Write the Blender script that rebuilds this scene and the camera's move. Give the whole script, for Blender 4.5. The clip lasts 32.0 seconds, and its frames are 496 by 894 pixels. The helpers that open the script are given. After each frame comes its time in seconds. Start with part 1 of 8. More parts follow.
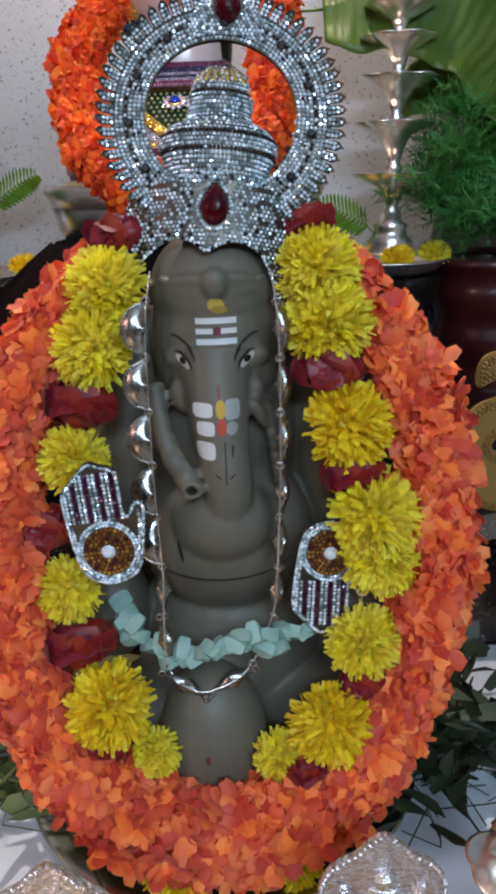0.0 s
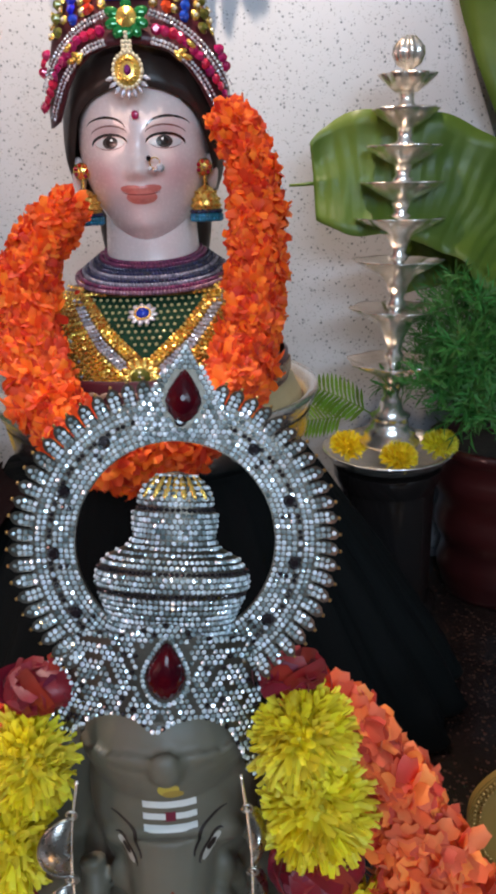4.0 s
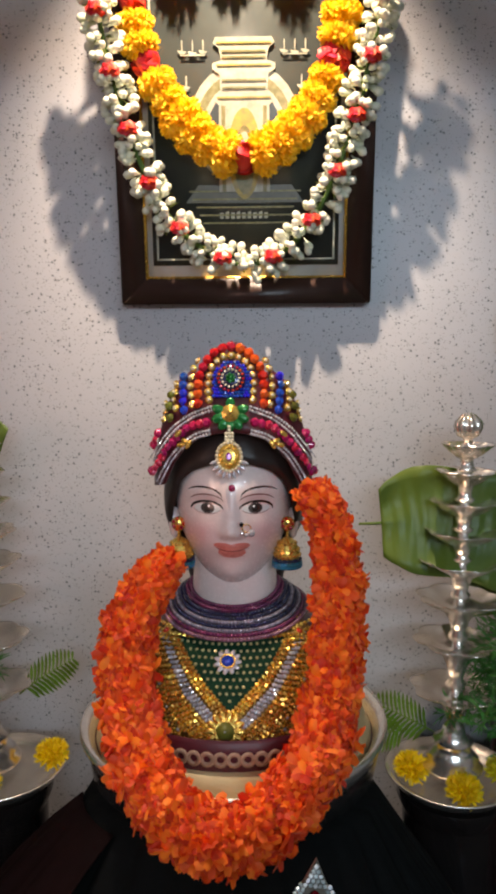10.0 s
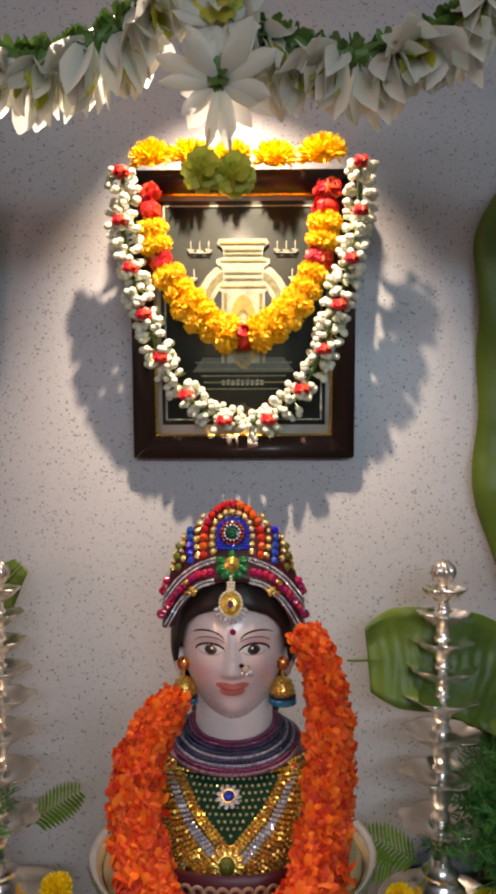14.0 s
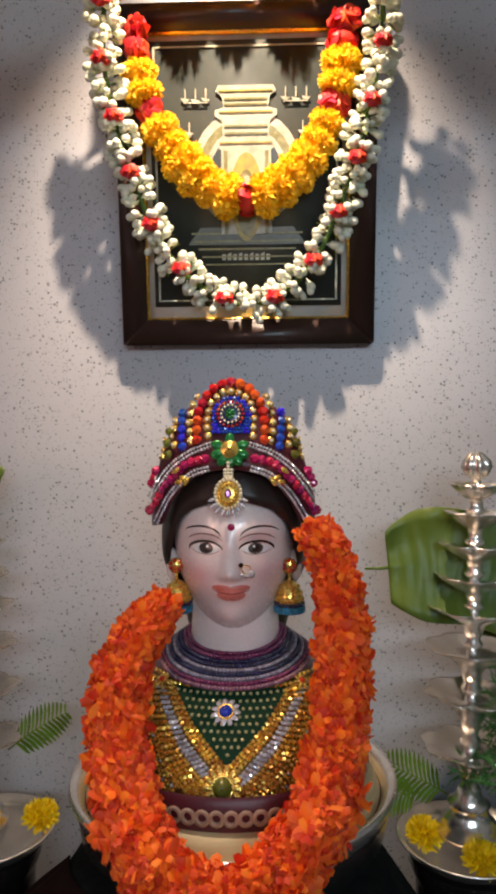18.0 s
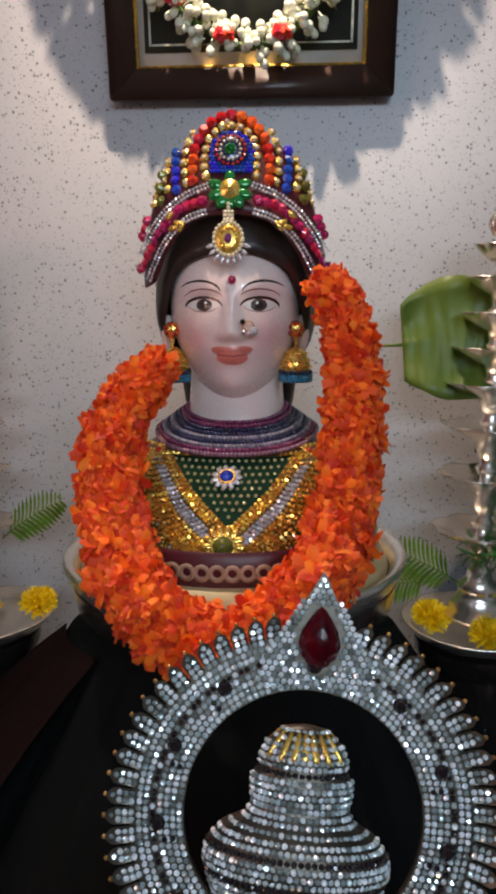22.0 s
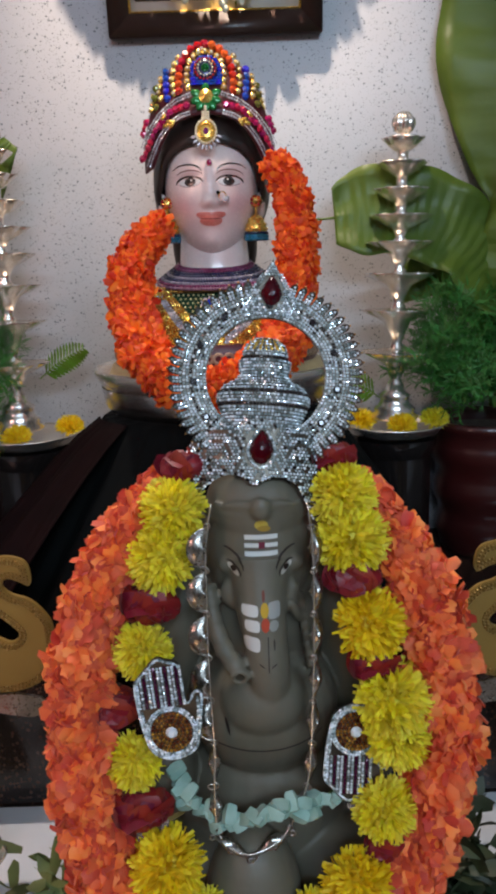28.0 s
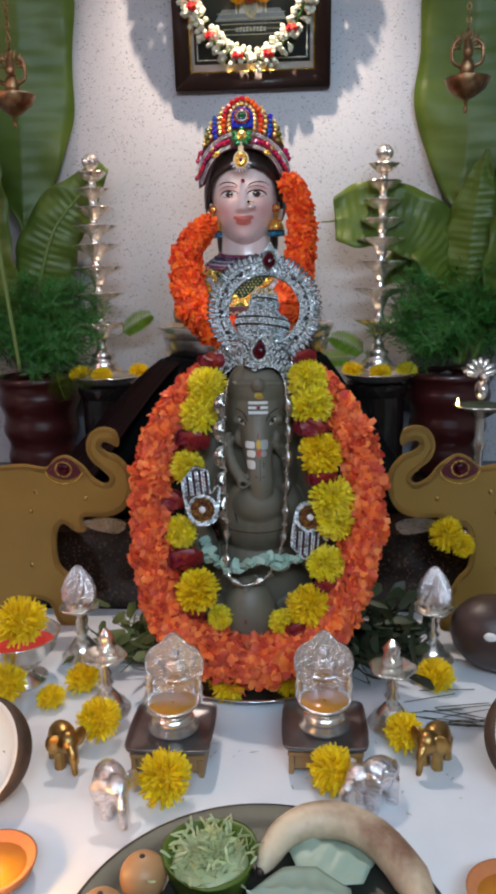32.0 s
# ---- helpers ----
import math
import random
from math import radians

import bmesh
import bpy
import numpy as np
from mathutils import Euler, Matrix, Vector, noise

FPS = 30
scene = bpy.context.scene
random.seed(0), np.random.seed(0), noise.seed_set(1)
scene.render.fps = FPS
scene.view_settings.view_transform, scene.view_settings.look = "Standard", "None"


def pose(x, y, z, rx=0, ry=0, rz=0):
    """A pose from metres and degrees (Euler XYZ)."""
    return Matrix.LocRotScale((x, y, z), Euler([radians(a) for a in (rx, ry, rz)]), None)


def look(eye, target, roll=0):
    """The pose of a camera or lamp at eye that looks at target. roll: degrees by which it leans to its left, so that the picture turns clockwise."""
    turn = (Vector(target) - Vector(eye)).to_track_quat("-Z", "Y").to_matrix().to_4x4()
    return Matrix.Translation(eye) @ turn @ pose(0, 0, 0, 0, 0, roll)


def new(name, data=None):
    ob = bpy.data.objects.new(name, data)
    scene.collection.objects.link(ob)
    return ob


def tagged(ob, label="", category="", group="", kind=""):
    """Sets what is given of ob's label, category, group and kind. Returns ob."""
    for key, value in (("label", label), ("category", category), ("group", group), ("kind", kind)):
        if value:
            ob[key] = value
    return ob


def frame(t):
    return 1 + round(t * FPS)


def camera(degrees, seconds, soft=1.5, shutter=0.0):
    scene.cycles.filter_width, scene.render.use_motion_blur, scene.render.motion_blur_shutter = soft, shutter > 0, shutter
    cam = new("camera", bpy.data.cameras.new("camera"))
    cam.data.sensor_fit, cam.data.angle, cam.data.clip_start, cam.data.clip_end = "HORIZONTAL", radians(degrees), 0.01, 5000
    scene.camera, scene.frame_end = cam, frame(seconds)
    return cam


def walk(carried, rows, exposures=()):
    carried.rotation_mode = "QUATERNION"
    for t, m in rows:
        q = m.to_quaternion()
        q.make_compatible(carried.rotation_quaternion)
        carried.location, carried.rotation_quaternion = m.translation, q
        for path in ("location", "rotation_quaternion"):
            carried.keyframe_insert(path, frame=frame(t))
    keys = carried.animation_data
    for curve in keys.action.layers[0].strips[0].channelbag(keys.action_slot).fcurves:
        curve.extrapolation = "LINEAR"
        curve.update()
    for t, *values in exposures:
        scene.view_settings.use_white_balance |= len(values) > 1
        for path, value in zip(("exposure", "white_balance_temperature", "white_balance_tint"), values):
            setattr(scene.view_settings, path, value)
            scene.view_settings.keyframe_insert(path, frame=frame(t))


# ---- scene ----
cam = camera(37.68, 32.0, soft=3.7)
# seconds, eye, turn in degrees
ROWS = [
    (0, 0.0001, 0.0000, 1.2445, 69.54, 2.03, -0.57),
    (0.5, -0.0067, 0.0217, 1.2569, 69.50, 2.04, -1.00),
    (1, -0.0266, 0.0519, 1.2704, 69.34, 2.05, -1.95),
    (1.5, -0.0217, 0.0682, 1.2834, 69.01, 1.94, -3.87),
    (2, 0.0017, 0.0914, 1.3099, 68.84, 2.26, -3.71),
    (2.5, 0.0022, 0.1157, 1.3287, 68.80, 2.28, -3.17),
    (3, 0.0040, 0.1338, 1.3552, 68.98, 2.29, -2.77),
    (3.5, 0.0160, 0.1540, 1.3887, 68.93, 2.11, -2.02),
    (4, 0.0233, 0.1796, 1.4301, 70.07, 1.98, -0.94),
    (4.5, 0.0275, 0.1945, 1.4725, 71.17, 2.00, 0.50),
    (6.5, 0.0140, 0.2302, 1.5270, 77.24, 1.40, 2.91),
    (7, 0.0041, 0.2365, 1.5403, 76.99, 1.09, 2.93),
    (7.5, -0.0114, 0.2414, 1.5495, 77.25, 0.91, 2.98),
    (8, -0.0233, 0.2300, 1.5619, 77.88, 0.84, 2.61),
    (8.5, -0.0273, 0.2172, 1.5804, 78.54, 0.75, 2.55),
    (9, -0.0279, 0.2006, 1.5944, 80.08, 0.59, 2.21),
    (9.5, -0.0250, 0.1794, 1.6083, 81.57, 0.49, 1.94),
    (10, -0.0263, 0.1610, 1.6188, 83.06, 0.30, 1.51),
    (10.5, -0.0278, 0.1434, 1.6288, 84.33, 0.13, 1.33),
    (11, -0.0292, 0.1298, 1.6372, 85.34, 0.09, 1.13),
    (11.5, -0.0317, 0.1193, 1.6462, 86.39, 0.10, 1.03),
    (12, -0.0342, 0.1090, 1.6542, 87.47, 0.10, 0.91),
    (12.5, -0.0341, 0.0960, 1.6600, 88.61, 0.08, 0.69),
    (13, -0.0350, 0.0854, 1.6677, 89.42, 0.19, 0.58),
    (13.5, -0.0334, 0.0741, 1.6738, 90.24, 0.19, 0.42),
    (14, -0.0356, 0.0621, 1.6795, 91.20, 0.14, 0.64),
    (14.5, -0.0373, 0.0489, 1.6847, 93.50, 0.09, 0.80),
    (16.5, -0.0327, 0.1221, 1.6458, 93.37, 0.32, 1.56),
    (17, -0.0300, 0.1505, 1.6287, 91.51, 0.41, 1.75),
    (17.5, -0.0270, 0.1736, 1.6105, 89.18, 0.48, 2.07),
    (18, -0.0165, 0.1812, 1.5904, 88.10, 0.29, 2.36),
    (18.5, -0.0139, 0.1963, 1.5681, 86.00, 0.05, 2.51),
    (19, -0.0175, 0.2060, 1.5491, 84.18, 0.01, 2.83),
    (19.5, -0.0199, 0.2157, 1.5343, 82.60, 0.07, 2.87),
    (20, -0.0198, 0.2325, 1.5165, 81.67, 0.10, 2.87),
    (20.5, -0.0202, 0.2406, 1.5016, 80.77, 0.15, 2.87),
    (21, -0.0205, 0.2415, 1.4913, 80.12, 0.18, 2.85),
    (21.5, -0.0239, 0.2363, 1.4830, 79.60, 0.17, 2.66),
    (22, -0.0191, 0.2322, 1.4674, 79.03, 0.27, 2.57),
    (22.5, -0.0167, 0.2233, 1.4541, 78.80, 0.25, 2.54),
    (23, -0.0142, 0.2123, 1.4380, 78.62, 0.09, 2.45),
    (23.5, -0.0122, 0.1779, 1.4243, 78.55, 0.24, 2.58),
    (24, -0.0115, 0.1563, 1.4081, 78.82, 0.17, 2.52),
    (24.5, -0.0128, 0.1368, 1.3912, 78.75, 0.52, 2.07),
    (25, -0.0154, 0.1022, 1.3962, 78.93, 0.59, -0.39),
    (25.5, -0.0117, 0.0671, 1.3849, 78.47, 0.93, -0.78),
    (27.5, -0.0205, -0.0624, 1.3588, 76.71, 1.56, -0.57),
    (28, -0.0252, -0.0738, 1.3539, 76.66, 1.79, -0.40),
    (28.5, 0.0027, -0.1152, 1.3337, 76.71, 1.38, 0.21),
    (29, 0.0228, -0.1353, 1.2895, 76.19, 0.67, 0.91),
    (29.5, 0.0404, -0.1438, 1.2669, 75.39, 0.60, 1.66),
    (30, 0.0327, -0.2249, 1.2682, 75.10, 0.68, 1.56),
    (30.5, 0.0270, -0.2985, 1.2734, 75.56, 0.94, 1.82),
    (31, 0.0429, -0.3698, 1.2820, 76.05, 0.76, 2.13),
    (31.5, 0.0476, -0.4448, 1.3061, 76.93, 0.94, 3.04),
    (32, 0.0312, -0.4745, 1.3084, 77.51, 1.07, 3.71),
]
# seconds, stops, kelvin, tint
EXPOSURES = [(0, 0.02, 6250, 11), (4, 0.02, 6500, 12), (8, -0.27, 6900, 13), (11, -0.50, 7300, 13), (15, -0.56, 7400, 14), (19, -0.52, 7100, 13), (22, -0.46, 7000, 13), (25, -0.26, 6800, 13), (28, -0.20, 6600, 12), (32, -0.14, 6700, 13)]
walk(cam, [(t, pose(x, y, z, rx, ry, rz)) for t, x, y, z, rx, ry, rz in ROWS], EXPOSURES)

# ---- light ----
world = bpy.data.worlds.new("room_air")
scene.world = world
world.use_nodes = True
world.node_tree.nodes["Background"].inputs[0].default_value = (0.55, 0.68, 0.9, 1)
world.node_tree.nodes["Background"].inputs[1].default_value = 0.09


def lamp(name, kind, place, target, power, colour, **more):
    data = bpy.data.lights.new(name, kind)
    data.energy, data.color = power, colour
    for key, value in more.items():
        if key == "size":
            data.shape, data.size, data.size_y = "RECTANGLE", value[0], value[1]
        elif key == "radius":
            data.shadow_soft_size = value
        elif key == "cone":
            data.spot_size, data.spot_blend = radians(value[0]), value[1]
    ob = new(name, data)
    ob.matrix_world = look(place, target)
    return ob


# recessed warm spots over the picture and the slab, cool tube light of the room behind the viewer, dim rosy lamp at one side
lamp("ceiling_spot", "SPOT", (-0.075, 0.76, 2.34), (-0.065, 1.04, 1.90), 90, (1.0, 0.82, 0.66), radius=0.010, cone=(65, 1.0))
lamp("side_spot", "SPOT", (-0.30, 0.92, 2.34), (0.0, 0.13, 0.8), 44, (1.0, 0.88, 0.80), radius=0.015, cone=(48, 0.5))
lamp("tube_light", "AREA", (0.30, -1.2, 2.1), (0.0, 0.45, 0.9), 25, (0.60, 0.80, 1.0), size=(1.3, 0.25))
lamp("room_lamp", "AREA", (-1.3, -0.4, 1.8), (0.0, 0.8, 1.3), 4.5, (1.0, 0.55, 0.48), size=(0.4, 0.4))


# ---- mesh tools: a shape is (vertices, faces) ----
def arr(v):
    return np.asarray(v, float).reshape(-1, 3)


def moved(vf, m):
    m = np.array(m)
    return arr(vf[0]) @ m[:3, :3].T + m[:3, 3], vf[1]


def at(vf, x=0, y=0, z=0, rx=0, ry=0, rz=0, s=1.0):
    s = (s, s, s) if np.isscalar(s) else s
    return moved(vf, pose(x, y, z, rx, ry, rz) @ Matrix.Diagonal((*s, 1)))


def joined(shapes):
    v, f, n = [], [], 0
    for sv, sf in shapes:
        v.append(arr(sv))
        f += [tuple(i + n for i in face) for face in sf]
        n += len(v[-1])
    return np.concatenate(v), f


def scattered(vf, mats):
    """The shape at each of many 4 x 4 poses, as one shape."""
    base, mats = arr(vf[0]), np.asarray(mats)
    v = np.einsum("nij,kj->nki", mats[:, :3, :3], base) + mats[:, None, :3, 3]
    f = [tuple(i + k * len(base) for i in face) for k in range(len(mats)) for face in vf[1]]
    return v.reshape(-1, 3), f


def lathe(profile, n=32, wave=None):
    """Profile of (r, z), turned about z. wave(angle, k): factor on the radius."""
    v, f = [], []
    for k, (r, z) in enumerate(profile):
        for i in range(n):
            a = 2 * math.pi * i / n
            q = r * (wave(a, k) if wave else 1)
            v.append((q * math.cos(a), q * math.sin(a), z))
    for k in range(len(profile) - 1):
        for i in range(n):
            j = (i + 1) % n
            f.append((k * n + i, k * n + j, (k + 1) * n + j, (k + 1) * n + i))
    return arr(v), f


def ball(rx, ry, rz, nu=20, nv=12):
    prof = [(max(1e-4, math.sin(math.pi * k / nv)), -math.cos(math.pi * k / nv)) for k in range(nv + 1)]
    v, f = lathe(prof, nu)
    return v * (rx, ry, rz), f


def tube(path, radius, n=10, closed=False):
    path = arr(path)
    m = len(path)
    rad = np.full(m, radius) if np.isscalar(radius) else np.asarray(radius)
    v, f = [], []
    up = Vector((0.013, 1, 0.07))
    for k in range(m):
        a, b = path[k - 1] if (k or closed) else path[k], path[(k + 1) % m] if (k < m - 1 or closed) else path[k]
        d = Vector(b - a).normalized()
        s = d.cross(up)
        if s.length < 1e-3:
            s = d.cross(Vector((1, 0, 0)))
        s.normalize()
        w = s.cross(d)
        for i in range(n):
            q = 2 * math.pi * i / n
            v.append(path[k] + rad[k] * np.array(math.cos(q) * s + math.sin(q) * w))
    for k in range(m if closed else m - 1):
        for i in range(n):
            j, k2 = (i + 1) % n, (k + 1) % m
            f.append((k * n + i, k * n + j, k2 * n + j, k2 * n + i))
    if not closed:
        f += [tuple(range(n))[::-1], tuple((m - 1) * n + i for i in range(n))]
    return arr(v), f


def box(sx, sy, sz, bevel=0.0):
    bm = bmesh.new()
    bmesh.ops.create_cube(bm, size=1, matrix=Matrix.Diagonal((sx, sy, sz, 1)))
    if bevel:
        bmesh.ops.bevel(bm, geom=bm.edges[:], offset=bevel, segments=2, affect="EDGES")
    bm.verts.index_update()
    out = arr([v.co[:] for v in bm.verts]), [tuple(v.index for v in f.verts) for f in bm.faces]
    bm.free()
    return out


def plate(outline, depth, bevel=0.0, holes=()):
    """An outline in x, z cut out of a board that lies between y = 0 and y = depth."""
    bm = bmesh.new()
    edges = []
    for ring in (outline, *holes):
        vs = [bm.verts.new((x, 0, z)) for x, z in ring]
        edges += [bm.edges.new((vs[i], vs[(i + 1) % len(vs)])) for i in range(len(vs))]
    bmesh.ops.triangle_fill(bm, use_beauty=True, edges=edges)
    bmesh.ops.recalc_face_normals(bm, faces=bm.faces)
    if bm.faces and bm.faces[:][0].normal.y > 0:
        bmesh.ops.reverse_faces(bm, faces=bm.faces)
    front = bm.faces[:]
    ext = bmesh.ops.extrude_face_region(bm, geom=front)
    bmesh.ops.translate(bm, verts=[g for g in ext["geom"] if isinstance(g, bmesh.types.BMVert)], vec=(0, depth, 0))
    bmesh.ops.recalc_face_normals(bm, faces=bm.faces)
    if bevel:
        sharp = [e for e in bm.edges if len(e.link_faces) == 2 and e.calc_face_angle(0) > 1.2]
        bmesh.ops.bevel(bm, geom=sharp, offset=bevel, segments=2, affect="EDGES")
    bm.verts.index_update()
    out = arr([v.co[:] for v in bm.verts]), [tuple(v.index for v in f.verts) for f in bm.faces]
    bm.free()
    return out


def curve_through(points, per=8, closed=False):
    """A smooth line through the points (Catmull-Rom)."""
    p = np.asarray(points, float)
    n, out = len(p), []
    for i in range(n if closed else n - 1):
        a, b, c, d = (p[(i + k) % n] if closed else p[min(max(i + k, 0), n - 1)] for k in (-1, 0, 1, 2))
        for t in np.arange(per) / per:
            out.append(0.5 * (2 * b + (c - a) * t + (2 * a - 5 * b + 4 * c - d) * t * t + (3 * b - a - 3 * c + d) * t ** 3))
    if not closed:
        out.append(p[-1])
    return np.array(out)


def even(points, step, closed=False):
    """Places at even steps along a line."""
    p = np.asarray(points, float)
    if closed:
        p = np.vstack([p, p[:1]])
    d = np.r_[0, np.cumsum(np.linalg.norm(np.diff(p, axis=0), axis=1))]
    n = max(2, int(round(d[-1] / step)))
    s = np.linspace(0, d[-1], n + 1)[: n if closed else n + 1]
    return np.stack([np.interp(s, d, p[:, k]) for k in range(p.shape[1])], 1)


def frame_of(ahead, up=(0, 0, 1)):
    """A turn whose z is ahead."""
    z = Vector(ahead).normalized()
    x = Vector(up).cross(z)
    if x.length < 1e-4:
        x = Vector((1, 0, 0)).cross(z)
    x.normalize()
    return Matrix((x, z.cross(x), z)).transposed().to_4x4()


def petal(length, width, curl=0.3, cup=0.2, n=4, tip=0.35, base=0.35):
    """A leaf-like blade from the origin along +z, that bends towards -y."""
    v, f = [], []
    for k in range(n + 1):
        t = k / n
        w = width / 2 * (base + (1 - base) * math.sin(math.pi * min(1, t * 0.62 + 0.05)) ** 0.8) * (1 if t < 0.75 else 1 - (1 - tip) * (t - 0.75) / 0.25)
        c = curl if abs(curl) > 0.01 else 0.01
        z, y = length * math.sin(c * t) / c, -length * (1 - math.cos(c * t)) / c
        v += [(-w, y - cup * w, z), (0, y, z), (w, y - cup * w, z)]
        if k:
            a = 3 * (k - 1)
            f += [(a, a + 1, a + 4, a + 3), (a + 1, a + 2, a + 5, a + 4)]
    return arr(v), f


def gem(r=1.0, h=0.5, n=8):
    """A cut stone: a crown over a flat girdle, along +z."""
    v = [(r * math.cos(2 * math.pi * i / n), r * math.sin(2 * math.pi * i / n), 0) for i in range(n)]
    v += [(0.55 * r * math.cos(2 * math.pi * (i + 0.5) / n), 0.55 * r * math.sin(2 * math.pi * (i + 0.5) / n), h) for i in range(n)]
    f = [tuple(n + i for i in range(n))]
    for i in range(n):
        j = (i + 1) % n
        f += [(i, j, n + i), (j, n + j, n + i)]
    return arr(v), f


def solid(name, vf, material, parent=None, label="", smooth=True):
    me = bpy.data.meshes.new(name)
    me.from_pydata([tuple(c) for c in vf[0]], [], vf[1])
    me.validate()
    if smooth is True:
        me.shade_smooth()
    elif smooth:
        me.shade_smooth()
        me.set_sharp_from_angle(angle=radians(smooth))
    me.materials.append(material)
    ob = new(name, me)
    if parent:
        ob.parent = parent
    if label:
        ob["label"] = label
    return ob


def part(name, vf, material, parent, label="", smooth=True, m=None):
    ob = solid(name, vf, material, parent, label, smooth)
    if m is not None:
        ob.matrix_basis = m
    return ob


def again(ob, m, parent=None):
    """One more object on the same mesh."""
    o = ob.copy()
    scene.collection.objects.link(o)
    o.parent = parent or ob.parent
    o.matrix_basis = m
    return o


def thing(name, x, y, z, label, category, group="", rz=0, kind=""):
    ob = new(name)
    ob.empty_display_size = 0.02
    ob.matrix_basis = pose(x, y, z, 0, 0, rz)
    return tagged(ob, label, category, group, kind)


# ---- materials ----
def linked(tree, kind, **values):
    node = tree.nodes.new(kind)
    for key, value in values.items():
        node.inputs[key.replace("_", " ")].default_value = value
    return node


def mixed(tree, fac, a, b, mode="MIX"):
    node = tree.nodes.new("ShaderNodeMix")
    node.data_type, node.blend_type = "RGBA", mode
    for slot, value in ((0, fac), (6, a), (7, b)):
        if isinstance(value, (int, float)):
            node.inputs[slot].default_value = value
        elif isinstance(value, tuple):
            node.inputs[slot].default_value = (*value[:3], 1)
        else:
            tree.links.new(value, node.inputs[slot])
    return node.outputs[2]


def ramp(tree, fac, stops):
    node = tree.nodes.new("ShaderNodeValToRGB")
    while len(node.color_ramp.elements) < len(stops):
        node.color_ramp.elements.new(0.5)
    for el, (p, c) in zip(node.color_ramp.elements, stops):
        el.position, el.color = p, (c, c, c, 1) if np.isscalar(c) else (*c, 1)
    tree.links.new(fac, node.inputs[0])
    return node.outputs[0]


def maths(tree, op, a, b=None, c=None):
    node = tree.nodes.new("ShaderNodeMath")
    node.operation = op
    for slot, value in enumerate((a, b, c)):
        if value is None:
            continue
        if isinstance(value, (int, float)):
            node.inputs[slot].default_value = value
        else:
            tree.links.new(value, node.inputs[slot])
    return node.outputs[0]


def surface(name, colour, rough=0.5, metal=0.0, second=None, scale=25.0, amount=0.5, fine=220.0, bump=0.15, depth=0.001,
            random_by="", spread=0.15, thin=0.0, coat=0.0, sheen=0.0):
    """A procedural material: two colours mixed by noise at two scales, relief, and a shade that differs from piece to piece."""
    m = bpy.data.materials.new(name)
    m.use_nodes = True
    t = m.node_tree
    bsdf = t.nodes["Principled BSDF"]
    co = t.nodes.new("ShaderNodeTexCoord").outputs["Object"]
    second = second or tuple(c * 0.6 for c in colour)
    big = linked(t, "ShaderNodeTexNoise", Scale=scale, Detail=4.0)
    small = linked(t, "ShaderNodeTexNoise", Scale=fine, Detail=3.0)
    for node in (big, small):
        t.links.new(co, node.inputs["Vector"])
    fac = maths(t, "MULTIPLY_ADD", ramp(t, big.outputs[0], [(0.35, 0.0), (0.68, 1.0)]), amount, maths(t, "MULTIPLY_ADD", small.outputs[0], 0.3 * amount, -0.15 * amount))
    col = mixed(t, fac, colour, second)
    if random_by:
        if random_by == "island":
            rnd = t.nodes.new("ShaderNodeNewGeometry").outputs["Random Per Island"]
        else:
            rnd = t.nodes.new("ShaderNodeObjectInfo").outputs["Random"]
        hsv = linked(t, "ShaderNodeHueSaturation")
        t.links.new(maths(t, "MULTIPLY_ADD", rnd, 2 * spread, 1 - spread), hsv.inputs["Value"])
        t.links.new(maths(t, "MULTIPLY_ADD", rnd, 0.12 * spread, 0.5 - 0.06 * spread), hsv.inputs["Hue"])
        t.links.new(col, hsv.inputs["Color"])
        col = hsv.outputs[0]
    t.links.new(col, bsdf.inputs["Base Color"])
    bsdf.inputs["Metallic"].default_value = metal
    t.links.new(maths(t, "MULTIPLY_ADD", small.outputs[0], 0.25 * rough, 0.87 * rough), bsdf.inputs["Roughness"])
    bsdf.inputs["Coat Weight"].default_value = coat
    bsdf.inputs["Sheen Weight"].default_value = sheen
    if bump:
        b = linked(t, "ShaderNodeBump", Strength=bump, Distance=depth)
        t.links.new(small.outputs[0], b.inputs["Height"])
        t.links.new(b.outputs[0], bsdf.inputs["Normal"])
    if thin:
        back = t.nodes.new("ShaderNodeBsdfTranslucent")
        t.links.new(col, back.inputs["Color"])
        mix = linked(t, "ShaderNodeMixShader")
        mix.inputs[0].default_value = thin
        t.links.new(bsdf.outputs[0], mix.inputs[1])
        t.links.new(back.outputs[0], mix.inputs[2])
        t.links.new(mix.outputs[0], t.nodes["Material Output"].inputs[0])
    return m


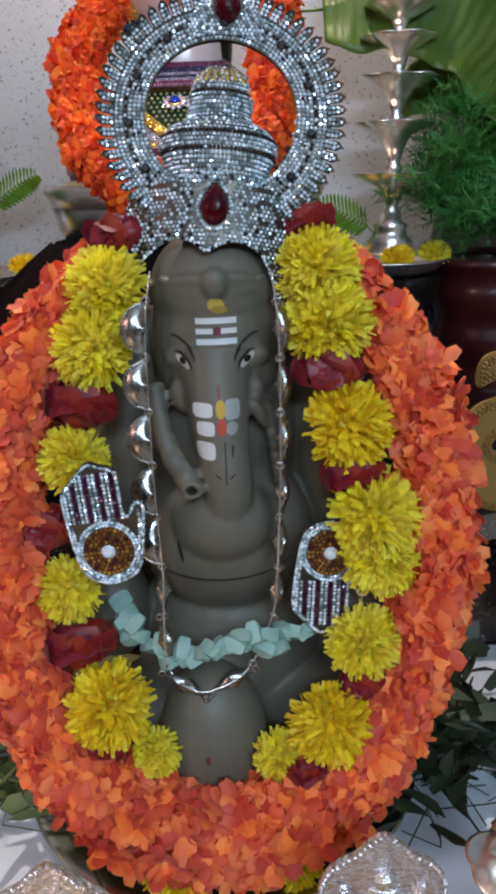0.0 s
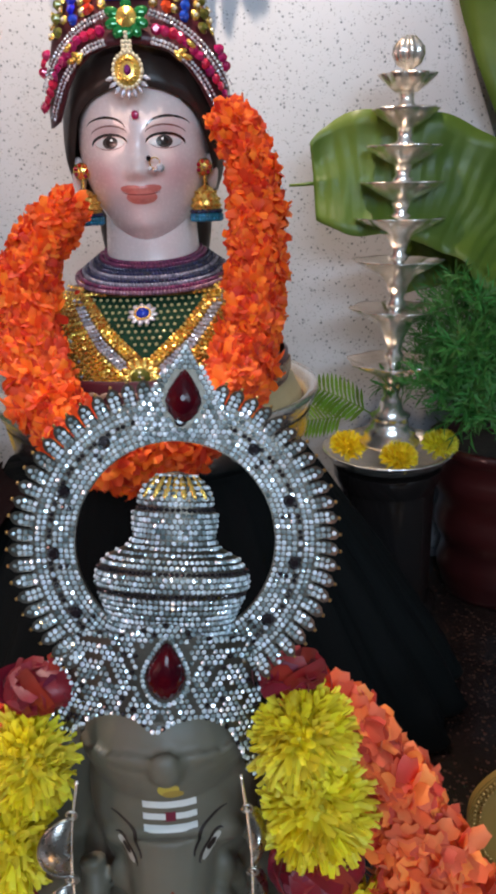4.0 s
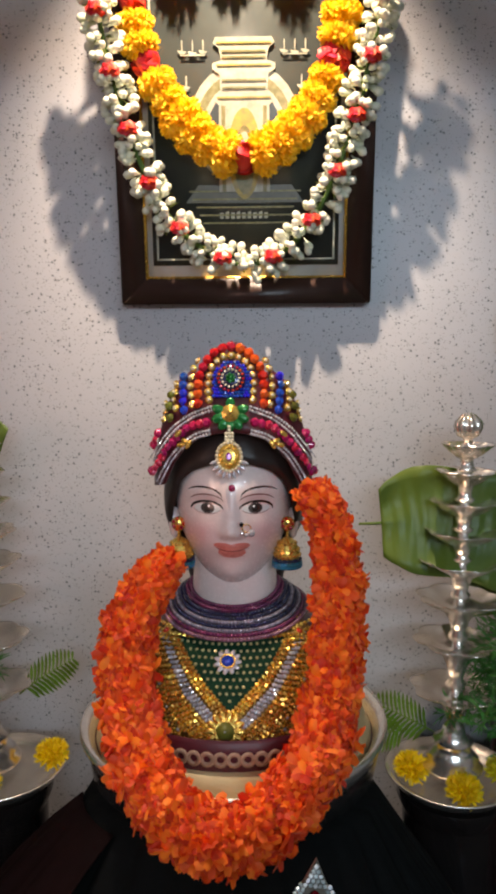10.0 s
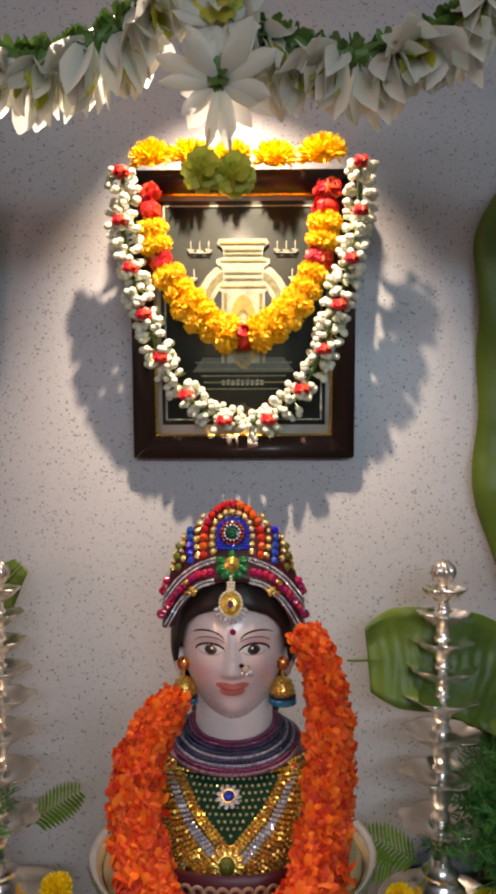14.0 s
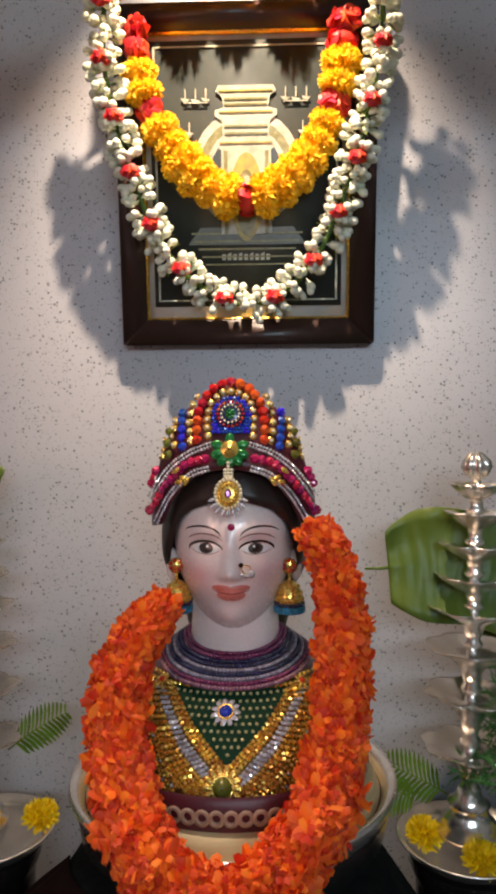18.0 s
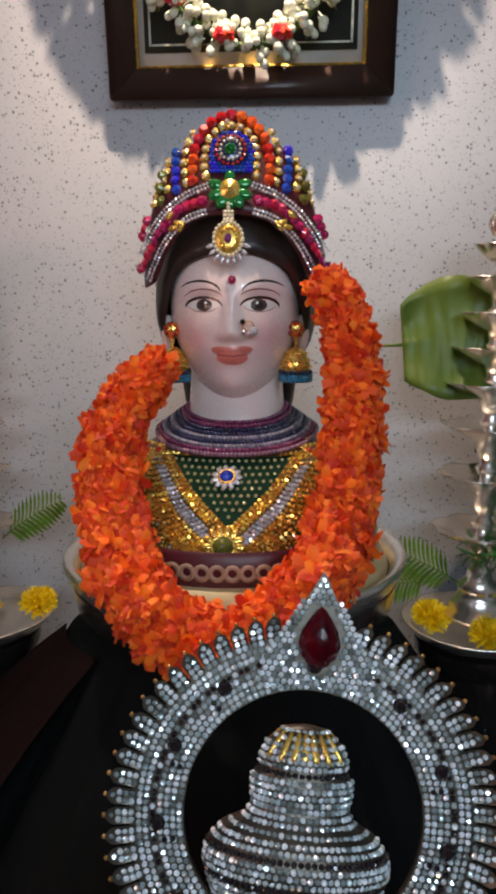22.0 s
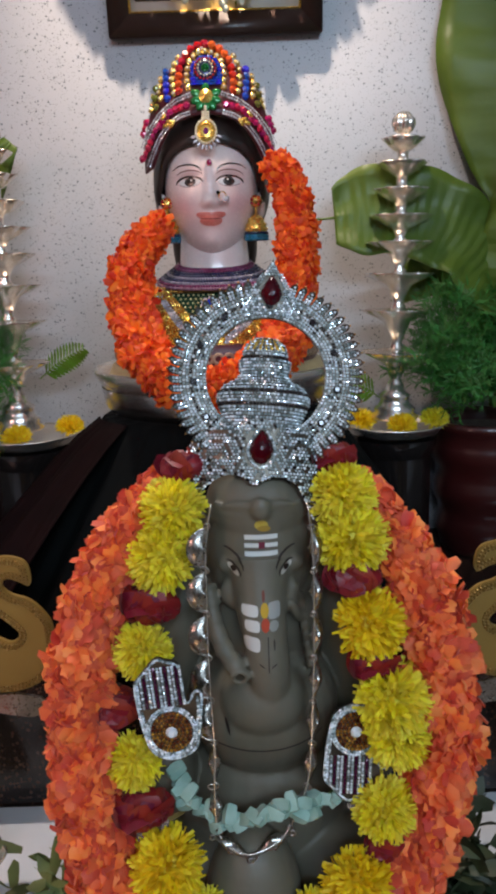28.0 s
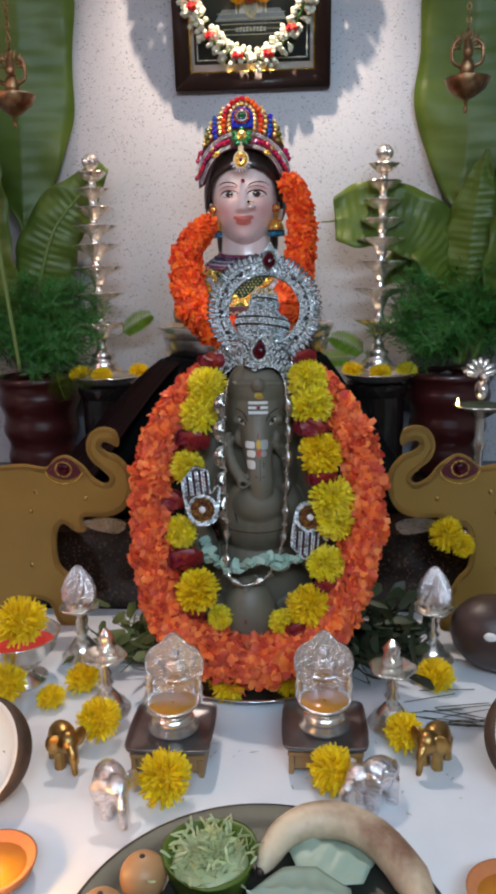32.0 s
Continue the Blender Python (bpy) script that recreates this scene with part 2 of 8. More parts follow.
def terrazzo(name, ground, specks, cell, size, rough=0.35, glitter=0.35):
    """Speckled stone: dark chips of uneven size, a cloudy ground, small bright mica flakes."""
    m = bpy.data.materials.new(name)
    m.use_nodes = True
    t = m.node_tree
    bsdf = t.nodes["Principled BSDF"]
    co = t.nodes.new("ShaderNodeTexCoord").outputs["Object"]
    bent = linked(t, "ShaderNodeTexNoise", Scale=cell * 2.2, Detail=2.0)
    t.links.new(co, bent.inputs["Vector"])
    shift = t.nodes.new("ShaderNodeVectorMath")
    shift.operation = "MULTIPLY_ADD"
    t.links.new(bent.outputs["Color"], shift.inputs[0])
    shift.inputs[1].default_value = (0.5 / cell,) * 3
    t.links.new(co, shift.inputs[2])
    cloud = linked(t, "ShaderNodeTexNoise", Scale=3.5, Detail=5.0)
    t.links.new(co, cloud.inputs["Vector"])
    col = mixed(t, ramp(t, cloud.outputs[0], [(0.3, 0.0), (0.7, 1.0)]), ground, tuple(c * 0.86 for c in ground))
    for k, (tone, factor, keep) in enumerate(specks):
        vor = linked(t, "ShaderNodeTexVoronoi", Scale=cell * factor)
        t.links.new(shift.outputs[0], vor.inputs["Vector"])
        sep = t.nodes.new("ShaderNodeSeparateColor")
        t.links.new(vor.outputs["Color"], sep.inputs[0])
        reach = maths(t, "MULTIPLY", maths(t, "MAXIMUM", maths(t, "SUBTRACT", sep.outputs[0], 1 - keep), 0.0), size / keep)
        mask = maths(t, "LESS_THAN", vor.outputs["Distance"], reach)
        col = mixed(t, maths(t, "MULTIPLY", mask, 0.85), col, tone)
    flake = linked(t, "ShaderNodeTexVoronoi", Scale=cell * 1.9)
    t.links.new(co, flake.inputs["Vector"])
    sep = t.nodes.new("ShaderNodeSeparateColor")
    t.links.new(flake.outputs["Color"], sep.inputs[0])
    shine = maths(t, "MULTIPLY", maths(t, "LESS_THAN", flake.outputs["Distance"], 0.16), maths(t, "GREATER_THAN", sep.outputs[1], 1 - glitter * 0.25))
    col = mixed(t, shine, col, (0.9, 0.9, 0.9))
    t.links.new(col, bsdf.inputs["Base Color"])
    t.links.new(maths(t, "MULTIPLY", shine, 0.9), bsdf.inputs["Metallic"])
    t.links.new(maths(t, "MULTIPLY_ADD", shine, 0.12 - rough, rough), bsdf.inputs["Roughness"])
    b = linked(t, "ShaderNodeBump", Strength=0.08, Distance=0.0006)
    t.links.new(bent.outputs[0], b.inputs["Height"])
    t.links.new(b.outputs[0], bsdf.inputs["Normal"])
    return m


WALL = terrazzo("speckled_wall_stone", (0.49, 0.495, 0.53), [((0.10, 0.11, 0.12), 1.0, 0.42), ((0.25, 0.26, 0.27), 1.7, 0.45)], 265.0, 0.42)
GRANITE = terrazzo("brown_granite", (0.022, 0.013, 0.011), [((0.09, 0.045, 0.03), 1.0, 0.7), ((0.004, 0.004, 0.004), 1.6, 0.6)], 240.0, 0.5, rough=0.16, glitter=0.2)
MARBLE = surface("white_marble", (0.76, 0.80, 0.85), 0.22, second=(0.60, 0.64, 0.68), scale=6, amount=0.45, fine=60, bump=0.03)
PAINT = surface("wall_paint", (0.52, 0.47, 0.41), 0.6, second=(0.44, 0.40, 0.36), scale=3, fine=90, bump=0.05)
CEIL = surface("ceiling_paint", (0.82, 0.84, 0.86), 0.7, second=(0.74, 0.76, 0.78), scale=2, fine=70, bump=0.04)
SILVER = surface("polished_silver", (0.93, 0.88, 0.82), 0.24, 0.9, second=(0.74, 0.67, 0.58), scale=40, amount=0.6, fine=300, bump=0.2, depth=0.0006)
STEEL = surface("brushed_steel", (0.72, 0.71, 0.70), 0.24, 1.0, second=(0.5, 0.48, 0.46), scale=18, fine=400, bump=0.08)
BLACK = surface("black_lacquer", (0.010, 0.009, 0.009), 0.18, second=(0.02, 0.012, 0.010), scale=12, fine=120, bump=0.04, coat=0.3)
ORANGE = surface("orange_petal", (1.0, 0.125, 0.008), 0.6, second=(1.0, 0.215, 0.025), scale=60, amount=0.7, fine=500, bump=0.1, random_by="island", spread=0.26, thin=0.30, sheen=0.1)
CORAL = surface("coral_petal", (0.92, 0.145, 0.036), 0.6, second=(0.96, 0.27, 0.10), scale=60, amount=0.7, fine=500, bump=0.1, random_by="island", spread=0.28, thin=0.25, sheen=0.1)
YELLOW = surface("yellow_petal", (1.0, 0.76, 0.014), 0.5, second=(1.0, 0.84, 0.06), scale=40, amount=0.6, fine=500, bump=0.1, random_by="island", spread=0.15, thin=0.35)
LIME = surface("greenish_yellow_petal", (1.0, 0.88, 0.03), 0.5, second=(0.95, 0.86, 0.16), scale=40, amount=0.6, fine=500, bump=0.1, random_by="island", spread=0.15, thin=0.38)
GOLDEN = surface("deep_yellow_petal", (0.95, 0.52, 0.012), 0.5, second=(0.98, 0.66, 0.03), scale=40, amount=0.6, fine=500, bump=0.1, random_by="island", spread=0.2, thin=0.2)
ROSE = surface("dark_red_rose", (0.17, 0.004, 0.013), 0.45, second=(0.28, 0.008, 0.024), scale=60, amount=0.7, fine=500, bump=0.1, random_by="island", spread=0.3, thin=0.10, sheen=0.05)
RED = surface("bright_red_petal", (0.62, 0.012, 0.012), 0.5, second=(0.75, 0.04, 0.03), scale=60, fine=500, bump=0.1, random_by="island", spread=0.25, thin=0.15)
WHITE = surface("white_petal", (0.84, 0.83, 0.74), 0.5, second=(0.72, 0.76, 0.60), scale=30, fine=400, bump=0.1, random_by="island", spread=0.08, thin=0.35)
BUD = surface("jasmine_bud", (0.82, 0.82, 0.70), 0.45, second=(0.66, 0.72, 0.46), scale=60, fine=400, bump=0.1, random_by="island", spread=0.08, thin=0.1)
GREEN = surface("garland_green", (0.06, 0.13, 0.02), 0.5, second=(0.14, 0.22, 0.03), scale=40, fine=300, bump=0.1, random_by="island", spread=0.3, thin=0.15)
LEAF = surface("banana_leaf", (0.084, 0.152, 0.017), 0.42, second=(0.158, 0.228, 0.032), scale=9, amount=0.7, fine=120, bump=0.2, thin=0.2)
FERN = surface("fern_green", (0.045, 0.20, 0.030), 0.55, second=(0.10, 0.30, 0.055), scale=12, amount=0.6, fine=200, bump=0.1, random_by="island", spread=0.3, thin=0.15)
GOLDP = surface("golden_board", (0.33, 0.19, 0.04), 0.42, 0.25, second=(0.25, 0.14, 0.03), scale=14, amount=0.5, fine=260, bump=0.12)
GOLD = surface("bright_gold", (0.92, 0.60, 0.15), 0.27, 0.85, second=(0.72, 0.42, 0.08), scale=80, amount=0.6, fine=600, bump=0.2, depth=0.0005, random_by="island", spread=0.25)
BRASS = surface("aged_brass", (0.50, 0.30, 0.10), 0.36, 1.0, second=(0.22, 0.12, 0.045), scale=30, amount=0.7, fine=260, bump=0.2)
STONE = surface("clear_rhinestone", (0.84, 0.95, 0.98), 0.12, 0.45, second=(0.50, 0.66, 0.74), scale=300, amount=0.8, fine=900, bump=0.0, random_by="island", spread=0.75)
JET = surface("dark_stone", (0.012, 0.010, 0.014), 0.08, 0.2, second=(0.03, 0.01, 0.012), scale=300, fine=900, bump=0.0, coat=0.5)
RUBY = surface("red_stone", (0.028, 0.0008, 0.005), 0.16, 0.0, second=(0.13, 0.002, 0.006), scale=120, fine=900, bump=0.0, random_by="island", spread=0.4)
RUBY.node_tree.nodes["Principled BSDF"].inputs["Specular IOR Level"].default_value = 0.22
SARI = surface("dark_green_silk", (0.0025, 0.0035, 0.0035), 0.85, second=(0.004, 0.005, 0.005), scale=10, fine=500, bump=0.15)
SARI.node_tree.nodes["Principled BSDF"].inputs["Specular IOR Level"].default_value = 0.15
MAROON = surface("maroon_silk", (0.075, 0.006, 0.012), 0.4, second=(0.12, 0.01, 0.02), scale=20, fine=500, bump=0.15, sheen=0.08)
POT = surface("dark_red_pot", (0.045, 0.008, 0.008), 0.3, second=(0.07, 0.012, 0.01), scale=14, fine=150, bump=0.08, coat=0.2)


def painted(name, base, marks, rough, bump, coat=0.0, second=None, fine=200):
    """A painted figure: a ground colour and, over it, marks (colour, test) laid down in order on its front."""
    m = surface(name, base, rough, second=second, scale=18, amount=0.45, fine=fine, bump=bump, coat=coat)
    t = m.node_tree
    bsdf = t.nodes["Principled BSDF"]
    col = bsdf.inputs["Base Color"].links[0].from_socket
    sep = t.nodes.new("ShaderNodeSeparateXYZ")
    t.links.new(t.nodes.new("ShaderNodeTexCoord").outputs["Object"], sep.inputs[0])
    x, y, z = sep.outputs
    front = maths(t, "LESS_THAN", y, -0.02)
    ax = maths(t, "ABSOLUTE", x)

    def oval(cx, cz, rx, rz, both=True, soft=0.0, tilt=0.0, square=False):
        dx = maths(t, "SUBTRACT", ax if both else x, cx)
        dz = maths(t, "SUBTRACT", z, cz)
        if tilt:
            c, s = math.cos(radians(tilt)), math.sin(radians(tilt))
            dx, dz = maths(t, "ADD", maths(t, "MULTIPLY", dx, c), maths(t, "MULTIPLY", dz, s)), maths(t, "SUBTRACT", maths(t, "MULTIPLY", dz, c), maths(t, "MULTIPLY", dx, s))
        a, b = maths(t, "DIVIDE", dx, rx), maths(t, "DIVIDE", dz, rz)
        if square:
            a, b = maths(t, "MULTIPLY", a, a), maths(t, "MULTIPLY", b, b)
        d = maths(t, "ADD", maths(t, "MULTIPLY", a, a), maths(t, "MULTIPLY", b, b))
        if soft:
            return maths(t, "MULTIPLY", maths(t, "EXPONENT", maths(t, "MULTIPLY", d, -1.0)), soft)
        return maths(t, "LESS_THAN", d, 1.0)

    def bar(cx, cz, rx, rz, both=False):
        a = maths(t, "LESS_THAN", maths(t, "ABSOLUTE", maths(t, "SUBTRACT", ax if both else x, cx)), rx)
        return maths(t, "MULTIPLY", a, maths(t, "LESS_THAN", maths(t, "ABSOLUTE", maths(t, "SUBTRACT", z, cz)), rz))

    def less(a, b):
        return maths(t, "MULTIPLY", a, maths(t, "SUBTRACT", 1.0, b))

    for colour, test in marks(oval, bar, less):
        col = mixed(t, maths(t, "MULTIPLY", front, test), col, colour)
    t.links.new(col, bsdf.inputs["Base Color"])
    return m


DARK = (0.018, 0.010, 0.008)
PORCELAIN = painted("painted_porcelain", (0.93, 0.77, 0.73), lambda oval, bar, less: [
    ((0.80, 0.30, 0.30), oval(0.035, 0.462, 0.018, 0.016, soft=0.48)),
    ((0.60, 0.27, 0.24), oval(0.026, 0.4955, 0.019, 0.010, soft=0.55)),
    ((0.72, 0.36, 0.33), oval(0.0, 0.440, 0.024, 0.016, False, soft=0.30)),
    ((0.74, 0.71, 0.70), oval(0.0245, 0.4880, 0.0142, 0.0048)),
    ((0.060, 0.048, 0.044), oval(0.0243, 0.4884, 0.0072, 0.0054)),
    (DARK, oval(0.0243, 0.4886, 0.0036, 0.0036)),
    # catchlight of each eye, put in as a white dot
    ((0.9, 0.9, 0.9), oval(0.0228, 0.4904, 0.0011, 0.0011)),
    (DARK, less(oval(0.0252, 0.4878, 0.0172, 0.0085), oval(0.0248, 0.4852, 0.0170, 0.0086))),
    ((0.30, 0.14, 0.12), less(oval(0.0250, 0.4895, 0.0150, 0.0074), oval(0.0250, 0.4905, 0.0155, 0.0076))),
    ((0.26, 0.11, 0.09), less(oval(0.0256, 0.4945, 0.0178, 0.0085), oval(0.0256, 0.4933, 0.0182, 0.0082))),
    (DARK, less(oval(0.0290, 0.5000, 0.0195, 0.0105), oval(0.0300, 0.4980, 0.0205, 0.0104))),
    ((0.70, 0.20, 0.16), oval(0.0062, 0.4482, 0.0126, 0.0040, tilt=6)),
    ((0.80, 0.25, 0.20), oval(0.0, 0.4418, 0.0142, 0.0066, False)),
    ((0.30, 0.05, 0.05), less(oval(0.0, 0.4478, 0.0185, 0.0046, False), oval(0.0, 0.4490, 0.0200, 0.0049, False))),
], 0.27, 0.02, 0.4, (0.90, 0.71, 0.67), 300)
CHALK = (0.66, 0.67, 0.64)
PAINTED_CLAY = painted("painted_clay", (0.150, 0.135, 0.098), lambda oval, bar, less: [
    (CHALK, bar(0.0015, 0.3702, 0.0125, 0.0018)), (CHALK, bar(0.0015, 0.3640, 0.0125, 0.0016)), (CHALK, bar(0.0015, 0.3578, 0.0125, 0.0018)),
    ((0.16, 0.01, 0.03), bar(0.0020, 0.3640, 0.0024, 0.0024)),
    ((0.50, 0.38, 0.06), oval(0.0020, 0.3800, 0.0050, 0.0042, False)), ((0.36, 0.24, 0.04), oval(0.0040, 0.3770, 0.0050, 0.0025, False)),
    ((0.50, 0.46, 0.40), oval(0.0200, 0.3462, 0.0055, 0.0023, tilt=42)), (DARK, oval(0.0200, 0.3466, 0.0022, 0.0022)),
    (DARK, less(oval(0.0200, 0.3466, 0.0072, 0.0040, tilt=42), oval(0.0207, 0.3456, 0.0072, 0.0036, tilt=42))),
    (DARK, less(oval(0.0200, 0.3540, 0.0105, 0.0045, tilt=44), oval(0.0210, 0.3529, 0.0108, 0.0042, tilt=44))),
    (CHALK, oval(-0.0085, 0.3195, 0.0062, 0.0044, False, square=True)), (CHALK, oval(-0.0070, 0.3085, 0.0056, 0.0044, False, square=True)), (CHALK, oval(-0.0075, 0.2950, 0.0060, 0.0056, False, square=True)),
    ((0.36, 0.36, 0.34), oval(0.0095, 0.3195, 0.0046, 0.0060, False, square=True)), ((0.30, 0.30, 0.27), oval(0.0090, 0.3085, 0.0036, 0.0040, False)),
    ((0.55, 0.33, 0.01), oval(0.0025, 0.3200, 0.0030, 0.0056, False)), ((0.45, 0.05, 0.015), oval(0.0028, 0.3095, 0.0030, 0.0052, False)),
    ((0.16, 0.03, 0.01), oval(0.0018, 0.3300, 0.0012, 0.0045, False)),
    (DARK, bar(0.0045, 0.2880, 0.0004, 0.0130)), (DARK, oval(0.0090, 0.2950, 0.0006, 0.0042, False)), (DARK, oval(0.0085, 0.2800, 0.0025, 0.0005, False, tilt=35)), (DARK, oval(-0.0005, 0.2800, 0.0025, 0.0005, False, tilt=-35)),
    ((0.05, 0.04, 0.03), oval(-0.0235, 0.092, 0.0040, 0.0016, False)), ((0.05, 0.04, 0.03), oval(-0.0050, 0.092, 0.0040, 0.0016, False)), ((0.14, 0.03, 0.02), oval((-0.014 - 0.014) / 2, 0.106, 0.0016, 0.0030, False)),
    (DARK, oval(-0.0285, 0.2230, 0.0012, 0.0075, False, tilt=12)),
    (DARK, less(oval(-0.006, 0.2130, 0.0520, 0.0100, False), oval(-0.006, 0.2145, 0.0530, 0.0100, False))),
], 0.5, 0.3, 0.0, (0.095, 0.085, 0.062), 160)
HAIR = surface("painted_hair", (0.020, 0.010, 0.008), 0.42, second=(0.035, 0.016, 0.010), scale=40, fine=300, bump=0.2)

# ---- the setting ----
TABLE, STEP, WALL_Y, CEILING = 0.80, 0.93, 1.085, 2.366


def slab(name, x0, x1, y0, y1, z0, z1, material, label, category, bevel=0.0):
    ob = solid(name, at(box(x1 - x0, y1 - y0, z1 - z0, bevel), (x0 + x1) / 2, (y0 + y1) / 2, (z0 + z1) / 2), material, smooth=30)
    return tagged(ob, label, category, kind="structure")


slab("wall_back", -1.7, 1.7, WALL_Y, WALL_Y + 0.12, 0, CEILING, WALL, "white wall of speckled stone behind the altar", "wall")
slab("wall_left", -1.82, -1.7, -2.6, WALL_Y + 0.12, 0, CEILING, PAINT, "plain off-white painted side wall", "wall")
slab("wall_right", 1.7, 1.82, -2.6, WALL_Y + 0.12, 0, CEILING, PAINT, "plain off-white painted side wall", "wall")
slab("wall_front", -1.82, 1.82, -2.72, -2.6, 0, CEILING, PAINT, "plain off-white painted wall of the room", "wall")
slab("ceiling", -1.82, 1.82, -2.72, WALL_Y + 0.12, CEILING, CEILING + 0.1, CEIL, "white painted ceiling over the altar", "ceiling")
slab("floor", -1.82, 1.82, -2.72, WALL_Y + 0.12, -0.1, 0, PAINT, "pale tiled floor of the room", "floor")
slab("counter_base", -1.0, 1.0, -0.06, 0.608, 0, TABLE - 0.03, PAINT, "plain masonry base under the altar slab", "base")
slab("altar_slab", -1.02, 1.02, -0.09, 0.608, TABLE - 0.03, TABLE, MARBLE, "white marble altar slab strewn with offerings", "slab", 0.003)
slab("granite_step", -1.02, 1.02, 0.608, WALL_Y, 0, STEP, GRANITE, "dark brown polished granite step behind the slab", "step", 0.003)


# ---- flowers ----
def blossom(seed, petals=5, size=0.014, width=0.011, lift=0.9):
    """A loose small blossom that opens along +z."""
    r = random.Random(seed)
    shapes = []
    for k in range(petals):
        a = 360 * k / petals + r.uniform(-25, 25)
        s = size * r.uniform(0.8, 1.2)
        shapes.append(at(petal(s, width * r.uniform(0.8, 1.2), curl=r.uniform(0.4, 1.1), cup=0.35, n=2, tip=0.6, base=0.3), rz=a, rx=0) if lift > 5 else
                      moved(petal(s, width * r.uniform(0.8, 1.2), curl=r.uniform(0.3, 1.2), cup=0.45, n=3, tip=0.68, base=0.25), pose(0, 0, 0, 0, 0, a) @ pose(0, 0, 0, math.degrees(lift) * r.uniform(0.55, 1.15))))
    return joined(shapes)


def along(line, closed=False, step=0.004):
    p = even(line, step, closed)
    d = np.gradient(p, axis=0) if not closed else np.roll(p, -1, 0) - np.roll(p, 1, 0)
    return p, d / np.linalg.norm(d, axis=1)[:, None]


def rope_of_flowers(name, line, radius, count, material, label, group="", seed=1, size=0.016, closed=False, core=None, squash=1.0, width=0.012, lift=0.9):
    """A garland of densely strung blossoms: a string core and, round it, blossoms that face outwards."""
    r = random.Random(seed)
    p, d = along(line, closed)
    root = tagged(new(name), label, "garland", group)
    part("string", tube(p[::3], 0.45 * (radius if np.isscalar(radius) else min(radius)), 8, closed), core or material, root)
    kinds = [blossom(seed * 50 + k, petals=r.choice((4, 5, 5, 6)), size=size, width=width, lift=lift) for k in range(6)]
    mats = [[] for _ in kinds]
    for i in range(count):
        u = (i + r.random()) / count * (len(p) - 1)
        k = int(u)
        rad = radius if np.isscalar(radius) else float(np.interp(u, np.linspace(0, len(p) - 1, len(radius)), radius))
        a = r.uniform(0, 2 * math.pi)
        turn = frame_of(d[k])
        out = turn.to_3x3() @ Vector((math.cos(a), math.sin(a) * squash, 0))
        lean = (out.normalized() + Vector([r.uniform(-0.55, 0.55) for _ in range(3)])).normalized()
        depth = rad * r.uniform(0.42, 0.78) * (1 + 0.12 * math.sin(u * 0.35 + 3 * a))
        place = Vector(p[k]) + out * depth * (1 + 0.16 * math.sin(u * 0.9 + 2 * a))
        s = r.uniform(0.8, 1.25)
        mats[r.randrange(len(kinds))].append(np.array(Matrix.Translation(place) @ frame_of(lean) @ pose(0, 0, 0, 0, 0, r.uniform(0, 360)) @ Matrix.Diagonal((s, s, s, 1))))
    ob = part("blossom_mass", joined([scattered(kind, m) for kind, m in zip(kinds, mats) if m]), material, root)
    ob["kind"] = "stuff"
    return root


# ---- clay idol under its crown ----
IDOL_X, IDOL_Y = -0.0195, 0.478


